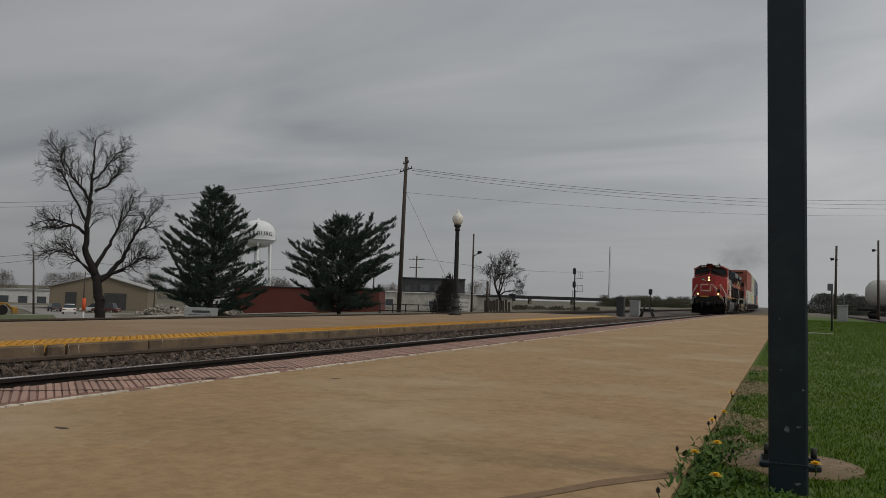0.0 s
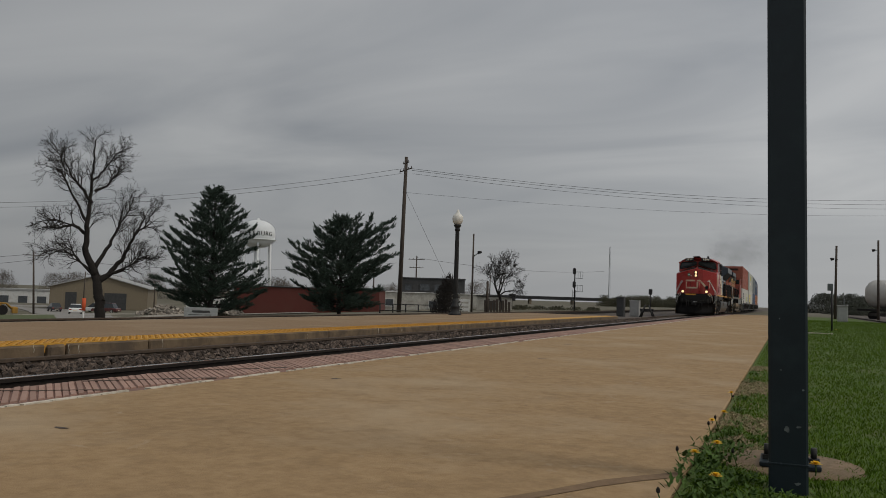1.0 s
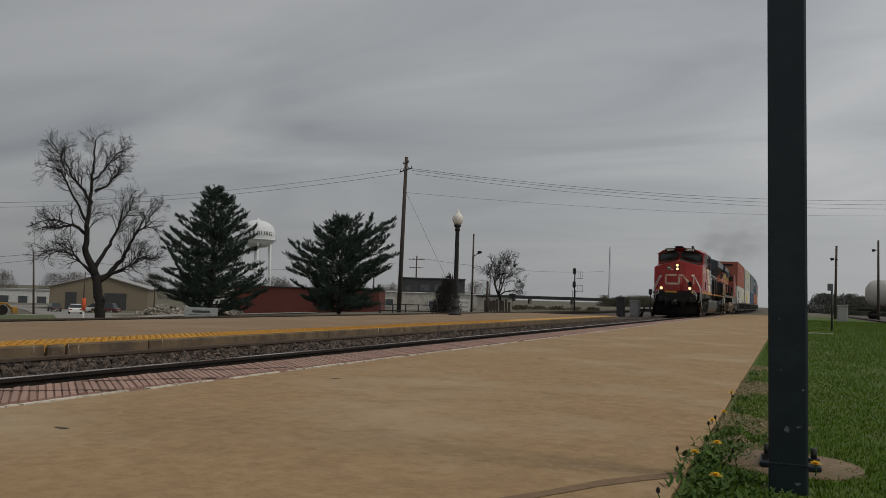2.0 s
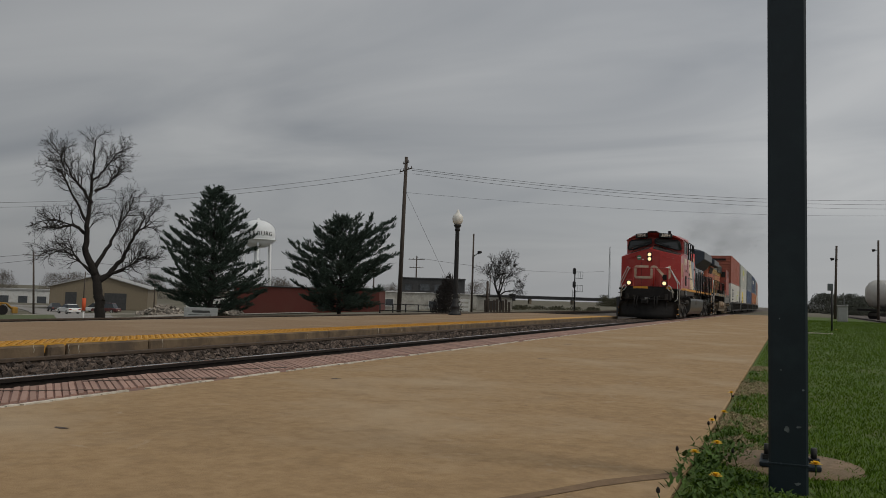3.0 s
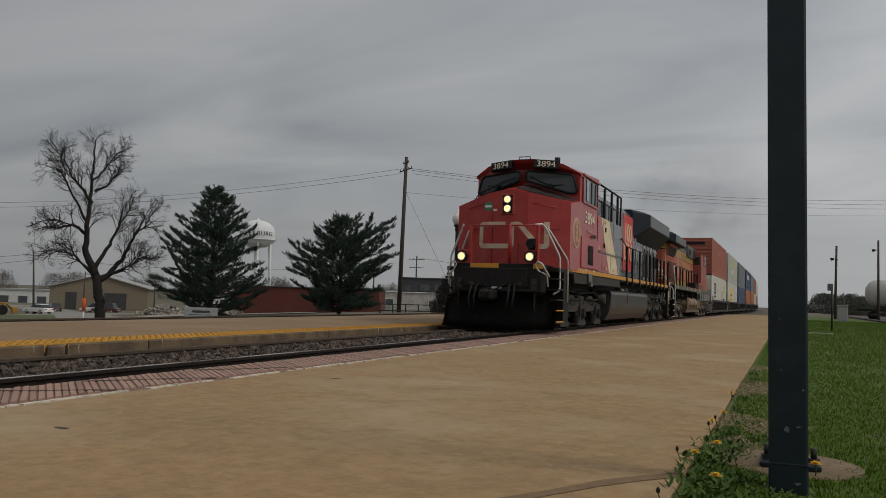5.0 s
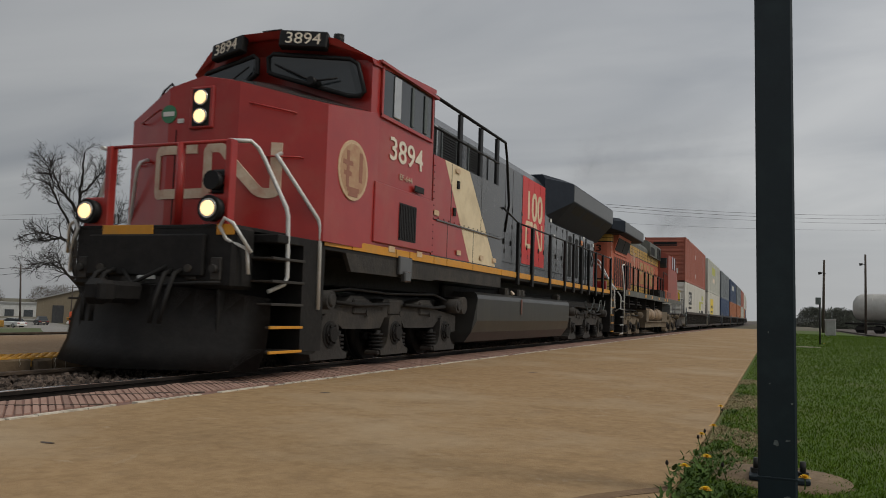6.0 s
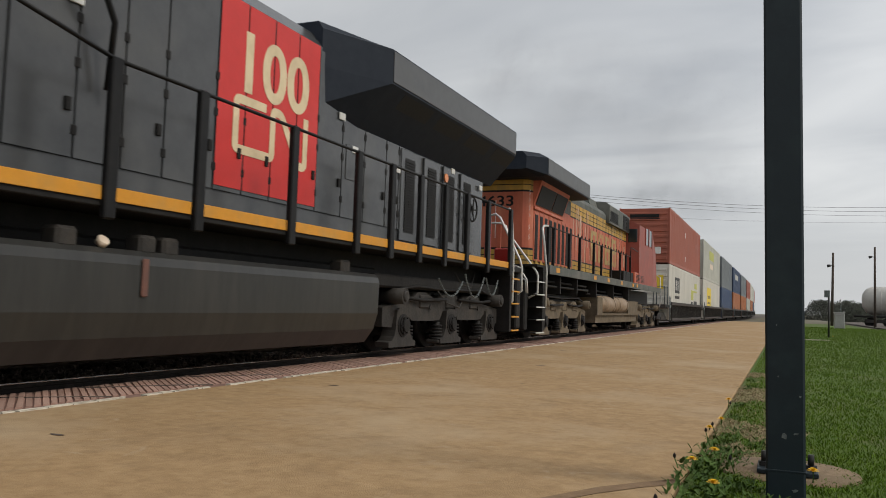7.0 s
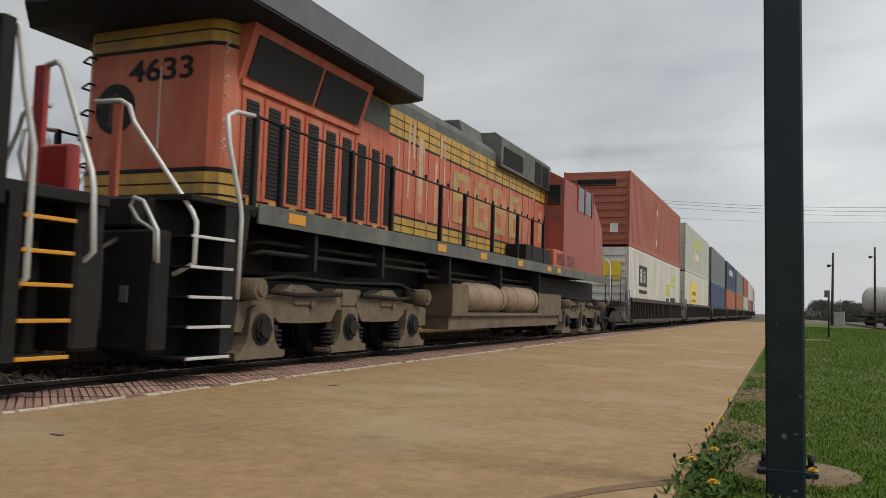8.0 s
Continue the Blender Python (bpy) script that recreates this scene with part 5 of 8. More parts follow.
    loft(bm, [[(x * 1.1, -10.25, z) for x, z in ep], [(x, -9.85, z) for x, z in rp], [(x, -5.37, z) for x, z in rp]])
    part("radiator_housing", bm, M["rad_shaded"], t)
    bm = B()
    loft(bm, [[(x, y, z) for x, z in ((-0.98, 3.24), (0.98, 3.24), (1.22, 3.94), (-1.36, 3.94))] for y in (-9.24, -6.4)])
    part("radiator_wedge", bm, O, t)
    for s in (-1, 1):
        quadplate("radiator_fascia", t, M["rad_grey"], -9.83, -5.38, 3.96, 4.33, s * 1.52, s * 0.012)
        for y0, y1 in ((-9.12, -7.74), (-7.66, -6.52)):
            bm = B()
            loft(bm, [[(s * 1.0, y0, 3.33), (s * 1.0, y1, 3.33), (s * 1.16, y1, 3.80), (s * 1.16, y0, 3.80)], [(s * 1.03, y0, 3.32), (s * 1.03, y1, 3.32), (s * 1.19, y1, 3.79), (s * 1.19, y0, 3.79)]])
            part("radiator_screen", bm, M["louvre"], t)
        quadplate("screen_frame", t, O, -9.2, -6.42, 3.20, 3.28, s * 0.98, s * 0.05)
        quadplate("upper_hood_panel", t, G, -6.3, -5.43, 3.46, 3.86, s * 0.98, s * 0.008)
        for k in range(9):
            y = -9.08 + k * 0.44
            bm = B()
            rbox(bm, min(s * 0.98, s * 1.0), max(s * 0.98, s * 1.0), y - 0.07, y + 0.34, 1.92, 3.16, 0.006)
            dd = part("hood_door", bm, O, t)
            bm = B()
            for q in range(22):
                z = 1.98 + q * 0.05
                box(bm, min(s * 1.0, s * 1.014), max(s * 1.0, s * 1.014), y, y + 0.24, z, z + 0.026)
            box(bm, min(s * 1.0, s * 1.004), max(s * 1.0, s * 1.004), y, y + 0.24, 1.97, 3.08)
            part("louvre", bm, M["louvre"], dd)
            quadplate("latch", t, Y, y + 0.05, y + 0.2, 1.80, 1.94, s * 1.0, s * 0.02)
        for k in range(17):
            y = -4.9 + k * 0.5
            quadplate("door_seam", t, M["seam"], y, y + 0.009, 1.78, 3.84, s * 0.984, s * 0.006)
            quadplate("latch", t, K, y + 0.38, y + 0.42, 2.9, 3.0, s * 0.984, s * 0.03)
        # name drawn as plain blocks
        for k in range(4):
            y = -2.75 + k * 1.12
            bm = B()
            rbox(bm, min(s * 0.985, s * 0.994), max(s * 0.985, s * 0.994), y, y + 0.86, 2.32, 3.30, 0.003)
            bl = part("name_block", bm, M["name_yellow"], t, "weathered pale yellow name block")
            for z0, z1 in ((2.48, 2.76), (2.90, 3.16)):
                quadplate("name_bar", bl, O, y + 0.30, y + 0.58, z0, z1, s * 0.99, s * 0.009)
        # faded patches along the hood
        for y, z0, z1, w in ((-4.72, 2.5, 3.75, 0.07), (-4.3, 2.3, 3.6, 0.18), (-3.95, 2.1, 2.9, 0.05), (-3.6, 2.2, 3.3, 0.1), (-3.2, 2.7, 3.7, 0.06), (1.3, 2.3, 3.0, 0.09), (2.1, 2.9, 3.6, 0.07), (3.0, 2.4, 3.2, 0.25), (-5.1, 2.9, 3.4, 0.05), (-4.55, 3.2, 3.8, 0.09), (-4.1, 3.0, 3.5, 0.04), (-3.4, 3.4, 3.82, 0.12), (-2.95, 2.3, 2.7, 0.05), (0.6, 3.3, 3.8, 0.06), (1.75, 2.25, 2.8, 0.05), (2.5, 3.4, 3.75, 0.14)):
            quadplate("peeled_strip", t, M["peel"], y, y + w, z0, z1, s * 0.984, s * 0.003)
        handrail(t, [-9.5, -9.0, -7.4, -6.2, -4.4, -3.3, -1.8, -0.2, 0.9, 1.8], s * 1.46, 1.78, 2.74, post_w=0.07)
        bm = B()
        tube(bm, [(s * 1.46, 1.8, 2.74), (s * 1.45, 2.0, 3.1), (s * 1.45, 3.5, 3.05)], 0.02)
        part("handrail", bm, K, t)
        for z, x, y1 in ((1.42, 1.28, 3.4), (1.30, 1.34, 2.2)):
            bm = B()
            tube(bm, [(s * 0.9, -9.3, z - 0.1), (s * x, -9.1, z), (s * x, -4.6, z), (s * (x - 0.1), -4.4, z - 0.08), (s * (x - 0.1), y1, z - 0.08)], 0.03, n=8)
            part("air_pipe", bm, M["under"], t)
        for y in (-8.2, -6.4, -3.9, -1.2, 1.6):
            quadplate("sill_bracket", t, M["under"], y, y + 0.07, 1.12, 1.60, s * 0.85, s * 0.60)
        # boxes on the walkway
        bm = B()
        rbox(bm, min(s * 1.0, s * 1.48), max(s * 1.0, s * 1.48), 0.4, 2.4, 1.76, 2.16, 0.02)
        part("walkway_box", bm, M["under"], t)
        bm = B()
        rbox(bm, min(s * 1.0, s * 1.49), max(s * 1.0, s * 1.49), 2.7, 6.0, 1.76, 2.22, 0.02)
        wb = part("vent_box", bm, O, t)
        for y0 in (3.0, 4.0):
            bm = B()
            for q in range(6):
                box(bm, min(s * 1.49, s * 1.505), max(s * 1.49, s * 1.505), y0, y0 + 0.7, 1.86 + q * 0.05, 1.88 + q * 0.05)
            part("vent_slats", bm, K, wb)
        # fuel tank with two air cylinders in its side
        bm = B()
        plate(bm, [(-3.75, 0.34), (3.6, 0.34), (3.6, 0.60), (-3.75, 0.60)], min(s * 0.9, s * 1.40), max(s * 0.9, s * 1.40))
        plate(bm, [(-3.75, 0.58), (-3.0, 0.58), (-3.0, 1.14), (-3.75, 1.14)], min(s * 0.9, s * 1.46), max(s * 0.9, s * 1.46))
        plate(bm, [(1.55, 0.58), (3.6, 0.58), (3.6, 1.10), (1.55, 1.10)], min(s * 0.9, s * 1.46), max(s * 0.9, s * 1.46))
        plate(bm, [(-3.8, 0.58), (3.62, 0.58), (3.62, 0.64), (-3.8, 0.64)], min(s * 0.9, s * 1.47), max(s * 0.9, s * 1.47))
        bmesh.ops.recalc_face_normals(bm, faces=bm.faces)
        part("fuel_tank_side", bm, M["truck_bn"], t)
        for y0, y1 in ((-2.75, -0.9), (-0.45, 1.38)):
            bm = B()
            cyl(bm, (s * 1.22, y0, 0.92), (s * 1.22, y1, 0.92), 0.285, n=24)
            cyl(bm, (s * 1.22, y0 - 0.1, 0.92), (s * 1.22, y0, 0.92), 0.17, 0.285, n=24)
            cyl(bm, (s * 1.22, y1, 0.92), (s * 1.22, y1 + 0.1, 0.92), 0.285, 0.17, n=24)
            for y in (y0 + 0.25, y1 - 0.25):
                cyl(bm, (s * 1.22, y, 0.92), (s * 1.22, y + 0.05, 0.92), 0.298, n=24)
            part("air_reservoir", bm, M["reservoir"], t, "tan cylindrical air reservoir")
        # cab side
        bm = B()
        box(bm, min(s * 1.49, s * 1.51), max(s * 1.49, s * 1.51), 5.0, 6.7, 3.45, 4.12)
        part("cab_window", bm, M["window_glass"], t)
        for y in (4.95, 5.8, 6.68):
            quadplate("window_frame", t, M["bn_maroon"], y, y + 0.09, 3.4, 4.16, s * 1.5, s * 0.03)
        # hood box behind the cab with its screen
        hood_louvre(t, -0.2, 1.2, 3.85, 4.24, s * 1.10)
        hood_louvre(t, 2.2, 2.75, 3.80, 4.34, s * 1.10)
        hood_louvre(t, 2.85, 3.4, 3.80, 4.34, s * 1.10)
    bm = B()
    rbox(bm, -0.92, 0.92, -3.8, 3.6, 0.36, 1.1, 0.03)
    part("fuel_tank", bm, M["under"], t)
    bm = B()
    prism_y(bm, [(-1.10, 3.78), (1.10, 3.78), (1.10, 4.40), (0.95, 4.52), (-0.95, 4.52), (-1.10, 4.40)], -0.35, 3.6)
    prism_y(bm, [(-0.7, 4.2), (0.7, 4.2), (0.6, 4.54), (-0.6, 4.54)], -1.6, 0.0)
    part("dynamic_brake_box", bm, G, t)
    bm = B()
    loft(bm, [[(-1.5, y, 1.76), (1.5, y, 1.76), (1.5, y2, 4.10), (0.95, y2, 4.38), (-0.95, y2, 4.38), (-1.5, y2, 4.10)] for y, y2 in ((3.55, 3.55), (7.4, 6.9))])
    part("cab", bm, M["bn_maroon"], t)
    bm = B()
    loft(bm, [[(-1.5, 7.4, 1.76), (1.5, 7.4, 1.76), (1.5, 7.0, 3.98), (-1.5, 7.0, 3.98)], [(-1.42, 9.0, 1.76), (1.42, 9.0, 1.76), (1.35, 8.9, 3.35), (-1.35, 8.9, 3.35)]])
    part("nose", bm, M["bn_maroon"], t)
    for s in (-1, 1):
        bm = B()
        rbox(bm, s * 1.24 - 0.18, s * 1.24 + 0.18, 3.52, 3.56, 3.42, 3.95, 0.02)
        part("rear_window", bm, M["window_glass"], t)
    # rear face: number, round emblem, seams, grabs
    lettering("road_number", "4633", 0.36, M["black_paint"], t, Matrix.Translation((0.11, -9.506, 3.36)) @ rotate_to_front(), "black road number on the hood end", squeeze=1.34, bold=0.006)
    bm = B()
    cyl(bm, (-0.56, -9.5, 2.95), (-0.56, -9.512, 2.95), 0.30, n=28)
    em = part("round_emblem", bm, K, t)
    bm = B()
    box(bm, -0.64, -0.46, -9.52, -9.51, 2.74, 3.1)
    cyl(bm, (-0.56, -9.51, 3.06), (-0.56, -9.52, 3.06), 0.08, n=10)
    part("emblem_figure", bm, M["seam"], em)
    bm = B()
    box(bm, 0.10, 0.114, -9.512, -9.50, 2.45, 3.40)
    part("sealed_seam", bm, M["white_paint"], t)
    for k in range(5):
        z = 2.3 + k * 0.32
        bm = B()
        tube(bm, [(-0.9, -9.49, z), (-0.9, -9.6, z), (-1.16, -9.46, z), (-1.16, -9.2, z)], 0.014)
        part("ladder_rung", bm, K, t)
    bm = B()
    # loose chalk strokes on the corner, each a thin bent line
    rc = random.Random(12)
    for z in (2.42, 2.66, 2.98, 3.14, 3.36, 3.52):
        pts = [(0.935 + 0.02 * (k % 2), -9.415 + 0.05 * (k % 2) + rc.uniform(-0.01, 0.01), z + 0.045 * k) for k in range(rc.choice((3, 4)))]
        tube(bm, pts, 0.006, 4)
    part("chalk_marks", bm, M["white_paint"], t)
    bm = B()
    cyl(bm, (-0.1, -10.25, 4.20), (-0.1, -10.3, 4.20), 0.1, n=14)
    cyl(bm, (0.14, -10.25, 4.20), (0.14, -10.3, 4.20), 0.1, n=14)
    part("rear_headlight", bm, M["reflector"], t)
    # end platform, steps and rails
    bm = B()
    rbox(bm, -1.3, 1.3, -10.75, -10.5, 0.24, 1.40, 0.03)
    part("end_pilot", bm, M["under"], t)
    bm = B()
    rbox(bm, -1.03, 1.03, -10.75, -9.9, 1.42, 1.72, 0.03)
    part("end_platform", bm, M["under"], t)
    bm = B()
    rbox(bm, -1.48, 1.0, -9.98, -9.92, 0.22, 1.7, 0.01)
    part("bulkhead", bm, M["under"], t)
    bm = B()
    rbox(bm, -0.16, 0.16, -11.1, -10.7, 0.72, 1.02, 0.05)
    part("coupler", bm, M["under"], t)
    bm = B()
    box(bm, -0.1, 0.45, -10.756, -10.75, 1.05, 1.062)
    part("weld_line", bm, M["bare_steel"], t)
    bm = B()
    rbox(bm, 0.92, 1.02, -10.77, -10.75, 0.70, 0.86, 0.005)
    part("socket_plate", bm, M["bare_steel"], t)
    for x in (-0.9, -0.6, 0.55, 0.85):
        bm = B()
        tube(bm, [(x, -10.76, 1.3), (x, -10.95, 1.2), (x * 1.05, -10.98, 0.7), (x, -10.92, 0.45)], 0.026, n=8)
        part("air_hose", bm, M["truck"], t)
    for s in (-1, 1):
        bm = B()
        rbox(bm, min(s * 1.0, s * 1.06), max(s * 1.0, s * 1.06), -10.6, -9.7, 0.2, 1.72, 0.01)
        plate(bm, [(-9.98, 0.2), (-9.79, 0.24), (-9.57, 1.70), (-9.98, 1.70)], min(s * 1.02, s * 1.5), max(s * 1.02, s * 1.5))
        part("step_well", bm, M["under"], t)
        for z in (0.19, 0.49, 0.78, 1.07, 1.365):
            bm = B()
            rbox(bm, min(s * 1.06, s * 1.5), max(s * 1.06, s * 1.5), -10.48, -9.98, z - 0.02, z, 0.004)
            stp = part("step", bm, M["under"], t)
            quadplate("tread_edge", stp, M["silver"], -10.48, -9.84, z - 0.022, z + 0.008, s * 1.49, s * 0.03)
        bm = B()
        tube(bm, [(s * 0.30, -10.6, 2.71), (s * 0.64, -10.6, 2.70), (s * 0.74, -10.59, 2.64), (s * 0.80, -10.58, 2.48), (s * 1.46, -10.44, 1.60), (s * 1.5, -10.42, 1.50), (s * 1.5, -10.42, 1.10), (s * 1.3, -10.48, 0.98)], 0.026, n=8)
        part("grab_rail", bm, M["silver"], t, "worn white grab rail")
        bm = B()
        tube(bm, [(s * 1.46, -9.5, 2.74), (s * 1.46, -9.85, 2.71), (s * 1.46, -9.98, 2.64), (s * 1.5, -9.99, 2.36), (s * 1.51, -9.77, 1.74), (s * 1.515, -9.75, 1.6), (s * 1.51, -9.75, 0.76)], 0.026, n=8)
        part("grab_rail", bm, M["silver"], t, "worn white grab rail")
        bm = B()
        tube(bm, [(s * 1.33, -10.76, 1.1), (s * 1.31, -10.76, 1.38), (s * 1.12, -10.78, 1.48), (s * 1.01, -10.78, 1.62), (s * 1.06, -10.78, 1.70), (s * 1.17, -10.78, 1.66), (s * 1.34, -10.76, 1.38), (s * 1.36, -10.76, 1.08)], 0.02, n=8)
        part("uncoupling_lever", bm, M["silver"], t)
        bm = B()
        rbox(bm, s * 0.58 - 0.05, s * 0.58 + 0.05, -10.6, -10.55, 1.72, 2.70, 0.01)
        part("end_stanchion", bm, O, t)
        bm = B()
        tube(bm, [(s * 1.2, 9.75, 2.5), (s * 1.45, 9.75, 2.3), (s * 1.5, 9.75, 1.2), (s * 1.4, 9.75, 0.9)], 0.026, n=8)
        part("grab_rail", bm, M["silver"], t)
    build_truck(t, (-8.96, -6.95, -4.95), M["truck_bn"])
    build_truck(t, (4.95, 6.95, 8.95), M["truck_bn"])
    TRAIN.append((t, -14.2))


M["reservoir"] = surface("tan_reservoir", (0.30, 0.22, 0.145), (0.23, 0.165, 0.11), 0.6, 4, stain=(0.13, 0.095, 0.065), stain_scale=1.5, stain_amount=0.5)
M["name_yellow"] = surface("worn_yellow_lettering", (0.46, 0.32, 0.10), (0.26, 0.22, 0.12), 0.7, 4, stain=(0.42, 0.12, 0.06), stain_scale=2.6, stain_amount=0.8)
M["seam"] = surface("grimy_seam", (0.10, 0.05, 0.03), (0.05, 0.03, 0.02), 0.8, 12)
M["peel"] = surface("peeled_paint", (0.52, 0.42, 0.34), (0.40, 0.26, 0.18), 0.8, 8, stain=(0.5, 0.16, 0.09), stain_scale=3, stain_amount=0.8)


def box_paint(name, c):
    d = tuple(v * 0.82 for v in c)
    g = tuple(0.6 * v + 0.03 for v in c)
    return surface(name, c, d, 0.6, 1.5, stain=g, stain_scale=0.8, stain_amount=0.5, stretch=(1, 1, 0.3), bump=0.05, bump_scale=5)


PAINTS = {"rust": box_paint("rust_orange_steel", (0.36, 0.108, 0.068)), "white": box_paint("off_white_steel", (0.62, 0.60, 0.54)), "pale": box_paint("pale_grey_steel", (0.50, 0.50, 0.44)),
          "grey": box_paint("grey_steel", (0.17, 0.19, 0.20)), "blue": box_paint("blue_steel", (0.045, 0.075, 0.15)), "navy": box_paint("dark_blue_steel", (0.035, 0.06, 0.12)), "orange": box_paint("orange_steel", (0.40, 0.14, 0.05))}


def container(parent, z, paint, name, front_bars):
    """53-foot corrugated container with corner posts, rails and a ribbed front wall."""
    mt = PAINTS[paint]
    L, H, W = 16.15, 2.88, 1.295
    c = new(name)
    c.parent = parent
    c.matrix_basis = pose(0, 0, z)
    for s in (-1, 1):
        prof = []
        y, k = 0.16, 0
        pitch = (L - 0.32) / 56
        for k in range(56):
            a = 0.16 + k * pitch
            prof += [(s * W, a), (s * W, a + pitch * 0.55), (s * (W - 0.028), a + pitch * 0.65), (s * (W - 0.028), a + pitch * 0.92)]
        bm = B()
        lo = [bm.verts.new((x, y, 0.14)) for x, y in prof]
        hi = [bm.verts.new((x, y, H - 0.10)) for x, y in prof]
        for i in range(len(prof) - 1):
            bm.faces.new((lo[i], lo[i + 1], hi[i + 1], hi[i]) if s > 0 else (lo[i + 1], lo[i], hi[i], hi[i + 1]))
        part("side_wall", bm, mt, c)
        for z0, z1 in ((0.0, 0.15), (H - 0.11, H)):
            quadplate("side_rail", c, mt, 0.0, L, z0, z1, s * (W - 0.06), s * 0.062)
        for y0 in (0.0, L - 0.16, 1.9, L - 2.05):
            quadplate("corner_post", c, mt, y0, y0 + 0.15, 0.02, H - 0.02, s * (W - 0.05), s * 0.056)
    bm = B()
    box(bm, -W + 0.05, W - 0.05, 0.05, L - 0.05, 0.05, H - 0.02)
    part("shell", bm, mt, c)
    for k in range(9):
        zz = 0.2 + k * 0.29
        bm = B()
        rbox(bm, -W + 0.14, W - 0.14, 0.0, 0.06, zz, zz + 0.14, 0.015)
        part("front_rib", bm, mt, c)
    for s in (-1, 1):
        for z0, z1 in ((-0.03, 0.13), (H - 0.13, H + 0.03)):
            for y0 in (1.86, L - 2.06):
                bm = B()
                rbox(bm, min(s * (W - 0.17), s * W), max(s * (W - 0.17), s * W), y0, y0 + 0.18, z0, z1, 0.01)
                part("corner_casting", bm, M["truck"], c)
    for x0, x1, z0, z1, m in front_bars:
        bm = B()
        box(bm, x0, x1, -0.012, 0.0, z0, z1)
        part("front_marking", bm, m, c)
    return c


def side_bars(c, bars):
    for y0, y1, z0, z1, m in bars:
        quadplate("side_marking", c, m, y0, y1, z0, z1, 1.295, 0.006)


def build_well_cars():
    yellow = surface("yellow_panel", (0.72, 0.55, 0.05), (0.66, 0.48, 0.04), 0.6, 6)
    green = surface("yellow_green_mark", (0.45, 0.46, 0.10), (0.40, 0.40, 0.08), 0.6, 6)
    dark = M["black_paint"]
    looks = [("rust", "white"), ("pale", "white"), ("grey", "blue"), ("navy", "orange"), ("grey", "orange"), ("rust", "pale"), ("white", "orange"), ("pale", "blue"), ("rust", "white"), ("white", "grey"), ("orange", "white"), ("grey", "rust"), ("white", "pale"), ("rust", "orange")]
    words = {"rust": "rust-orange", "white": "off-white", "pale": "pale grey", "grey": "grey", "blue": "blue", "navy": "dark blue", "orange": "orange"}
    for k, (top, low) in enumerate(looks):
        t = thing("well_car", "black well car loaded with %s over %s corrugated containers" % (words[top], words[low]), "railcar", group="double-stack container cars")
        # well with ribbed sides
        for s in (-1, 1):
            bm = B()
            rbox(bm, min(s * 1.36, s * 1.5), max(s * 1.36, s * 1.5), -0.3, 16.45, 1.08, 1.24, 0.02)
            rbox(bm, min(s * 1.33, s * 1.45), max(s * 1.33, s * 1.45), 0.2, 15.95, 0.28, 0.42, 0.02)
            box(bm, min(s * 1.33, s * 1.35), max(s * 1.33, s * 1.35), 0.0, 16.15, 0.40, 1.1)
            part("side_sill", bm, M["well"], t)
            bm = B()
            for q in range(38):
                y = 0.25 + q * 0.42
                box(bm, min(s * 1.35, s * 1.44), max(s * 1.35, s * 1.44), y, y + 0.05, 0.40, 1.09)
            o = part("side_ribs", bm, M["truck"], t)
            o["kind"] = "stuff"
        bm = B()
        rbox(bm, -1.3, 1.3, -1.35, -0.05, 0.9, 1.1, 0.02)
        rbox(bm, -1.3, 1.3, 16.2, 17.5, 0.9, 1.1, 0.02)
        rbox(bm, -0.3, 0.3, -1.5, 17.6, 0.5, 0.9, 0.02)
        box(bm, -1.34, 1.34, 0.0, 16.15, 0.26, 0.31)
        part("end_platform", bm, M["well"], t)
        for y in ((-1.35, -0.25) if k == 0 else (-1.35,)):
            bm = B()
            tube(bm, [(1.25, y, 1.1), (1.25, y, 2.0), (0.7, y, 2.0), (0.7, y, 1.1)], 0.025)
            tube(bm, [(-1.25, y, 1.1), (-1.25, y, 2.0), (-0.7, y, 2.0), (-0.7, y, 1.1)], 0.025)
            part("end_railing", bm, M["bare_steel"], t)
        for s in (-1, 1):
            bm = B()
            for z in (0.35, 0.65, 0.95):
                tube(bm, [(s * 1.48, -1.2, z), (s * 1.48, -0.8, z)], 0.02)
            tube(bm, [(s * 1.48, -1.2, 0.3), (s * 1.48, -1.2, 1.5)], 0.02)
            tube(bm, [(s * 1.48, -0.8, 0.3), (s * 1.48, -0.8, 1.5)], 0.02)
            rbox(bm, min(s * 1.1, s * 1.5), max(s * 1.1, s * 1.5), -1.25, -0.7, 0.98, 1.06, 0.01)
            part("side_ladder", bm, M["bare_steel"], t)
        # two-axle truck under the joint
        tr = new("truck"); tr.parent = t
        for s in (-1, 1):
            bm = B()
            plate(bm, [(-2.3, 0.36), (-1.9, 0.62), (-1.5, 0.72), (-0.9, 0.72), (-0.5, 0.62), (-0.1, 0.36), (-0.35, 0.30), (-0.8, 0.34), (-1.6, 0.34), (-2.05, 0.30)], min(s * 1.0, s * 1.15), max(s * 1.0, s * 1.15))
            part("side_frame", bm, M["truck"], tr)
        for y in (-2.05, -0.35):
            bm = B()
            for s in (-1, 1):
                cyl(bm, (s * 0.68, y, 0.42), (s * 0.82, y, 0.42), 0.42, n=20)
            cyl(bm, (-1.18, y, 0.42), (1.18, y, 0.42), 0.08, n=10)
            part("wheelset", bm, M["under"], tr)
        fb = [(-0.75, 0.75, 2.38, 2.56, dark), (-0.72, 0.78, 2.30, 2.34, dark), (0.55, 0.85, 0.5, 0.85, M["white_paint"])] if k == 0 else []
        ct = container(t, 3.22, top, "upper_container", fb)
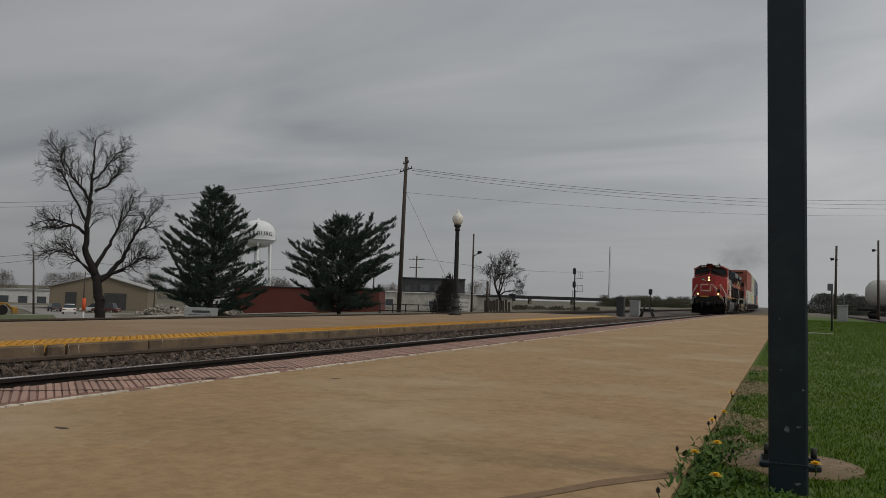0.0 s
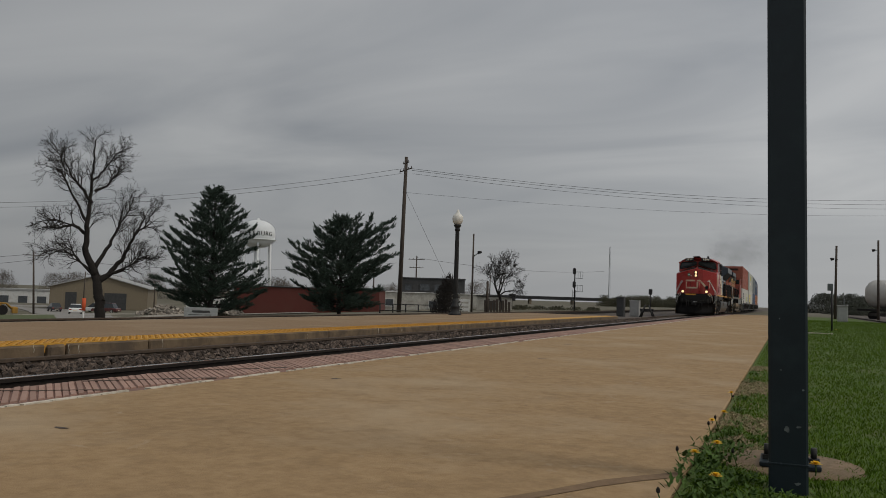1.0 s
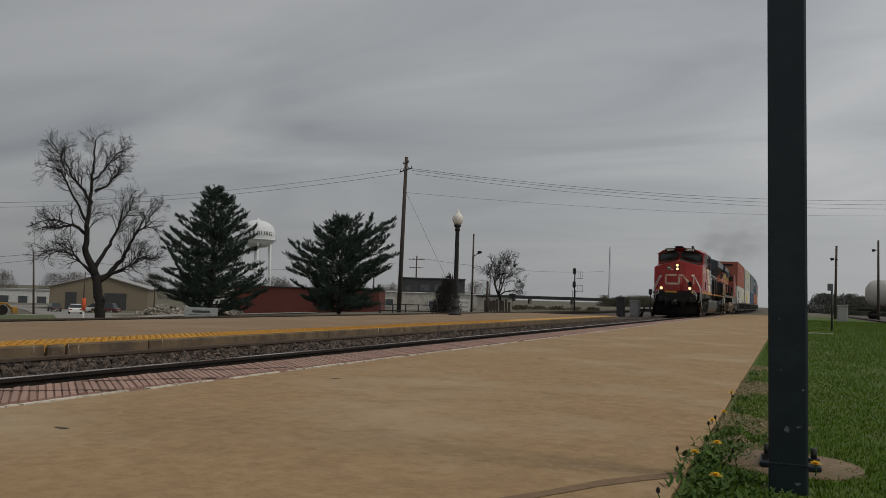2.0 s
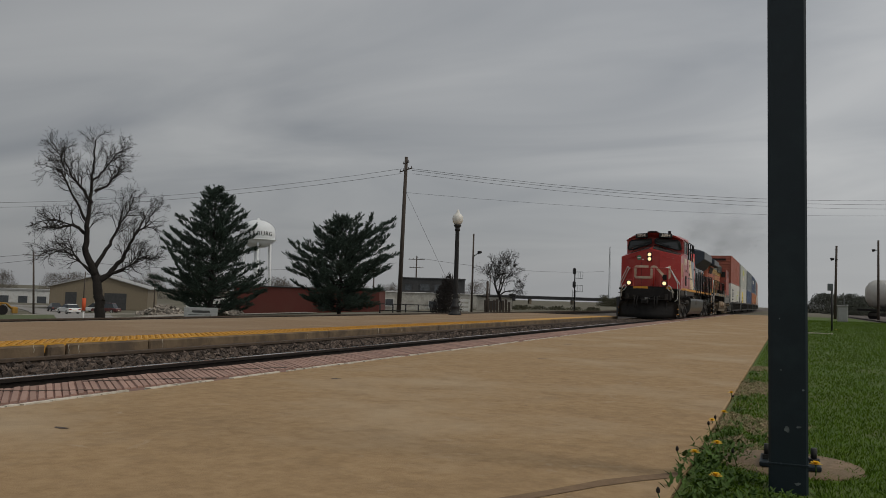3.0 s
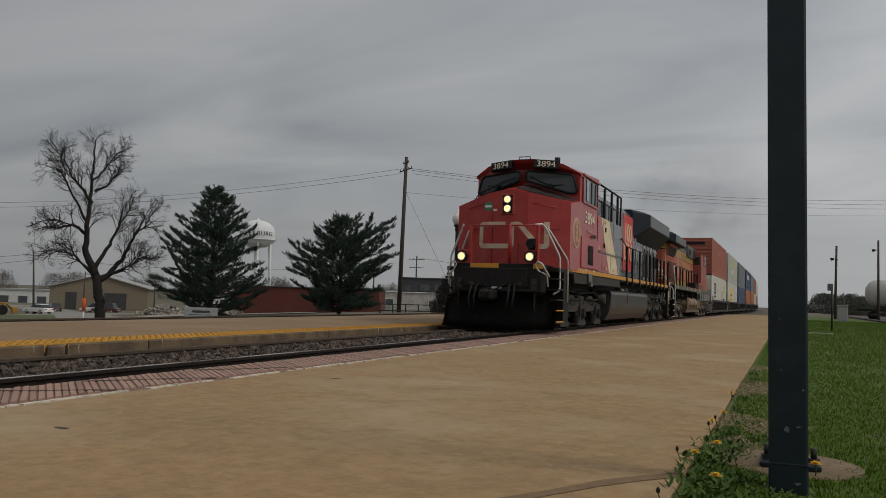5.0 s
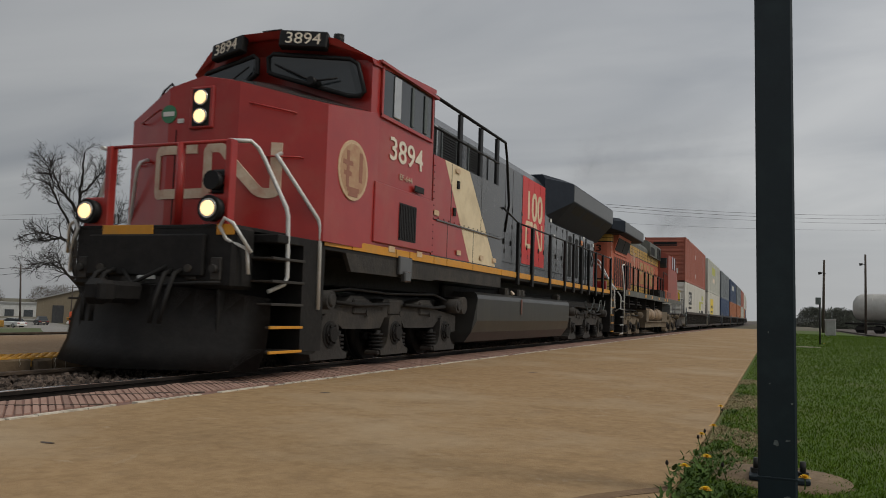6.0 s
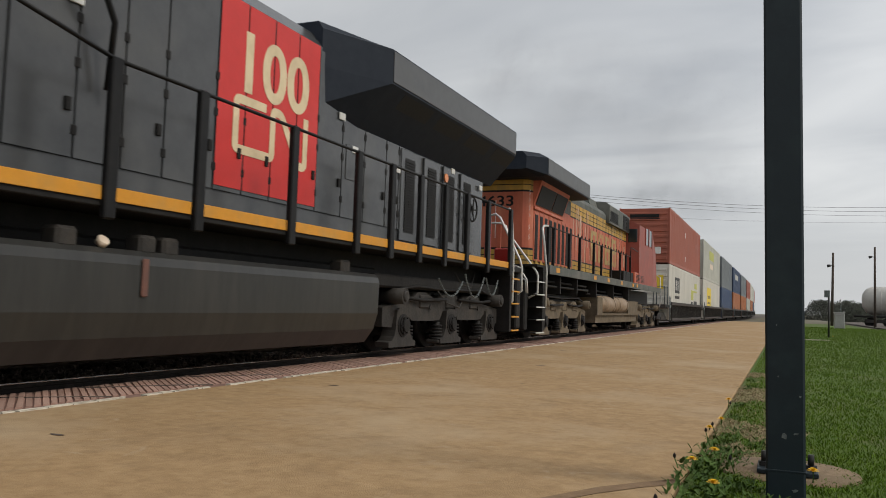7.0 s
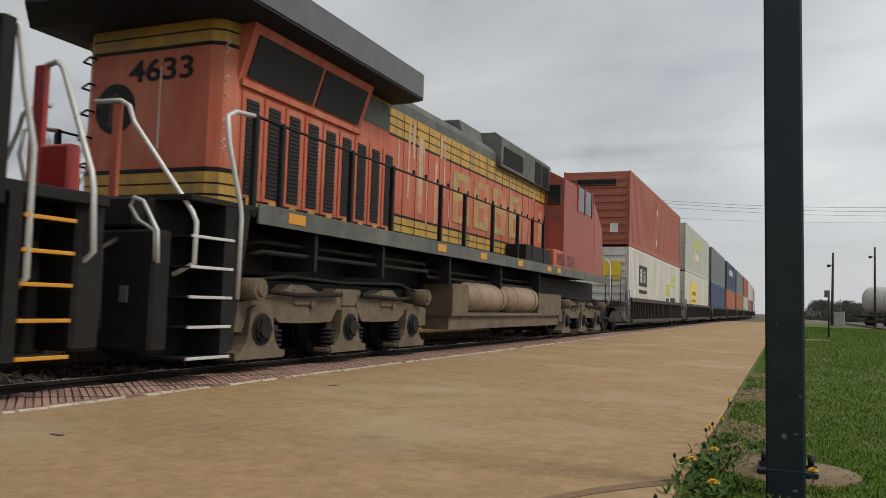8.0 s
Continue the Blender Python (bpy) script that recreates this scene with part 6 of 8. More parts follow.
        cb = container(t, 0.31, low, "lower_container", [(0.2, 1.0, 1.6, 2.3, yellow)] if k == 0 else [])
        if k == 0:
            side_bars(ct, [(12.6, 14.6, 1.75, 2.0, surface("faded_mark", (0.30, 0.07, 0.035), (0.25, 0.06, 0.03), 0.6, 6)), (7.0, 7.2, 1.9, 2.2, M["white_paint"]), (7.0, 7.2, 0.5, 0.8, M["white_paint"])])
            side_bars(cb, [(2.4, 4.4, 1.45, 2.3, dark), (2.65, 3.1, 1.6, 2.15, M["white_paint"]), (3.35, 4.1, 1.6, 2.15, M["white_paint"]), (2.4, 4.4, 1.15, 1.3, M["truck"]),
                           (10.6, 14.2, 1.7, 1.82, green), (10.6, 12.0, 1.2, 1.7, green), (12.6, 14.2, 1.95, 2.3, green), (10.6, 11.6, 0.95, 1.1, dark), (12.2, 14.2, 0.9, 1.15, dark)])
        if k == 1:
            side_bars(ct, [(5.0, 9.2, 1.7, 2.4, green), (5.8, 8.4, 1.0, 1.4, M["sticker"])])
            side_bars(cb, [(3.2, 6.8, 0.95, 2.35, yellow), (3.8, 6.2, 1.5, 1.75, dark), (3.8, 6.2, 1.1, 1.25, dark)])
        if k == 3:
            side_bars(ct, [(4.0, 10.0, 1.6, 2.2, PAINTS["pale"])])
        TRAIN.append((t, 18.84 * k))


M["well"] = surface("dark_well_steel", (0.035, 0.03, 0.028), (0.055, 0.045, 0.04), 0.8, 5, bump=0.2)
build_cn()
build_bn()
build_well_cars()
# ---- beside the camera: post, footing, lawn, weeds ----
def mesh_of(name, verts, faces, material, parent=None, kind="", smooth=False):
    me = bpy.data.meshes.new(name)
    me.from_pydata([tuple(v) for v in verts], [], faces)
    me.materials.append(material)
    if smooth:
        for f in me.polygons:
            f.use_smooth = True
    ob = new(name, me)
    if parent:
        ob.parent = parent
    if kind:
        ob["kind"] = kind
    return ob


def build_post():
    t = thing("canopy_post", "dark green painted square steel post with chipped paint", "post", at=(0.012, 4.20, -0.12))
    t.matrix_basis = pose(0.012, 4.20, -0.12, 0, -0.56, 0)
    bm = B()
    rbox(bm, -0.0855, 0.0855, -0.0855, 0.0855, 0, 4.6, 0.010)
    part("shaft", bm, M["post_paint"], t)
    bm = B()
    rbox(bm, -0.088, 0.088, -0.088, 0.088, 0.18, 0.19, 0.002)
    part("weld_seam", bm, M["post_paint"], t)
    rnd = random.Random(5)
    for x, z, w, h in ((-0.005, 0.345, 0.022, 0.018), (0.045, 0.36, 0.024, 0.008), (0.04, 0.10, 0.03, 0.010), (-0.03, 0.187, 0.07, 0.003), (0.065, 0.53, 0.012, 0.006), (-0.03, 0.62, 0.008, 0.005), (-0.035, 0.86, 0.006, 0.005)):
        bm = B()
        v = []
        for k in range(9):
            a = k * 2 * math.pi / 9
            r = rnd.uniform(0.5, 1.0)
            v.append(bm.verts.new((x + w * r * math.cos(a) * 0.6, -0.0872, z + h * r * math.sin(a))))
        bm.faces.new(v)
        part("paint_chip", bm, M["bare_steel"], t)
    return t


def build_footing():
    t = thing("post_footing", "round concrete footing with a bolted steel base plate", "footing", at=(0.02, 4.86, -0.10))
    bm = B()
    lathe(bm, [(0.375, 0), (0.375, 0.03), (0.36, 0.045), (0.0001, 0.048)], 36)
    part("footing", bm, M["concrete_tan"], t)
    bm = B()
    rbox(bm, -0.15, 0.15, -0.22, 0.06, 0.05, 0.075, 0.005)
    part("base_plate", bm, M["post_paint"], t)
    for x in (-0.115, 0.115):
        bm = B()
        cyl(bm, (x, -0.12, 0.07), (x, -0.12, 0.10), 0.028, n=6)
        cyl(bm, (x, -0.12, 0.10), (x, -0.12, 0.155), 0.016, n=10)
        part("anchor_bolt", bm, M["black_iron"], t)
    bm = B()
    rbox(bm, -0.06, 0.06, -0.14, -0.02, 0.07, 0.20, 0.01)
    part("stub", bm, M["post_paint"], t)


def blades(n, seed, region, height, width, lean=0.6):
    """Thin curved blades, two triangles and a tip each, spread by region(rng) -> x, y, scale."""
    r = np.random.RandomState(seed)
    x, y, sc = region(r, n)
    n = len(x)
    h = height * sc * r.uniform(0.5, 1.25, n)
    w = width * sc * r.uniform(0.7, 1.3, n)
    a = r.uniform(0, 2 * np.pi, n)
    b = r.uniform(0, 2 * np.pi, n)
    l = h * r.uniform(0.1, lean, n)
    z0 = np.full(n, -0.075)
    p = np.zeros((n, 5, 3))
    cx, sx = np.cos(a) * w / 2, np.sin(a) * w / 2
    p[:, 0] = np.stack([x - cx, y - sx, z0], 1)
    p[:, 1] = np.stack([x + cx, y + sx, z0], 1)
    mx, my = x + np.cos(b) * l * 0.35, y + np.sin(b) * l * 0.35
    p[:, 2] = np.stack([mx + cx * 0.8, my + sx * 0.8, z0 + h * 0.6], 1)
    p[:, 3] = np.stack([mx - cx * 0.8, my - sx * 0.8, z0 + h * 0.6], 1)
    p[:, 4] = np.stack([x + np.cos(b) * l, y + np.sin(b) * l, z0 + h], 1)
    faces = []
    for k in range(n):
        q = 5 * k
        faces += [(q, q + 1, q + 2, q + 3), (q + 3, q + 2, q + 4)]
    return p.reshape(-1, 3), faces


def bare_edge(x, y):
    """Where the lawn's margin has worn down to straw."""
    w = 0.50 + 0.16 * np.sin(y * 4.3) + 0.08 * np.sin(y * 11.0)
    y = y + 0.20 * np.sin(x * 8.0 + 1.0) + 0.12 * np.sin(x * 23.0 + y * 2.0) + 0.08 * np.sin(x * 51.0)
    band = ((y > 4.95) & (y < 5.45)) | ((y > 5.85) & (y < 6.7)) | ((y > 8.2) & (y < 9.9)) | ((y > 11.5) & (y < 12.4))
    return band & (x < -0.5 + w)


def lawn_spread(r, n):
    y = 2.6 + 62 * r.uniform(0, 1, n) ** 2.7
    x = -0.42 + r.uniform(0, 1, n) * (1.6 + 0.32 * y)
    thin = (np.sin(x * 5 + y * 2.3) + np.sin(y * 3.1 - x * 2.2) + np.sin(x * 1.3 - y * 0.7)) < -0.8
    pad = (x - 0.02) ** 2 + (y - 4.86) ** 2 < (0.30 + 0.05 * np.sin(9 * np.arctan2(y - 4.86, x - 0.02)) + 0.04 * r.uniform(-1, 1, n)) ** 2
    keep = ~pad & ~(bare_edge(x, y) & (r.uniform(0, 1, n) < 0.88)) & ~(thin & (r.uniform(0, 1, n) < 0.35))
    keep &= ~((x > -0.10) & (x < 0.12) & (y > 4.08) & (y < 4.32))
    x, y = x[keep], y[keep]
    return x, y, 1 + 0.03 * y


def straw_spread(r, n):
    y = 4.8 + 7.8 * r.uniform(0, 1, n) ** 1.3
    x = -0.47 + 0.62 * r.uniform(0, 1, n)
    k = bare_edge(x, y) | (r.uniform(0, 1, n) < 0.10)
    return x[k], y[k], np.full(k.sum(), 1.0)


def build_lawn():
    v, f = blades(310000, 3, lawn_spread, 0.024, 0.0058, 1.5)
    ob = mesh_of("lawn_grass", v, f, M["blade"])
    tagged(ob, "short spring-green lawn grass beside the platform", "grass", kind="stuff")
    v, f = blades(26000, 9, straw_spread, 0.020, 0.008, 3.4)
    ob = mesh_of("dry_thatch", v, f, M["straw"])
    tagged(ob, "matted dry straw along the platform edge", "dry grass", kind="stuff")


def leaf_points(L, W, bend, seed):
    r = random.Random(seed)
    pts, n = [], 7
    for k in range(n):
        s = k / (n - 1)
        w = W * math.sin(math.pi * min(1, 0.12 + 0.9 * s)) * (0.75 + 0.5 * (k % 2))
        z = L * (0.75 * s - bend * s * s)
        pts.append(((-w, s * L * 0.85, z), (w, s * L * 0.85, z), (0, s * L * 0.85, z - w * 0.35)))
    return pts


def build_weeds():
    """Leafy weeds and dandelions along the platform edge."""
    r = random.Random(21)
    spots = [(-0.45, 3.55, 1.0), (-0.30, 3.42, 1.0), (-0.12, 3.46, 0.9), (-0.48, 3.85, 1.1), (-0.34, 3.75, 1.0), (-0.2, 3.9, 0.8), (-0.50, 4.2, 1.2), (-0.38, 4.12, 1.0), (-0.26, 4.25, 0.8), (-0.52, 4.55, 1.15), (-0.42, 4.5, 1.0),
             (-0.50, 4.95, 1.1), (-0.38, 4.85, 0.9), (-0.46, 5.3, 0.9), (-0.34, 5.2, 0.8), (-0.44, 5.7, 0.8), (-0.25, 5.6, 0.7), (-0.40, 6.3, 0.6), (-0.45, 7.0, 0.6), (-0.44, 7.9, 0.7), (-0.45, 9.8, 0.7), (-0.46, 11.0, 0.7),
             (0.28, 3.55, 0.8), (0.45, 3.75, 0.8), (0.2, 3.85, 0.7), (0.5, 4.2, 0.6), (0.72, 5.9, 0.7), (0.4, 4.35, 0.6), (1.0, 6.5, 0.6), (-0.05, 3.3, 0.9), (0.12, 3.4, 0.8)]
    verts, faces = [], []
    for x, y, s in spots:
        x += 0.07 if y < 3.95 else 0.0
        for k in range(r.randint(60, 85)):
            L = s * r.uniform(0.022, 0.062)
            pts = leaf_points(L, L * r.uniform(0.13, 0.22), r.uniform(0.1, 0.75), r.randint(0, 999))
            m = Matrix.Translation((max(-0.50, x + 0.07 + r.gauss(0.02, 0.06 * s)), y + r.gauss(0, 0.10 * s), -0.075 + r.random() * 0.06 * s)) @ Matrix.Rotation(r.uniform(0, 6.28), 4, "Z") @ Matrix.Rotation(r.uniform(-0.4, 0.5), 4, "X")
            q = len(verts)
            for a, b, c in pts:
                verts += [m @ Vector(a), m @ Vector(c), m @ Vector(b)]
            for i in range(len(pts) - 1):
                o = q + 3 * i
                faces += [(o, o + 1, o + 4, o + 3), (o + 1, o + 2, o + 5, o + 4)]
    ob = mesh_of("weeds", verts, faces, M["weed"])
    tagged(ob, "leafy green weeds spilling over the platform edge", "weeds", kind="stuff")
    for x, y, h in ((-0.36, 4.82, 0.10), (-0.46, 4.62, 0.07), (-0.30, 3.95, 0.09), (-0.46, 7.75, 0.09), (-0.44, 6.55, 0.06), (-0.49, 6.1, 0.05), (0.135, 4.55, 0.085), (1.71, 33.9, 0.1), (2.2, 12.0, 0.07)):
        d = thing("dandelion", "yellow dandelion flower on a short stem", "flower", group="dandelions", at=(x, y, -0.08))
        bm = B()
        tube(bm, [(0, 0, 0), (0.006, 0.004, h * 0.6), (0.004, 0, h)], 0.0035, n=5)
        part("stem", bm, M["weed"], d)
        bm = B()
        rr = random.Random(int(1000 * abs(x * y)))
        for ring, rad, up_ in ((0, 0.031, 0.002), (1, 0.024, 0.010), (2, 0.014, 0.015)):
            for k in range(14):
                a = 2 * math.pi * (k + 0.5 * ring) / 14 + rr.uniform(-0.1, 0.1)
                c, s_ = math.cos(a), math.sin(a)
                p0 = (0.004 - s_ * 0.003, c * 0.003, h)
                p1 = (0.004 + s_ * 0.003, -c * 0.003, h)
                p2 = (0.004 + c * rad + s_ * 0.003, s_ * rad - c * 0.003, h + up_)
                p3 = (0.004 + c * rad - s_ * 0.003, s_ * rad + c * 0.003, h + up_)
                bm.faces.new([bm.verts.new(p) for p in (p0, p1, p2, p3)])
        part("flower", bm, M["petal"], d)
    for x, y, h in ((-0.58, 4.55, 0.08), (-0.5, 5.5, 0.1), (-0.49, 5.9, 0.09), (-0.47, 7.55, 0.07), (-0.3, 4.6, 0.09), (-0.53, 3.5, 0.08)):
        d = thing("seed_bud", "closed dark dandelion bud on a stem", "flower bud", group="dandelion buds", at=(x + 0.04, y, -0.08))
        bm = B()
        tube(bm, [(0.03, 0, 0), (0.01, 0.0, h * 0.7), (0, 0, h)], 0.003, n=5)
        part("stem", bm, M["weed"], d)
        bm = B()
        lathe(bm, [(0.002, 0), (0.009, 0.006), (0.008, 0.018), (0.002, 0.028)], 8, at=(0, 0, h))
        part("bud", bm, M["bark"], d)


build_post()
build_footing()
build_lawn()
build_weeds()
# ---- trees ----
def ring_tube(verts, faces, a, b, ra, rb, n=5):
    d = (b - a)
    if d.length < 1e-6:
        return
    d.normalize()
    s = d.orthogonal().normalized()
    t = d.cross(s)
    q = len(verts)
    for c, r in ((a, ra), (b, rb)):
        for i in range(n):
            th = 2 * math.pi * i / n
            verts.append(c + r * (math.cos(th) * s + math.sin(th) * t))
    for i in range(n):
        j = (i + 1) % n
        faces.append((q + i, q + j, q + n + j, q + n + i))


def grow(verts, faces, rnd, p, d, length, r, depth, spread, lift, thick):
    """A wandering limb that forks, down to fine twigs."""
    steps = 4 if depth > 1 else 3
    for k in range(steps):
        d = (d + Vector((rnd.gauss(0, 0.16), rnd.gauss(0, 0.16), rnd.gauss(0, 0.13) + lift))).normalized()
        e = p + d * length / steps
        r2 = r * 0.90
        ring_tube(verts, faces, p, e, r, r2, 6 if r > 0.04 else 3)
        if depth > 0 and k > 0:
            for _ in range(rnd.choice((1, 1, 2)) if depth > 1 else 2):
                ax = Vector((rnd.gauss(0, 1), rnd.gauss(0, 1), rnd.gauss(0, 0.5))).cross(d)
                if ax.length > 0.01:
                    nd = d.copy()
                    nd.rotate(Matrix.Rotation(rnd.uniform(0.45, 1.05) * spread, 3, ax.normalized()))
                    grow(verts, faces, rnd, e, nd, length * rnd.uniform(0.5, 0.74), max(thick, r2 * rnd.uniform(0.42, 0.62)), depth - 1, spread, lift * 0.8, thick)
        p, r = e, r2


def build_bare_tree(name, label, at, height, trunk_r, depth, seed, leaders, twig=0.012, wide=1.0):
    t = thing(name, label, "tree", at=at)
    rnd = random.Random(seed)
    verts, faces = [], []
    p = Vector((0, 0, -0.2))
    r = trunk_r * 1.35
    top = height * 0.30
    for k in range(6):
        e = Vector((0.10 * math.sin(k * 0.9) - 0.04 * k, 0.05 * k, -0.2 + (top + 0.2) * (k + 1) / 6))
        r2 = trunk_r * (1.15 - 0.06 * k)
        ring_tube(verts, faces, p, e, r, r2, 10)
        p, r = e, r2
    mesh_of("trunk", verts, faces, M["bark"], t, smooth=True)
    verts, faces = [], []
    for dx, dz, ln, rr, z in leaders:
        st = Vector((p.x * z, p.y * z, -0.2 + (top + 0.2) * z))
        grow(verts, faces, rnd, st, Vector((dx, rnd.uniform(-0.35, 0.35), dz)).normalized(), height * ln, trunk_r * rr, depth, wide, 0.045, twig)
    mesh_of("crown", verts, faces, M["bark"], t)
    return t


def build_forked_tree(at):
    """Leaning trunk that forks into wandering limbs, each clad in forking twigs."""
    t = thing("bare_tree", "tall bare deciduous tree with a forked dark trunk", "tree", at=at, turn=46)
    t.scale = (0.90, 0.90, 1.04)
    rnd = random.Random(29)
    verts, faces = [], []

    def limb(points, r0, r1, side_len, side_depth, start=0.3):
        pts = [Vector((x, rnd.uniform(-0.5, 0.5) * (0.15 + 0.12 * z if k else 0.0), z)) for k, (x, z) in enumerate(points)]
        n, total = 5, (len(pts) - 1) * 5
        p, i = pts[0], 0
        for a, b in zip(pts, pts[1:]):
            for q in range(n):
                e = a.lerp(b, (q + 1) / n) + Vector((rnd.gauss(0, 0.035), rnd.gauss(0, 0.035), rnd.gauss(0, 0.02)))
                f0, f1 = i / total, (i + 1) / total
                ring_tube(verts, faces, p, e + (e - p) * 0.18, r0 + (r1 - r0) * f0 ** 0.8, r0 + (r1 - r0) * f1 ** 0.8, 10)
                if f1 > start and side_len:
                    d = (e - p).normalized()
                    for _ in range(2):
                        nd = d.copy()
                        ax = Vector((rnd.gauss(0, 0.5), rnd.gauss(0, 1), rnd.gauss(0, 0.4)))
                        nd.rotate(Matrix.Rotation(rnd.uniform(0.5, 1.1), 3, ax.normalized()))
                        grow(verts, faces, rnd, e, nd, side_len * rnd.uniform(0.6, 1.15) * (1.15 - 0.4 * f1), max(0.016, 0.042 * (1.3 - f1)), side_depth, 0.95, 0.05, 0.0085)
                p = e
                i += 1

    limb([(0.05, -0.3), (-0.2, 1.7), (-0.55, 3.2)], 0.40, 0.29, 0, 0)
    mesh_of("trunk", verts, faces, M["bark"], t, smooth=True)
    verts, faces = [], []
    limb([(-0.55, 3.1), (-1.2, 4.4), (-1.25, 6.1), (-1.15, 8.0), (-1.05, 9.8), (-1.0, 11.6)], 0.29, 0.04, 1.35, 2, 0.35)
    limb([(-0.4, 2.5), (0.45, 3.1), (1.4, 4.2), (2.1, 5.7), (2.8, 7.0)], 0.25, 0.04, 1.4, 2, 0.4)
    limb([(-0.6, 3.3), (0.35, 5.0), (0.9, 6.2), (1.2, 7.5)], 0.17, 0.03, 1.3, 2, 0.4)
    limb([(-1.25, 5.6), (-2.2, 6.2), (-3.1, 5.9), (-4.1, 5.9)], 0.13, 0.025, 1.0, 2, 0.3)
    limb([(-1.0, 7.6), (-1.8, 8.6), (-2.6, 9.4), (-3.0, 10.3)], 0.14, 0.025, 1.25, 2, 0.3)
    limb([(-0.85, 8.4), (-0.1, 8.8), (0.6, 9.6), (0.9, 10.2)], 0.10, 0.02, 0.9, 2, 0.3)
    limb([(-0.6, 3.0), (-1.6, 3.8), (-2.2, 4.5), (-2.9, 4.9)], 0.10, 0.02, 1.0, 2, 0.3)
    limb([(0.3, 3.0), (1.3, 3.3), (2.0, 3.9), (2.6, 4.4)], 0.10, 0.02, 1.0, 2, 0.3)
    limb([(-1.2, 6.3), (-2.3, 8.0), (-3.1, 9.4), (-4.1, 9.8)], 0.11, 0.02, 1.15, 2, 0.35)
    limb([(-2.9, 9.2), (-3.3, 10.4), (-3.8, 11.2)], 0.05, 0.015, 0.9, 2, 0.2)
    limb([(-1.1, 9.0), (-0.3, 9.8), (0.4, 10.8), (0.9, 11.1)], 0.08, 0.018, 1.0, 2, 0.3)
    limb([(2.1, 5.7), (2.9, 6.5), (3.5, 7.5)], 0.07, 0.018, 1.0, 2, 0.25)
    limb([(0.9, 6.2), (1.6, 7.3), (1.9, 8.4)], 0.07, 0.018, 1.0, 2, 0.25)
    limb([(-2.0, 6.0), (-3.4, 6.4), (-4.6, 6.2)], 0.06, 0.015, 0.8, 2, 0.25)
    limb([(-0.6, 3.0), (-2.0, 4.2), (-3.3, 4.5), (-4.1, 4.3)], 0.08, 0.016, 1.0, 2, 0.3)
    limb([(0.4, 3.0), (1.9, 3.7), (2.8, 4.3), (3.3, 4.1)], 0.08, 0.016, 1.0, 2, 0.3)
    mesh_of("crown", verts, faces, M["bark"], t, smooth=True)


def build_pine(at, height, near_side, far_side, seed, label, limbs=230):
    """Trunk, rising limbs of uneven reach and upright tufts of needles; each side has its own outline of (height, reach) pairs."""
    t = thing("pine_tree", label, "tree", at=at)
    rnd = random.Random(seed)
    verts, faces = [], []
    ring_tube(verts, faces, Vector((0, 0, -0.3)), Vector((0.05, 0, height * 0.5)), 0.021 * height, 0.013 * height, 9)
    ring_tube(verts, faces, Vector((0.05, 0, height * 0.5)), Vector((0, 0.02, height * 0.97)), 0.0126 * height, 0.01, 7)
    nv, nf = [], []
    face = radians(23)
    for k in range(limbs):
        s = 0.05 + 0.93 * (k + rnd.random()) / limbs
        a = k * 2.399963 + rnd.uniform(-0.35, 0.35)
        side = max(0.0, min(1.0, 0.5 + 0.85 * math.cos(a - face)))
        reach = table(s, near_side) * (1 - side) + table(s, far_side) * side
        L = max(0.22, reach * (rnd.uniform(0.5, 0.95) if rnd.random() < 0.6 else rnd.uniform(0.95, 1.15)))
        rise = 0.08 + 0.42 * s ** 1.5 + rnd.uniform(-0.12, 0.14)
        # the limb leaves the trunk lower than its tip
        p = Vector((0, 0, max(0.25, s * height - rise * L * 0.8)))
        steps = max(3, int(L / 0.30))
        d = Vector((math.cos(a), math.sin(a), rise)).normalized()
        for q in range(steps):
            d = (d + Vector((rnd.gauss(0, 0.08), rnd.gauss(0, 0.08), 0.025 + rnd.gauss(0, 0.05)))).normalized()
            e = p + d * (L / steps)
            f = (q + 1) / steps
            ring_tube(verts, faces, p, e, 0.04 * (1.12 - f) * (1.2 - s), 0.04 * (1.05 - f) * (1.2 - s), 4)
            if f > 0.25:
                cross = d.cross(Vector((0, 0, 1))).normalized()
                for tuft in range(5 if f < 0.75 else 9):
                    out = rnd.uniform(-1.0, 1.0)
                    shoot = (d * 0.7 + cross * out * 0.9 + Vector((0, 0, rnd.uniform(0.0, 0.75)))).normalized()
                    c0 = p + (e - p) * rnd.random() + cross * out * 0.26 * (1.15 - 0.6 * f) + Vector((0, 0, rnd.uniform(-0.10, 0.10)))
                    span = rnd.uniform(0.15, 0.40)
                    for _ in range(20):
                        c = c0 + shoot * (span * rnd.random())
                        v = (shoot + Vector((rnd.gauss(0, 0.5), rnd.gauss(0, 0.5), rnd.gauss(0.15, 0.5)))).normalized()
                        ln = rnd.uniform(0.10, 0.19)
                        w = v.orthogonal().normalized() * 0.015
                        b = len(nv)
                        nv += [c - w, c + w, c + v * ln]
                        nf.append((b, b + 1, b + 2))
            p = e
    mesh_of("trunk", verts, faces, M["bark"], t)
    mesh_of("crown", nv, nf, M["needles"], t)
    return t


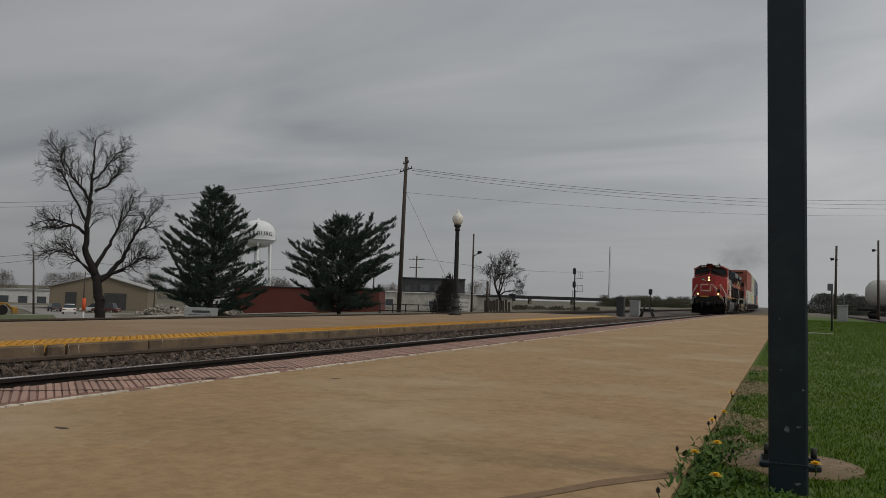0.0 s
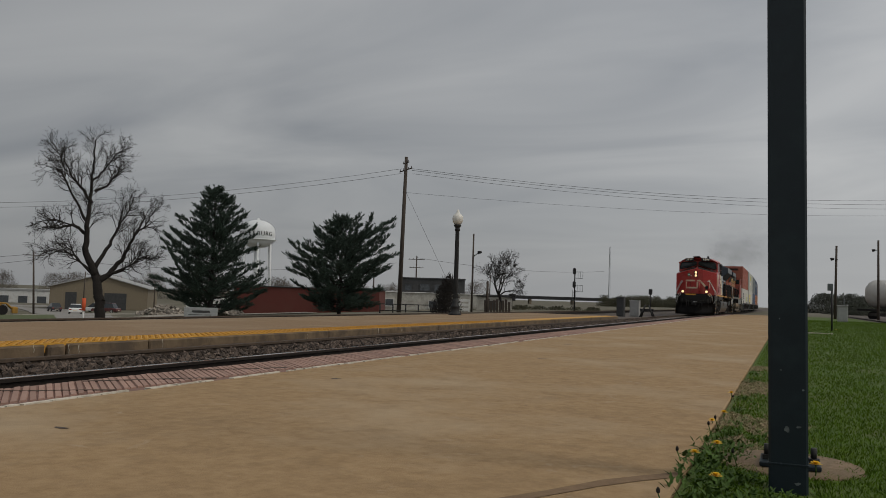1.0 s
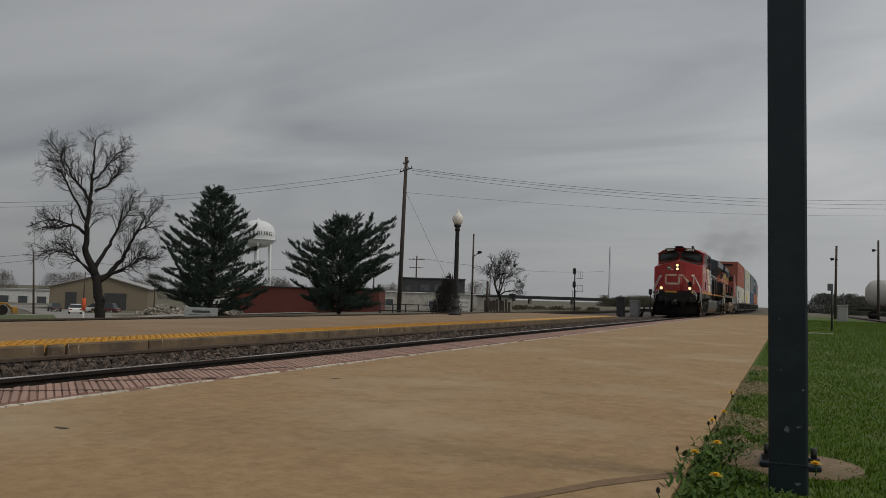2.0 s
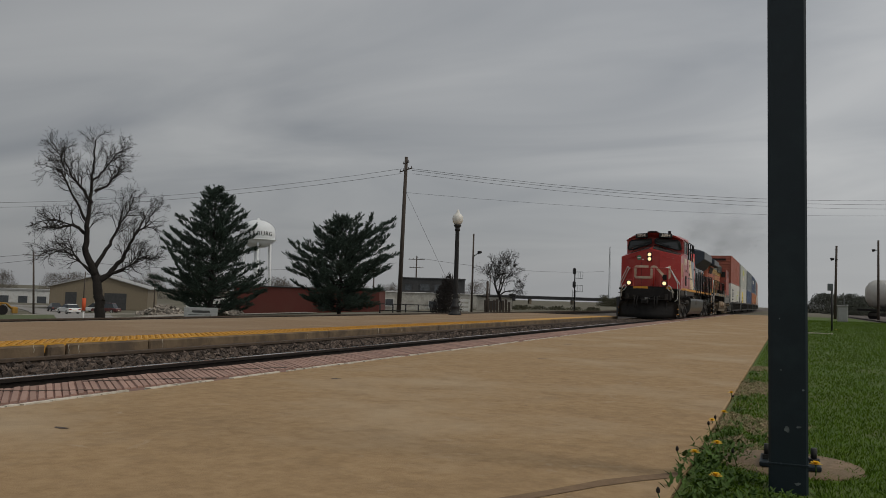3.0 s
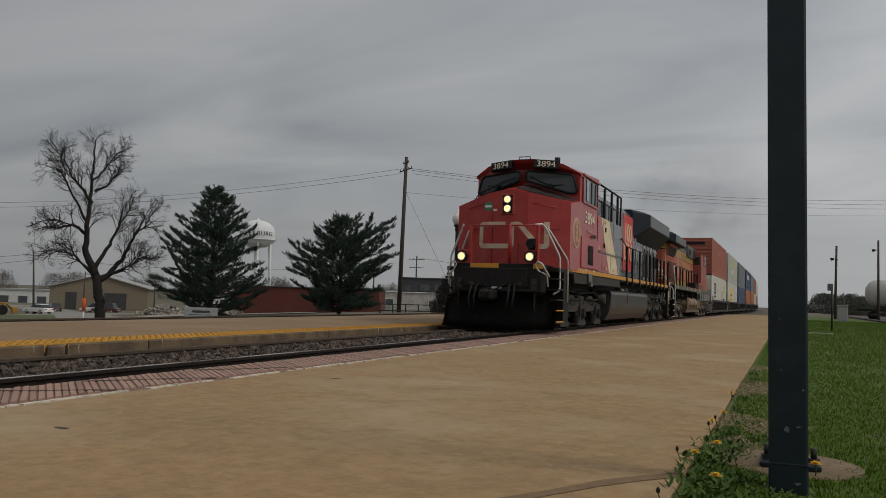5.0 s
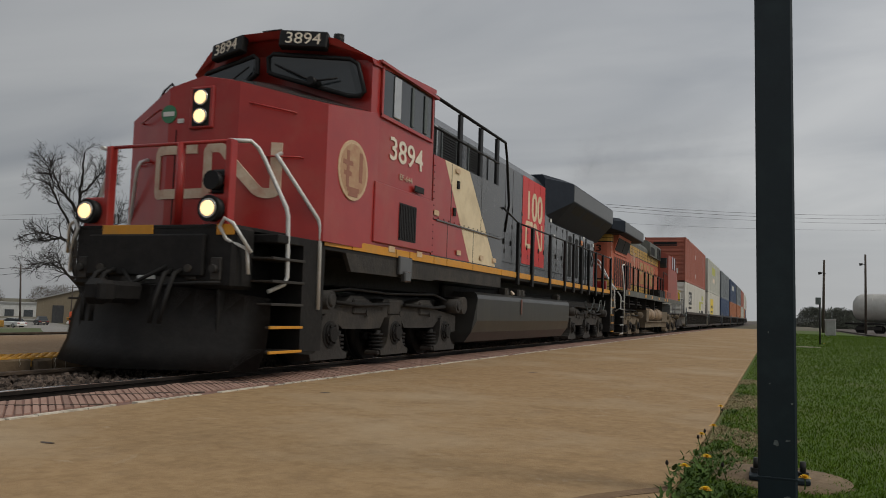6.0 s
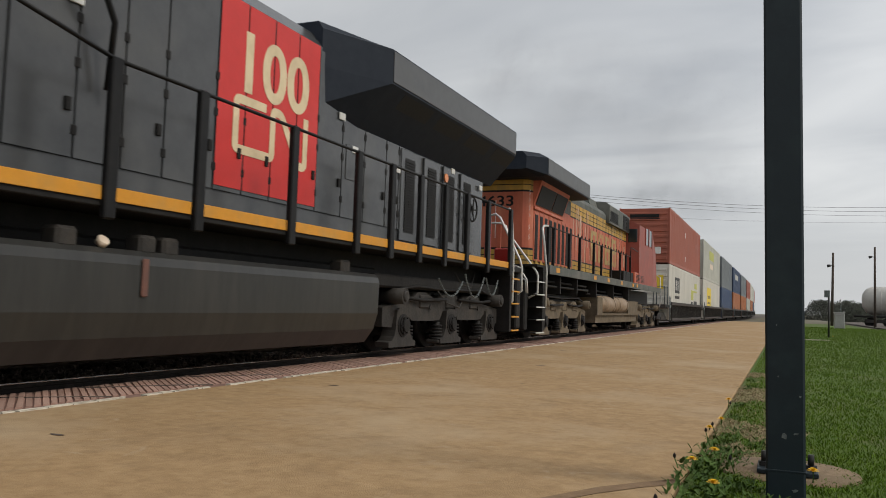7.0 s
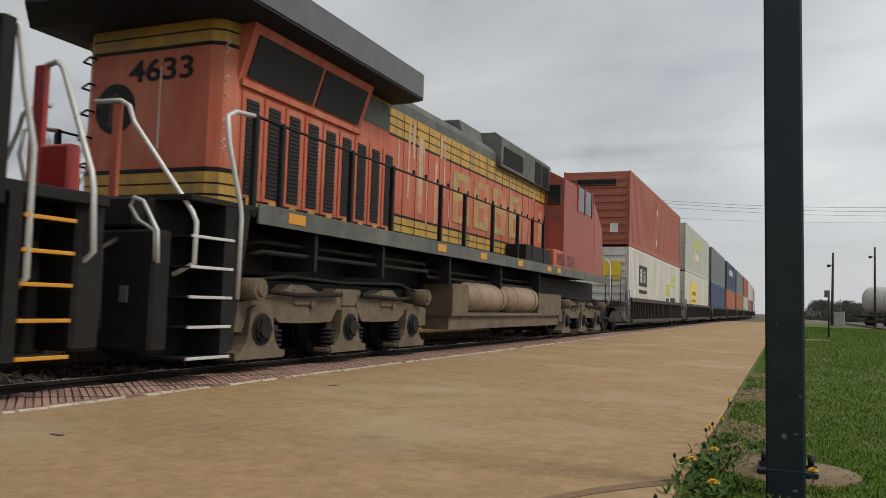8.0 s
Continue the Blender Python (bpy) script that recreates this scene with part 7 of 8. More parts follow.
def foliage_mass(name, label, spots, seed, material, category="shrub", size=0.22, slim=0.32, per=340):
    """Far scrub: loose clumps of leaf triangles and stems with uneven tops."""
    rnd = random.Random(seed)
    v, f = [], []
    for x, y, z, w, h in spots:
        for _ in range(per):
            a = rnd.uniform(0, 2 * math.pi)
            q = rnd.random() ** 0.6
            hh = rnd.random()
            c = Vector((x + math.cos(a) * q * w * (1.1 - 0.6 * hh), y + math.sin(a) * q * w * (1.1 - 0.6 * hh), z + h * hh * (1.15 - 0.35 * q * rnd.random())))
            d = Vector((rnd.gauss(0, 1), rnd.gauss(0, 1), rnd.gauss(0.4, 1))).normalized() * size * rnd.uniform(0.6, 1.7) * (0.4 + w * 0.25)
            o = d.orthogonal().normalized() * d.length * slim
            b = len(v)
            v += [c - o, c + o, c + d]
            f.append((b, b + 1, b + 2))
    ob = mesh_of(name, v, f, material)
    return tagged(ob, label, category, kind="stuff")


M["scrub"] = leafy("scrub_leaf", (0.045, 0.050, 0.030), (0.075, 0.068, 0.045), each=0.4)
# green paled and greyed: the distance haze is put into the leaf colour
M["far_green"] = leafy("hazy_green_leaf", (0.04, 0.046, 0.036), (0.062, 0.066, 0.052), each=0.4)
M["bare_scrub"] = leafy("bare_scrub", (0.075, 0.062, 0.052), (0.11, 0.094, 0.08), each=0.3)

build_forked_tree((-42.34, 40.77, -1.6))
build_bare_tree("small_bare_tree", "small rounded bare tree beyond the tracks", (-24.3, 70.5, -0.35), 5.7, 0.12, 5, 14,
                [(-0.35, 1.0, 0.30, 0.7, 0.9), (0.3, 1.0, 0.32, 0.7, 0.9), (0.75, 0.8, 0.27, 0.6, 0.8), (-0.75, 0.8, 0.26, 0.6, 0.8), (0.0, 1.0, 0.3, 0.6, 1.0)], twig=0.007, wide=0.8)
build_pine((-36.95, 45.3, -1.25), 9.25, [(0.04, 2.6), (0.1, 3.7), (0.2, 4.1), (0.34, 4.0), (0.5, 3.7), (0.66, 2.9), (0.8, 1.9), (0.92, 1.1), (1.0, 0.3)],
           [(0.04, 3.0), (0.1, 4.2), (0.2, 4.3), (0.34, 4.2), (0.45, 3.3), (0.6, 3.1), (0.75, 2.4), (0.85, 1.8), (0.94, 1.1), (1.0, 0.3)], 3, "tall dense dark green pine tree", 185)
build_pine((-28.2, 48.0, -0.75), 6.8, [(0.04, 2.2), (0.14, 2.8), (0.3, 3.1), (0.44, 3.5), (0.56, 4.3), (0.62, 2.9), (0.68, 2.1), (0.8, 2.4), (0.88, 1.5), (0.95, 0.8), (1.0, 0.4)],
           [(0.04, 2.8), (0.14, 3.6), (0.3, 3.5), (0.5, 3.9), (0.6, 3.6), (0.72, 3.7), (0.83, 4.3), (0.9, 2.7), (0.95, 1.6), (1.0, 0.5)], 8, "broad irregular dark green pine tree", 165)
foliage_mass("dark_bush", "dark leafless bush behind the lamp", [(-20.5, 49.0, -0.35, 0.9, 2.2), (-21.3, 50.0, -0.35, 0.8, 1.7)], 4, M["bark"], size=0.5, slim=0.05, per=1500)
foliage_mass("far_scrub", "distant brown scrub and bare woods along the line",
             [(-50 + k * 0.85 + random.uniform(-1, 1), 236 + (k % 5) * 5, -1.0, 2.6, 2.2 + 1.6 * random.random()) for k in range(30)], 31, M["scrub"], "woods", 0.34, slim=0.10, per=1700)
foliage_mass("far_scrub_green", "distant low trees beyond the yard",
             [(6 + k * 4.4 + random.uniform(-1.5, 1.5), 175 + (k % 4) * 9, -1.0, 4.5, 3.2 + 2.0 * random.random()) for k in range(26)], 37, M["far_green"], "woods", 0.17, per=5200)
foliage_mass("town_trees", "distant bare trees behind the town",
             [(-330 + k * 11 + random.uniform(-3, 3), 262 + (k % 3) * 12 + k * 2.2, -5.0, 8.0, 8.0 + 3.5 * random.random()) for k in range(20)], 41, M["bare_scrub"], "woods", 0.5, slim=0.035, per=2200)
foliage_mass("embankment_brush", "low dark brush beside the tracks", [(-30 + k * 1.3, 82 + (k % 3) * 3, -0.5, 1.3, 0.55) for k in range(10)] + [(-38 - k * 1.2, 48 + k * 0.9, -1.5, 0.9, 0.5) for k in range(4)], 43, M["scrub"], "brush", 0.2)


# ---- island lamp, poles, wires, signals ----
def build_lamp():
    t = thing("platform_lamp", "black fluted iron lamp post with a white acorn globe", "street lamp", at=(-12.75, 31.2, ISL_Z))
    t.scale = (0.92, 0.92, 0.92)
    bm = B()
    lathe(bm, [(0.30, 0), (0.30, 0.06), (0.26, 0.10), (0.20, 0.14), (0.19, 0.34), (0.22, 0.38), (0.16, 0.46), (0.12, 0.6), (0.11, 0.75)], 20)
    part("base", bm, M["black_iron"], t)
    bm = B()
    for k in range(12):
        a = k * math.pi / 6
        cyl(bm, (0.085 * math.cos(a), 0.085 * math.sin(a), 0.7), (0.07 * math.cos(a), 0.07 * math.sin(a), 3.85), 0.028, 0.022, 6)
    lathe(bm, [(0.095, 0.7), (0.08, 3.85)], 16)
    part("shaft", bm, M["black_iron"], t)
    bm = B()
    lathe(bm, [(0.085, 3.82), (0.13, 3.88), (0.10, 3.94), (0.12, 4.02), (0.17, 4.06), (0.17, 4.12)], 20)
    part("capital", bm, M["black_iron"], t)
    bm = B()
    lathe(bm, [(0.13, 4.12), (0.22, 4.24), (0.255, 4.38), (0.24, 4.50), (0.16, 4.60), (0.10, 4.64), (0.075, 4.70), (0.05, 4.76), (0.02, 4.82)], 24)
    part("globe", bm, M["globe"], t)


def build_pole(at, h, r, lean, arms, name="utility_pole", label="weathered wooden utility pole with crossarm"):
    t = thing(name, label, "utility pole", at=at)
    bm = B()
    top = Vector((lean[0], lean[1], h))
    cyl(bm, (0, 0, -0.4), top, r, r * 0.68, 12)
    part("shaft", bm, M["pole_wood"], t)
    for z, w, dx, dy in arms:
        bm = B()
        c = top * (z / h)
        a = Vector((dx, dy, 0)).normalized() * w / 2
        cyl(bm, c - a, c + a, 0.05, n=6)
        for s in (-0.9, -0.4, 0.4, 0.9):
            cyl(bm, c + a * s, c + a * s + Vector((0, 0, 0.2)), 0.03, n=6)
        part("crossarm", bm, M["pole_wood"], t)
    return t


def wire(name, a, b, sag, r=0.014, label="thin black overhead wire"):
    bm = B()
    pts = []
    for k in range(15):
        s = k / 14
        p = Vector(a).lerp(Vector(b), s)
        p.z -= sag * 4 * s * (1 - s)
        pts.append(p)
    tube(bm, pts, r, n=4)
    tagged(part(name, bm, M["wire"]), label, "wire", group="overhead wires")


def build_signal(at):
    t = thing("railway_signal", "dark two-head railway signal mast with platforms", "railway signal", at=at)
    bm = B()
    cyl(bm, (0, 0, 0), (0, 0, 4.0), 0.06, n=8)
    part("mast", bm, M["black_iron"], t)
    for z in (3.55, 2.3):
        bm = B()
        rbox(bm, -0.2, 0.1, -0.12, 0.12, z, z + 0.62, 0.1)
        part("signal_head", bm, M["black_iron"], t)
        bm = B()
        for q in ((0.1, 0.75, z - 0.35), (0.1, 0.75, z + 0.25)):
            tube(bm, [(q[0], 0, q[2]), (q[1], 0, q[2])], 0.02)
        for x in (0.3, 0.52, 0.75):
            tube(bm, [(x, 0, z - 0.35), (x, 0, z + 0.25)], 0.016)
        part("work_platform", bm, M["bare_steel"], t)
    bm = B()
    for x in (-0.28, 0.0):
        tube(bm, [(x + 0.05, 0.15, 0), (x + 0.05, 0.15, 2.1)], 0.02)
    for k in range(8):
        tube(bm, [(-0.23, 0.15, 0.25 * k + 0.1), (0.05, 0.15, 0.25 * k + 0.1)], 0.014)
    part("ladder", bm, M["bare_steel"], t)
    bm = B()
    rbox(bm, -0.22, 0.22, -0.2, 0.2, -0.1, 0.12, 0.02)
    part("foundation", bm, M["concrete_grey"], t)


build_lamp()
build_pole((-29.8, 60.5, -0.7), 13.1, 0.20, (0.37, -0.3), [(12.0, 2.6, 0.75, -0.66), (12.6, 1.2, 0.75, -0.66)])
build_pole((-23.1, 60.0, -0.4), 6.3, 0.09, (0.0, 0.0), [], label="slim dark pole with a small lamp arm")
build_pole((-21.8, 60.0, -0.35), 2.5, 0.13, (0, 0), [], "wooden_post", "short weathered wooden post by the fence")
build_pole((-27.0, 75.0, -0.4), 3.5, 0.07, (0, 0), [], "wooden_post", "short weathered wooden post by the fence")
build_pole((-105.0, 88.2, -3.9), 9.6, 0.16, (-0.35, -0.4), [(9.0, 3.0, 0.77, 0.64)])
build_pole((-104.0, 96.5, -4.2), 7.2, 0.12, (0.1, 0), [(6.8, 1.6, 0.77, 0.64)])
build_pole((-113.0, 122.0, -4.5), 7.0, 0.12, (0, 0), [(6.5, 1.8, 0.8, 0.6)])
build_pole((-58.0, 124.0, -2.0), 9.6, 0.15, (0, 0), [(9.0, 2.8, 0.9, 0.4), (7.6, 2.4, 0.9, 0.4)])
build_pole((-64.5, 121.0, -2.0), 8.6, 0.14, (0, 0), [(7.8, 2.6, 0.9, 0.4)])
build_pole((3.9, 79.0, -0.1), 6.5, 0.13, (0.1, 0), [], label="slim dark pole with a floodlight")
build_pole((8.1, 88.0, -0.3), 7.9, 0.13, (0.0, 0), [], label="slim dark pole with a floodlight")
for x, y, z in ((3.7, 78.9, 5.2), (7.75, 87.9, 6.6), (-22.5, 60.0, 4.4)):
    t = thing("floodlight", "small dark floodlight fixed to a pole", "floodlight", at=(x, y, z))
    bm = B()
    cyl(bm, (-0.18, 0, 0), (0.1, 0, 0.05), 0.14, 0.10, 10)
    tube(bm, [(0.1, 0, 0.05), (0.42, 0, 0.0)], 0.03) if x > 0 else tube(bm, [(-0.6, 0, -0.35), (-0.15, 0, 0.0)], 0.025)
    part("housing", bm, M["black_iron"], t)
P1 = (-29.75, 60.1, 11.4)
P2 = (-29.1, 60.0, 11.4)
wire("overhead_wire", P1, (-82.0, 46.1, 8.1), 1.35)
wire("overhead_wire", (-29.8, 60.1, 11.0), (-82.2, 46.1, 7.6), 1.3)
wire("overhead_wire", P2, (39.1, 124.7, 17.5), 2.4, 0.016)
wire("overhead_wire", (-28.9, 60.2, 11.25), (39.1, 124.8, 16.7), 2.3, 0.016)
wire("overhead_wire", (-28.9, 60.4, 11.0), (39.2, 124.8, 16.1), 2.3, 0.014)
wire("overhead_wire", (-29.4, 60.2, 9.4), (39.1, 124.9, 15.0), 1.7, 0.010)
wire("guy_wire", (-29.4, 60.2, 9.5), (-26.4, 66.0, -0.3), 0.0, 0.012)
wire("overhead_wire", (-105.3, 87.8, 5.3), (-170.0, 80.0, 2.0), 0.6, 0.03)
wire("overhead_wire", (-105.3, 87.8, 4.9), (-60.0, 120.5, 6.2), 1.6, 0.03)
wire("overhead_wire", (-105.3, 87.8, 4.4), (-170.0, 80.0, -0.6), 0.5, 0.03)
wire("overhead_wire", (-58.0, 124.0, 7.3), (-40.0, 190.0, 8.0), 1.0, 0.03)
build_signal((-18.25, 74.0, -0.28))
t = thing("dwarf_signal", "small dark trackside signal", "railway signal", at=(-17.4, 114.0, -0.3))
bm = B()
cyl(bm, (0, 0, -0.1), (0, 0, 2.4), 0.07, n=8)
part("mast", bm, M["black_iron"], t)
bm = B()
rbox(bm, -0.25, 0.25, -0.15, 0.15, 2.3, 3.1, 0.1)
part("signal_head", bm, M["black_iron"], t)
t = thing("radio_mast", "tall thin far-off radio mast", "mast", at=(-60.9, 300.0, -1.2))
bm = B()
for a in (0, 2.1, 4.2):
    cyl(bm, (0.4 * math.cos(a), 0.4 * math.sin(a), 0), (0.12 * math.cos(a), 0.12 * math.sin(a), 22.6), 0.07, 0.05, 5)
for k in range(22):
    tube(bm, [(0.3, 0, k), (-0.2, 0.25, k + 0.5), (-0.2, -0.25, k + 1.0)], 0.03, 4)
part("lattice", bm, M["bare_steel"], t)


# ---- buildings and town ----
M["tan_siding"] = surface("tan_metal_siding", (0.21, 0.172, 0.118), (0.175, 0.142, 0.096), 0.7, 3, stain=(0.2, 0.17, 0.12), stain_scale=0.3, stain_amount=0.4)
M["grey_roof"] = surface("grey_metal_roof", (0.34, 0.34, 0.33), (0.27, 0.27, 0.26), 0.6, 2)
M["red_brick"] = surface("red_brick_wall", (0.125, 0.034, 0.026), (0.095, 0.027, 0.021), 0.9, 9, stain=(0.11, 0.04, 0.03), stain_scale=0.6, stain_amount=0.5)
M["white_block"] = surface("whitewashed_brick", (0.52, 0.50, 0.45), (0.36, 0.345, 0.305), 0.9, 2.5, stain=(0.24, 0.215, 0.18), stain_scale=0.9, stain_amount=0.7, bump=0.3)
M["dark_metal"] = surface("dark_metal_siding", (0.035, 0.036, 0.038), (0.055, 0.055, 0.055), 0.7, 2)
M["window_far"] = surface("far_window", (0.10, 0.11, 0.12), (0.05, 0.055, 0.06), 0.2, 3)


def ribbed_wall(bm, p, q, z0, z1, pitch=0.9, depth=0.05):
    """Upright seams along a wall between two plan points."""
    p, q = Vector((*p, 0)), Vector((*q, 0))
    d = (q - p)
    n = int(d.length / pitch)
    o = Vector((-d.y, d.x, 0)).normalized() * depth
    for k in range(n + 1):
        c = p + d * (k / max(1, n))
        cyl(bm, c + Vector((0, 0, z0)), c + Vector((0, 0, z1)), depth, n=4)


def build_warehouse():
    t = thing("warehouse", "tan metal gabled warehouse with dark loading doors", "building", at=(-133.5, 128.0, -4.6), turn=38)
    w, h, rg, L = 9.6, 5.0, 7.6, 24
    bm = B()
    loft(bm, [[(-w, y, 0), (w, y, 0), (w, y, h), (0, y, rg), (-w, y, h)] for y in (0, L)])
    part("wall", bm, M["tan_siding"], t)
    bm = B()
    ribbed_wall(bm, (-w, -0.0), (w, -0.0), 0.1, h - 0.1, 1.2)
    o = part("wall_seams", bm, M["tan_siding"], t); o["kind"] = "stuff"
    for s in (-1, 1):
        bm = B()
        loft(bm, [[(0, y, rg + 0.05), (0, y, rg + 0.22), (s * (w + 0.5), y, h + 0.05), (s * (w + 0.5), y, h - 0.14)] for y in (-0.5, L + 0.5)])
        part("roof_slope", bm, M["grey_roof"], t)
    for x0, x1 in ((-6.6, -4.4), (1.0, 5.4)):
        bm = B()
        rbox(bm, x0, x1, -0.08, 0.1, 0, 3.9, 0.02)
        part("loading_door", bm, M["dark_metal"], t)


def build_block(name, label, at, turn, size, wall, cap, openings=(), cap_h=0.25):
    t = thing(name, label, "building", at=at, turn=turn)
    w, d, h = size
    bm = B()
    rbox(bm, 0, w, 0, d, -0.5, h, 0.03)
    part("wall", bm, wall, t)
    bm = B()
    rbox(bm, -0.12, w + 0.12, -0.12, d + 0.12, h, h + cap_h, 0.03)
    part("roof_edge", bm, cap, t)
    for x0, x1, z0, z1, m in openings:
        bm = B()
        rbox(bm, x0, x1, -0.06, 0.1, z0, z1, 0.01)
        wd = part("window", bm, m, t)
        bm = B()
        for q in ((x0 - 0.06, x0, z0 - 0.06, z1 + 0.06), (x1, x1 + 0.06, z0 - 0.06, z1 + 0.06), (x0, x1, z1, z1 + 0.06), (x0 - 0.1, x1 + 0.1, z0 - 0.1, z0)):
            box(bm, q[0], q[1], -0.09, 0.02, q[2], q[3])
        part("frame", bm, cap, wd)
    return t


build_warehouse()
build_block("red_brick_building", "long low red brick building behind the pines", (-50.6, 65.5, -1.75), 23.5, (14.5, 9, 2.95), M["red_brick"], M["dark_metal"],
            [(8.6, 9.8, 1.0, 1.5, M["window_far"])], 0.12)
build_block("white_brick_building", "weathered whitewashed brick building by the tracks", (-47.6, 88.3, -1.4), 23, (14.0, 9, 2.55), M["white_block"], M["white_paint"],
            [(2.0, 3.0, 0.9, 1.7, M["window_far"]), (7.4, 8.4, 0.8, 1.6, M["window_far"])], 0.1)
build_block("upper_storey", "dark metal upper storey with small windows", (-44.6, 91.0, 1.2), 23, (8.0, 6, 1.75), M["dark_metal"], M["dark_metal"],
            [(0.5, 1.3, 0.3, 1.0, M["window_far"]), (2.4, 3.6, 0.3, 1.1, M["window_far"]), (4.2, 5.2, 0.3, 1.1, M["window_far"]), (5.6, 6.4, 0.2, 1.2, M["window_far"])], 0.16)
build_block("grey_shed", "low weathered grey shed by the small tree", (-27.6, 73.0, -0.5), 20, (3.4, 3, 1.45), M["white_block"], M["dark_metal"], [(1.0, 1.8, 0.2, 1.0, M["dark_metal"])], 0.12)
build_block("long_white_shed", "long white metal shed at the far edge of town", (-215.0, 150.0, -4.9), 23, (33.0, 14, 3.6), M["white_paint"], M["grey_roof"],
            [(k * 5.2 + 1, k * 5.2 + 3.5, 0.2, 2.2, M["window_far"]) for k in range(6)], 0.6)
build_block("storage_shed", "small white shed beside the warehouse", (-119.0, 138.0, -4.6), 23, (9.0, 6, 3.6), M["white_paint"], M["grey_roof"], [(1, 2.4, 0, 2.3, M["dark_metal"])], 0.2)


def build_tower():
    t = thing("water_tower", "white legged water tower lettered with the town name", "water tower", at=(-200.2, 273.0, -4.8), turn=-11)
    bm = B()
    lathe(bm, [(0.8, 23.2), (3.6, 23.6), (6.0, 24.8), (7.1, 26.6), (7.15, 29.4), (6.6, 31.6), (4.8, 33.4), (2.4, 34.4), (0.6, 34.7), (0.5, 35.3), (0.1, 35.4)], 40)
    part("tank", bm, M["tower_white"], t)
    bm = B()
    lathe(bm, [(7.2, 26.3), (7.75, 26.35), (7.75, 26.6), (7.2, 26.65)], 40)
    part("balcony", bm, M["tower_white"], t)
    for k in range(6):
        a = k * math.pi / 3 + 0.35
        bm = B()
        cyl(bm, (6.6 * math.cos(a), 6.6 * math.sin(a), -0.5), (5.9 * math.cos(a), 5.9 * math.sin(a), 25.0), 0.45, 0.4, 10)
        part("leg", bm, M["tower_white"], t)
    bm = B()
    cyl(bm, (0, 0, -0.5), (0, 0, 23.6), 1.0, n=14)
    part("riser", bm, M["tower_white"], t)
    word = "GALESBURG"
    face = math.atan2(-273.0, 199.5)
    for k, ch in enumerate(word):
        a = face + (k - 4.0) * 0.245 
        m = Matrix.Translation((7.18 * math.cos(a), 7.18 * math.sin(a), 28.7)) @ Matrix.Rotation(a + math.pi / 2, 4, "Z") @ Matrix.Rotation(math.pi / 2, 4, "X")
        lettering("town_letter", ch, 2.5, M["black_paint"], t, m, extrude=0.05, squeeze=0.95)


M["tower_white"] = surface("tower_white", (0.70, 0.72, 0.72), (0.62, 0.64, 0.65), 0.6, 0.5)
build_tower()


def build_overpass():
    t = thing("road_overpass", "long low concrete road overpass in the distance", "bridge", at=(-125, 437, -0.8), turn=23)
    bm = B()
    rbox(bm, -70, 45, -5, 5, 1.9, 3.1, 0.1)
    part("deck", bm, M["dark_metal"], t)
    bm = B()
    rbox(bm, -70, 45, -5.3, -5.0, 3.1, 3.7, 0.05)
    part("parapet", bm, M["dark_metal"], t)
    for x in (-55, -32, -8, 16, 36):
        bm = B()
        rbox(bm, x - 0.6, x + 0.6, -4, 4, -3, 1.95, 0.05)
        part("pier", bm, M["concrete_grey"], t)


build_overpass()


# ---- road, cars, signs and clutter ----
def strip(name, pts, width, material, label, category, lift=0.03):
    bm = B()
    prev = None
    fine = []
    for (x0, y0), (x1, y1) in zip(pts, pts[1:]):
        for k in range(10):
            fine.append((x0 + (x1 - x0) * k / 10, y0 + (y1 - y0) * k / 10))
    fine.append(pts[-1])
    for i, (x, y) in enumerate(fine):
        a, b = fine[max(0, i - 1)], fine[min(len(fine) - 1, i + 1)]
        d = Vector((b[0] - a[0], b[1] - a[1], 0)).normalized()
        n = Vector((-d.y, d.x, 0)) * width / 2
        cur = []
        for s in (-1, -0.5, 0, 0.5, 1):
            px, py = x + n.x * s, y + n.y * s
            cur.append(bm.verts.new((px, py, land(px, py) + lift + 0.06)))
        if prev:
            for q in range(4):
                bm.faces.new((prev[q], prev[q + 1], cur[q + 1], cur[q]))
        prev = cur
    bmesh.ops.recalc_face_normals(bm, faces=bm.faces)
    ob = part(name, bm, material)
    return tagged(ob, label, category, kind="structure")


M["grass_far"] = surface("far_grass", (0.06, 0.085, 0.025), (0.09, 0.10, 0.04), 0.95, 1.5, bump=0.3, bump_scale=12)
M["gravel"] = surface("pale_gravel", (0.36, 0.325, 0.275), (0.25, 0.225, 0.185), 0.95, 1.2, stain=(0.17, 0.15, 0.115), stain_scale=0.25, stain_amount=0.6, bump=0.3, bump_scale=14)
strip("gravel_lot", [(-52, 52), (-75, 78), (-98, 108)], 34, M["gravel"], "pale gravel lot in front of the warehouse", "gravel lot", 0.02)
strip("road", [(-33, 27), (-60, 53), (-96, 88), (-128, 112), (-170, 140)], 9.0, M["asphalt"], "pale worn street leading into town", "road", 0.05)
strip("verge", [(-48, 37), (-70, 56), (-86, 70)], 8.0, M["grass_far"], "green verge beside the street", "grass", 0.07)
strip("verge", [(-30, 37.0), (-38, 42), (-46, 47)], 3.0, M["grass_far"], "green strip below the tree", "grass", 0.07)
strip("yard_gravel", [(11.5, 70), (11, 100), (12, 160)], 9.0, M["ballast_bed"], "gravel yard track bed", "gravel", 0.05)


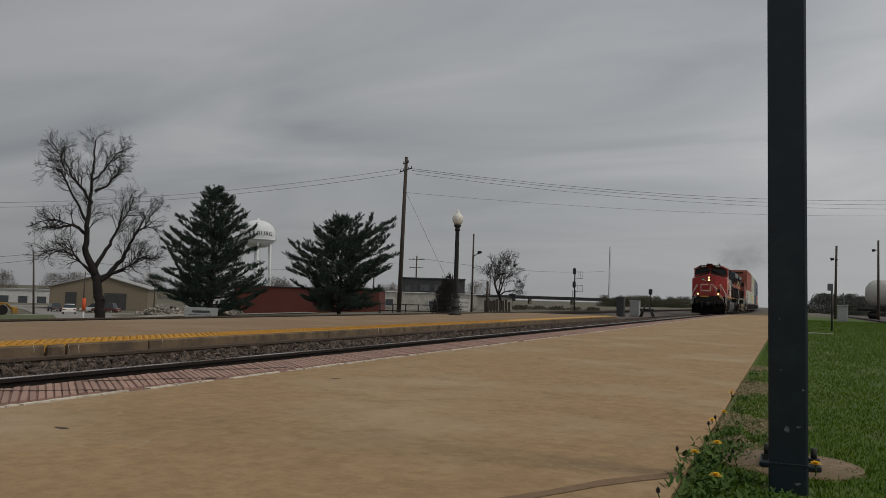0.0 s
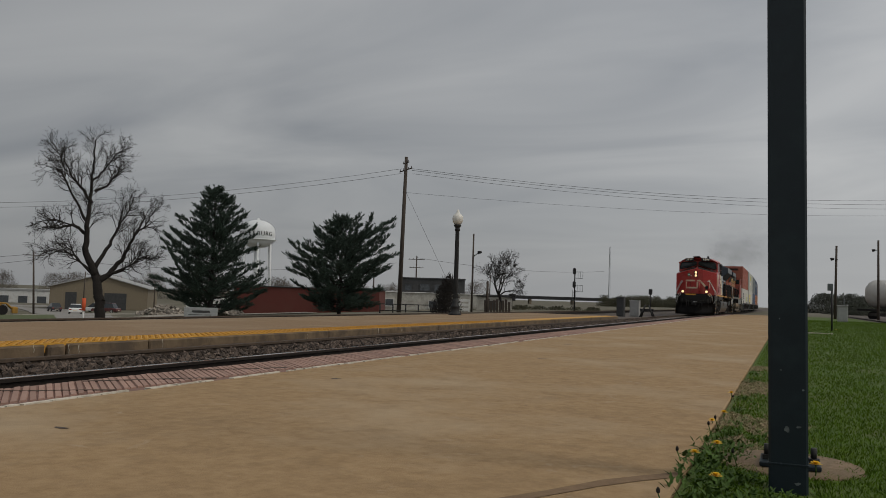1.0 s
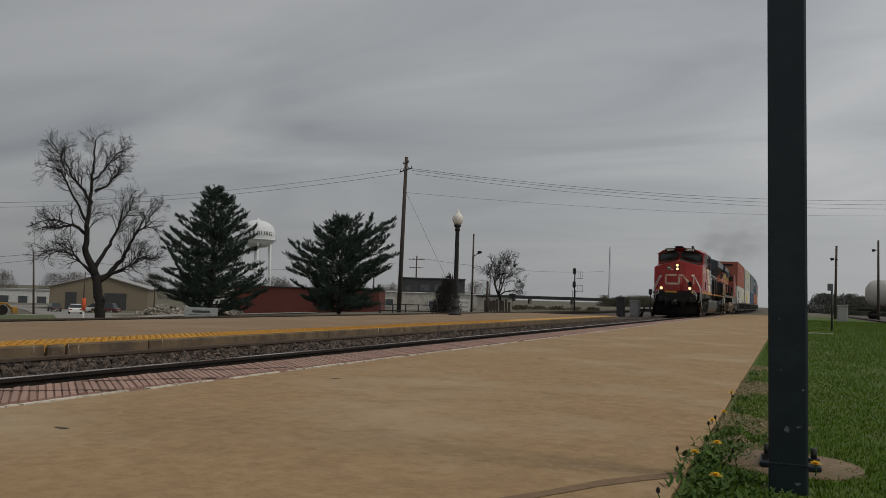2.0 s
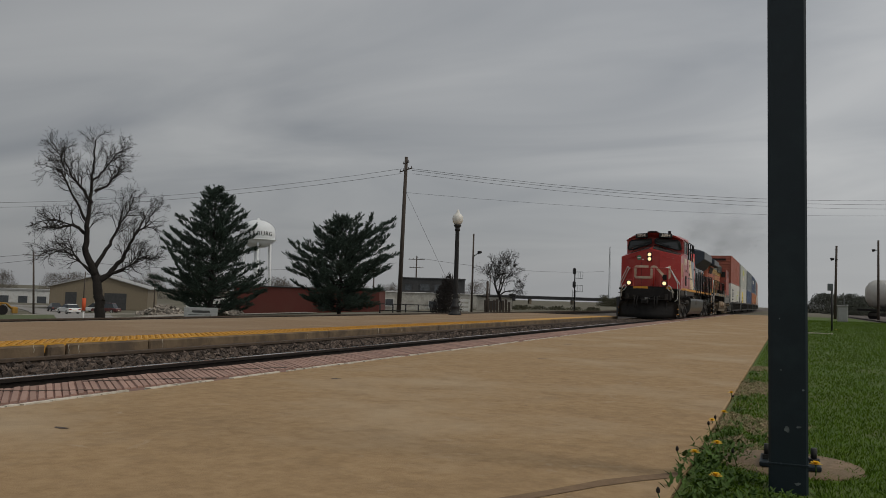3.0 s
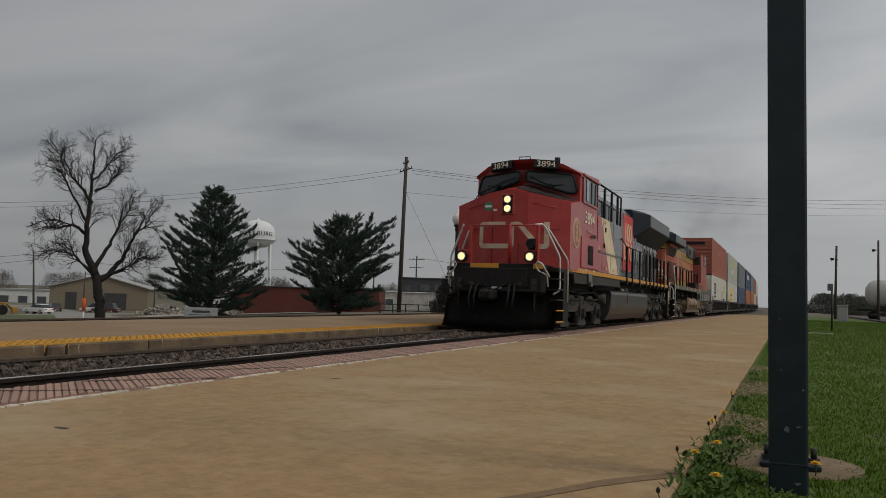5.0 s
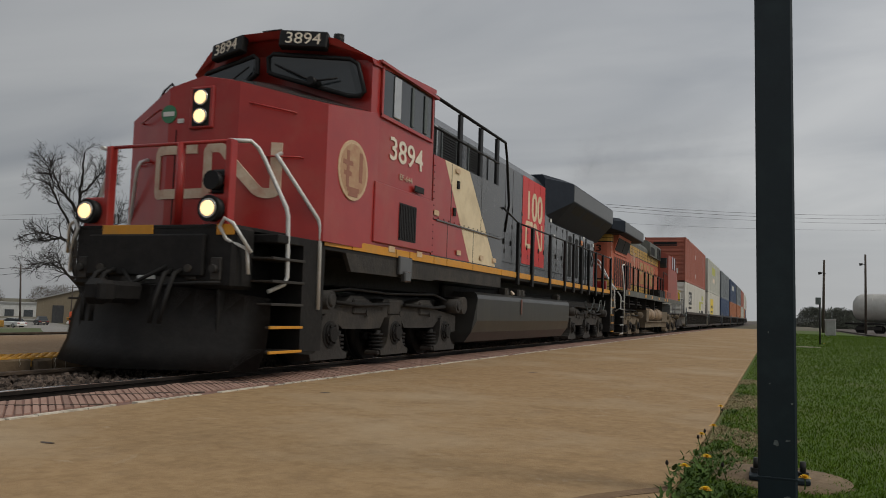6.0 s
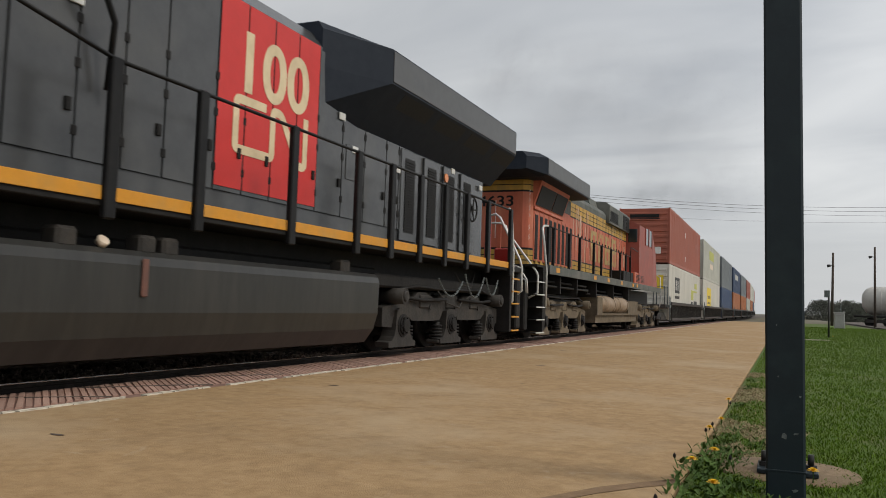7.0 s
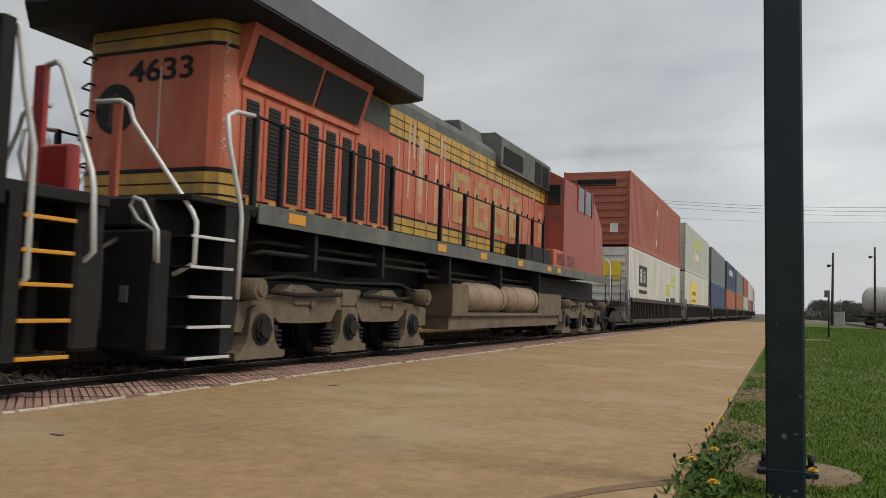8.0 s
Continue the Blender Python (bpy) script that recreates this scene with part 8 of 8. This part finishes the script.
def build_car(name, label, at, turn, paint, size=(4.6, 1.8, 1.42)):
    t = thing(name, label, "car", at=at, turn=turn)
    L, W, H = size
    bm = B()
    w = W / 2
    prof = [(-L / 2, 0.3), (-L / 2, 0.78), (-L * 0.46, 0.9), (-L * 0.30, 0.95), (L * 0.22, 0.92), (L * 0.46, 0.78), (L / 2, 0.6), (L / 2, 0.3)]
    prism_x(bm, prof, -w, w)
    bmesh.ops.bevel(bm, geom=list(bm.edges), offset=0.05, segments=1, affect="EDGES")
    part("body", bm, paint, t)
    bm = B()
    cab = [(-L * 0.40, 0.92), (-L * 0.30, H - 0.02), (-L * 0.02, H), (L * 0.22, 0.92)]
    loft(bm, [[(-w * 0.94, y, z) if z < 1 else (-w * 0.76, y, z) for y, z in cab], [(w * 0.94, y, z) if z < 1 else (w * 0.76, y, z) for y, z in cab]])
    part("cabin", bm, M["window_glass"], t)
    bm = B()
    loft(bm, [[(-w * 0.77, -L * 0.30, H - 0.03), (w * 0.77, -L * 0.30, H - 0.03), (w * 0.77, -L * 0.02, H - 0.01), (-w * 0.77, -L * 0.02, H - 0.01)], [(-w * 0.75, -L * 0.29, H + 0.03), (w * 0.75, -L * 0.29, H + 0.03), (w * 0.75, -L * 0.03, H + 0.04), (-w * 0.75, -L * 0.03, H + 0.04)]])
    part("roof", bm, paint, t)
    for s in (-1, 1):
        for y in (-L * 0.31, L * 0.31):
            bm = B()
            cyl(bm, (s * (w - 0.2), y, 0.32), (s * w, y, 0.32), 0.32, n=16)
            wh = part("wheel", bm, M["under"], t)
            bm = B()
            cyl(bm, (s * w, y, 0.32), (s * (w + 0.01), y, 0.32), 0.2, n=12)
            part("rim", bm, M["reflector"], wh)
        bm = B()
        rbox(bm, s * w * 0.75 - 0.17, s * w * 0.75 + 0.17, -L / 2 - 0.02, -L / 2 + 0.05, 0.62, 0.78, 0.01)
        part("tail_light", bm, surface("tail_lens", (0.25, 0.02, 0.02), (0.2, 0.015, 0.015), 0.3, 5), t)
    bm = B()
    rbox(bm, -0.26, 0.26, -L / 2 - 0.02, -L / 2 + 0.02, 0.45, 0.56, 0.005)
    part("plate_bar", bm, M["sticker"], t)
    return t


M["car_white"] = surface("white_car_paint", (0.72, 0.72, 0.70), (0.66, 0.66, 0.64), 0.3, 2, spec=0.6)
M["car_maroon"] = surface("dark_red_car_paint", (0.09, 0.018, 0.016), (0.07, 0.015, 0.014), 0.3, 2, spec=0.6)
WHITE_CAR = build_car("white_car", "white sedan driving off along the street", (-96.4, 87.0, land(-96.4, 87.0) + 0.1), 48, M["car_white"])
build_car("parked_suv", "dark red parked sport utility vehicle", (-115.0, 112.0, land(-115, 112) + 0.08), 110, M["car_maroon"], (4.8, 1.9, 1.8))
build_car("parked_pickup", "white parked pickup by the warehouse", (-122.0, 116.0, land(-122, 116) + 0.08), 100, M["car_white"], (5.4, 1.9, 1.8))
build_car("parked_dark_car", "dark parked car by the shed", (-128.0, 112.0, land(-128, 112) + 0.08), 60, M["dark_metal"], (4.6, 1.8, 1.6))

t = thing("yellow_loader", "parked yellow construction loader at the roadside", "loader", at=(-96.0, 74.0, land(-96, 74) + 0.08), turn=55)
LOADER = surface("machine_yellow", (0.36, 0.19, 0.022), (0.27, 0.14, 0.016), 0.6, 3, stain=(0.2, 0.13, 0.04), stain_scale=1, stain_amount=0.5)
bm = B()
rbox(bm, -2.6, 1.2, -0.9, 0.9, 0.8, 1.7, 0.15)
part("engine_cover", bm, LOADER, t)
bm = B()
rbox(bm, -0.5, 0.9, -0.75, 0.75, 1.7, 2.9, 0.12)
part("cab", bm, M["window_glass"], t)
bm = B()
rbox(bm, 2.4, 3.1, -1.2, 1.2, 0.25, 1.1, 0.1)
part("bucket", bm, LOADER, t)
for s_ in (-1, 1):
    bm = B()
    tube(bm, [(0.6, s_ * 0.8, 1.6), (1.8, s_ * 0.8, 1.5), (2.6, s_ * 0.8, 0.7)], 0.12)
    part("lift_arm", bm, LOADER, t)
    for x in (-1.7, 1.3):
        bm = B()
        cyl(bm, (x, s_ * 0.65, 0.65), (x, s_ * 1.1, 0.65), 0.65, n=18)
        part("wheel", bm, M["under"], t)

t = thing("marker_post", "white marker post with an orange sleeve", "marker post", at=(-39.6, 36.8, -1.55))
bm = B()
cyl(bm, (0, 0, 0), (0, 0, 0.85), 0.055, n=10)
part("post", bm, M["white_paint"], t)
bm = B()
cyl(bm, (0, 0, 0.8), (0, 0, 1.55), 0.11, n=12)
part("sleeve", bm, surface("orange_sleeve", (0.62, 0.10, 0.03), (0.55, 0.085, 0.025), 0.6, 5), t)

M["grey_sign"] = surface("weathered_sign", (0.36, 0.37, 0.37), (0.27, 0.28, 0.28), 0.7, 6, stain=(0.2, 0.19, 0.17), stain_scale=2, stain_amount=0.4)
t = thing("business_sign", "small weathered white roadside sign with illegible lettering", "sign", at=(-31.8, 38.2, -1.15), turn=38)
bm = B()
rbox(bm, -0.95, 0.95, -0.04, 0.04, 0.12, 0.85, 0.015)
part("panel", bm, M["grey_sign"], t)
for x in (-0.8, 0.8):
    bm = B()
    rbox(bm, x - 0.05, x + 0.05, 0.04, 0.12, -0.3, 0.8, 0.01)
    part("leg", bm, M["pole_wood"], t)
for z, a, b, h in ((0.62, -0.5, 0.5, 0.12), (0.55, -0.42, 0.55, 0.02), (0.42, -0.7, 0.1, 0.035), (0.42, 0.2, 0.6, 0.035), (0.27, -0.85, -0.2, 0.06), (0.27, -0.12, 0.85, 0.06)):
    bm = B()
    box(bm, a, b, -0.046, -0.04, z - h / 2, z + h / 2)
    part("text_bar", bm, M["dark_metal"], t)

def build_rubble(at, w, h, seed, label):
    """A heap of broken concrete and timber: angular pieces piled on a mound."""
    rnd = random.Random(seed)
    bm = B()
    for k in range(150):
        a, q = rnd.uniform(0, 6.283), rnd.random() ** 0.6
        x, y = math.cos(a) * q * w, math.sin(a) * q * w * 0.6
        z = h * max(0.0, 1 - q) * rnd.uniform(0.4, 1.0)
        e = rnd.uniform(0.12, 0.42)
        v = box(bm, -e, e, -e * rnd.uniform(0.3, 1), e * 0.6, -e * 0.35, e * 0.35)
        m = Matrix.Translation((x, y, z)) @ Euler((rnd.uniform(-0.8, 0.8), rnd.uniform(-0.8, 0.8), rnd.uniform(0, 6))).to_matrix().to_4x4()
        bmesh.ops.transform(bm, matrix=m, verts=v)
    ob = part("rubble_heap", bm, M["rubble"])
    ob.matrix_basis = pose(*at)
    tagged(ob, label, "rubble", kind="stuff")


M["rubble"] = surface("broken_rubble", (0.30, 0.27, 0.23), (0.15, 0.13, 0.105), 0.95, 3, each=0.5)
for x, y, w, h, sd in ((-66, 72, 2.6, 1.2, 3), (-72, 80, 3.0, 1.1, 5), (-54, 78, 1.8, 0.8, 7), (-47.5, 60.0, 2.2, 0.7, 9)):
    build_rubble((x, y, land(x, y) + 0.05), w, h, sd, "heap of broken grey concrete and timber on the gravel")

t = thing("rail_fence", "low dark metal pipe fence by the tracks", "fence", at=(-30.0, 57.5, -0.75), turn=43)
L = 5.4
for k in range(6):
    bm = B()
    cyl(bm, (k * L / 5, 0, -0.2), (k * L / 5, 0, 0.85), 0.06, n=8)
    part("post", bm, M["black_iron"], t)
for z in (0.82, 0.30):
    bm = B()
    cyl(bm, (0, 0, z), (L, 0, z), 0.035, n=8)
    part("rail", bm, M["black_iron"], t)
t = thing("wooden_barrier", "white slatted wooden crate beside the tracks", "crate", at=(-23.6, 59.6, -0.45), turn=20)
for z in (0.2, 0.55, 0.9):
    bm = B()
    rbox(bm, -0.45, 0.45, -0.04, 0.04, z, z + 0.2, 0.01)
    part("slat", bm, M["white_paint"], t)
for x in (-0.4, 0.4):
    bm = B()
    rbox(bm, x - 0.05, x + 0.05, 0.04, 0.1, 0, 1.1, 0.01)
    part("upright", bm, M["white_paint"], t)
t = thing("plank_fence", "weathered dark upright plank fence", "fence", at=(-22.6, 61.5, -0.45), turn=20)
for k in range(9):
    bm = B()
    rbox(bm, k * 0.24, k * 0.24 + 0.2, -0.02, 0.02, 0, 1.1 + 0.12 * math.sin(k * 2.1), 0.008)
    part("plank", bm, M["pole_wood"], t)
for name, label, x, y, w, h, m in (("equipment_case", "dark trackside equipment case", -11.4, 60.6, 0.55, 1.4, M["dark_metal"]), ("relay_cabinet", "light grey trackside relay cabinet", -10.7, 62.6, 0.72, 1.2, M["grey_roof"]),
                                   ("utility_cabinet", "light grey metal utility cabinet on the lawn edge", 3.55, 62.5, 0.66, 1.12, M["grey_roof"])):
    t = thing(name, label, "cabinet", at=(x, y, -0.27 if x < 0 else -0.1))
    bm = B()
    rbox(bm, -w / 2, w / 2, -0.3, 0.3, 0, h, 0.03)
    part("body", bm, m, t)
    bm = B()
    rbox(bm, -w / 2 + 0.05, w / 2 - 0.05, -0.33, -0.3, 0.1, h - 0.1, 0.01)
    part("door", bm, m, t)
    bm = B()
    rbox(bm, -w / 2 - 0.04, w / 2 + 0.04, -0.36, 0.34, h, h + 0.06, 0.02)
    part("cap", bm, m, t)
    bm = B()
    cyl(bm, (0.1, 0, h), (0.1, 0, h + (0.55 if x > 0 else 0.08)), 0.03, n=6)
    part("antenna", bm, M["bare_steel"], t)
t = thing("bumper_post", "black steel bumping post at the end of the island", "bumping post", at=(-9.6, 61.3, -0.28))
for s in (-1, 1):
    bm = B()
    tube(bm, [(s * 0.5, -0.3, 0), (s * 0.12, 0, 0.95)], 0.06, 6)
    tube(bm, [(s * 0.5, 0.6, 0), (s * 0.12, 0, 0.95)], 0.06, 6)
    part("leg", bm, M["black_iron"], t)
bm = B()
rbox(bm, -0.5, 0.5, -0.08, 0.08, 0.5, 0.66, 0.02)
part("beam", bm, M["black_iron"], t)
t = thing("trackside_sign", "small dark square sign on a post", "sign", at=(-27.9, 84.8, -0.5))
bm = B()
cyl(bm, (0, 0, -0.2), (0, 0, 1.5), 0.05, n=8)
part("post", bm, M["black_iron"], t)
bm = B()
rbox(bm, -0.4, 0.4, -0.03, 0.03, 1.1, 1.85, 0.02)
part("panel", bm, M["dark_metal"], t)
t = thing("lawn_marker", "thin dark post with a small box on the lawn", "post", at=(1.63, 35.3, -0.1))
bm = B()
cyl(bm, (0, 0, -0.1), (0, 0, 1.75), 0.035, n=8)
part("post", bm, M["black_iron"], t)
bm = B()
rbox(bm, -0.16, 0.04, -0.05, 0.05, 1.62, 1.9, 0.015)
part("box", bm, M["bare_steel"], t)
bm = B()
box(bm, 0.3, 1.45, 30.55, 30.62, -0.08, -0.03)
tagged(part("lawn_edging", bm, M["white_line"]), "pale edging strip lying in the grass", "edging")


def build_tank_car():
    t = thing("tank_car", "light grey tank car standing in the yard", "railcar", at=(15.7, 103.5, -0.28), turn=-14)
    t.scale = (1.08, 1.08, 1.08)
    bm = B()
    rings = []
    for y, r in ((-7.0, 0.2), (-6.9, 0.8), (-6.6, 1.25), (-6.1, 1.5), (6.1, 1.5), (6.6, 1.25), (6.9, 0.8), (7.0, 0.2)):
        rings.append([(y, r * math.cos(a), 2.75 + r * math.sin(a)) for a in [2 * math.pi * k / 28 for k in range(28)]])
    loft(bm, rings)
    part("tank", bm, M["tank_white"], t, smooth=True)
    for x in (-5.0, -2.5, 0, 2.5, 5.0):
        bm = B()
        cyl(bm, (x, 0, 2.75), (x + 0.08, 0, 2.75), 1.52, n=28)
        part("band", bm, M["tank_white"], t)
    bm = B()
    rbox(bm, -7.6, 7.6, -1.3, 1.3, 0.95, 1.15, 0.03)
    part("frame", bm, M["under"], t)
    bm = B()
    tube(bm, [(-1, -1.1, 4.1), (-1, -1.1, 5.1), (1, -1.1, 5.1), (1, -1.1, 4.1)], 0.04)
    tube(bm, [(-1, 1.1, 4.1), (-1, 1.1, 5.1), (1, 1.1, 5.1), (1, 1.1, 4.1)], 0.04)
    tube(bm, [(-1, -1.1, 4.6), (1, -1.1, 4.6)], 0.03)
    part("dome_railing", bm, M["bare_steel"], t)
    bm = B()
    cyl(bm, (0, 0, 4.2), (0, 0, 4.6), 0.5, n=16)
    part("dome", bm, M["tank_white"], t)
    for xc in (-5.3, 5.3):
        bm = B()
        for s in (-1, 1):
            rbox(bm, xc - 1.2, xc + 1.2, s * 1.1 - 0.08, s * 1.1 + 0.08, 0.4, 0.75, 0.03)
        part("truck_frame", bm, M["truck"], t)
        for x in (xc - 0.88, xc + 0.88):
            bm = B()
            for s in (-1, 1):
                cyl(bm, (x, s * 0.7, 0.46), (x, s * 0.85, 0.46), 0.46, n=20)
            cyl(bm, (x, -0.9, 0.46), (x, 0.9, 0.46), 0.08, n=8)
            part("wheelset", bm, M["under"], t)


M["tank_white"] = surface("grey_white_tank", (0.50, 0.49, 0.46), (0.42, 0.41, 0.38), 0.55, 1.5, stain=(0.30, 0.28, 0.25), stain_scale=0.5, stain_amount=0.5)
build_tank_car()


# ---- exhaust haze ----
def smoke_material():
    m = bpy.data.materials.new("thin_smoke")
    m.use_nodes = True
    n, l = m.node_tree.nodes, m.node_tree.links
    p = n["Principled BSDF"]
    p.inputs["Base Color"].default_value = (0.05, 0.047, 0.045, 1)
    p.inputs["Roughness"].default_value = 1.0
    p.inputs["Specular IOR Level"].default_value = 0.0
    tr = n.new("ShaderNodeBsdfTransparent")
    mx = n.new("ShaderNodeMixShader")
    co = n.new("ShaderNodeTexCoord")
    no = n.new("ShaderNodeTexNoise")
    no.inputs["Scale"].default_value = 0.8
    no.inputs["Detail"].default_value = 4
    l.new(co.outputs["Object"], no.inputs["Vector"])
    ln = n.new("ShaderNodeVectorMath"); ln.operation = "LENGTH"
    l.new(co.outputs["Object"], ln.inputs[0])
    fall = n.new("ShaderNodeMapRange")
    fall.inputs["From Min"].default_value = 0.0
    fall.inputs["From Max"].default_value = 1.15
    fall.inputs["To Min"].default_value = 0.2
    fall.inputs["To Max"].default_value = 0.0
    l.new(ln.outputs["Value"], fall.inputs["Value"])
    rg = n.new("ShaderNodeMapRange")
    rg.inputs["From Min"].default_value = 0.35
    rg.inputs["From Max"].default_value = 0.65
    l.new(no.outputs["Fac"], rg.inputs["Value"])
    mu = n.new("ShaderNodeMath"); mu.operation = "MULTIPLY"
    l.new(rg.outputs[0], mu.inputs[0])
    l.new(fall.outputs[0], mu.inputs[1])
    l.new(mu.outputs[0], mx.inputs[0])
    l.new(tr.outputs[0], mx.inputs[1])
    l.new(p.outputs[0], mx.inputs[2])
    l.new(mx.outputs[0], n["Material Output"].inputs["Surface"])
    return m


SMOKE = []


def build_smoke(start):
    mat = smoke_material()
    t = thing("exhaust_smoke", "thin grey exhaust haze drifting behind the stack", "smoke")
    rnd = random.Random(2)
    # stacked discs of one drifting plume, each fading to its rim
    for k in range(3):
        s = (k + 0.3) / 2.3
        bm = B()
        vs = [bm.verts.new((math.cos(a) * 1.15, 0, math.sin(a) * 1.15)) for a in [2 * math.pi * q / 24 for q in range(24)]]
        bm.faces.new(vs)
        o = part("smoke_puff", bm, mat, t)
        r = 0.8 + 2.0 * s
        o.matrix_basis = pose(2.2 * s + rnd.uniform(-0.7, 0.9) * (0.3 + s), 0.4 + s * 17, 0.2 + 3.4 * s ** 0.8 + rnd.uniform(-0.3, 0.3), 0, 0, rnd.uniform(-25, 25)) @ Matrix.Diagonal((r * 1.2, r, r, 1))
    SMOKE.append((t, start))


build_smoke(-35.65)
build_smoke(-15.5)
build_pavers(platform)


# ---- what moves ----
def at_train(t):
    """Where the front of the first container stands at t."""
    return 30.79 + 11.708 * (8 - t) + 0.0113 * (8 - t) ** 2


def motions():
    times = [k * 0.5 for k in range(17)]

    def on_line(y, z=0.0):
        swing = math.degrees(math.atan(-max(0.0, y - 125.0) / 3000.0))
        return pose(TRACK_X + bend(y), y, z, 0, 0, -swing)

    for ob, offset in TRAIN:
        walk(ob, [(t, on_line(at_train(t) + offset)) for t in times])
    # the haze hangs over the stack and falls back as it thins
    for ob, start in SMOKE:
        walk(ob, [(t, pose(TRACK_X, at_train(t) + start + 1.2 * t, 4.7 + 0.08 * t)) for t in times])
    # the white car draws away up the street, then turns in
    walk(WHITE_CAR, [(t, pose(x, y, land(x, y) + 0.1, 0, 0, a)) for t, x, y, a in
                     ((0.0, -96.4, 87.0, 48), (1.5, -97.2, 89.0, 46), (3.0, -99.0, 89.2, 70), (4.0, -101.5, 88.6, 88), (8.0, -112.0, 88.0, 92))])
    # wheels roll with the ground, a little under 45 degrees a row
    steps = [k / 30 for k in range(0, 241)]
    for ob, y in WHEELS:
        walk(ob, [(t, pose(0, y, 0.502, math.degrees((at_train(0) - at_train(t)) / 0.5))) for t in steps])


motions()
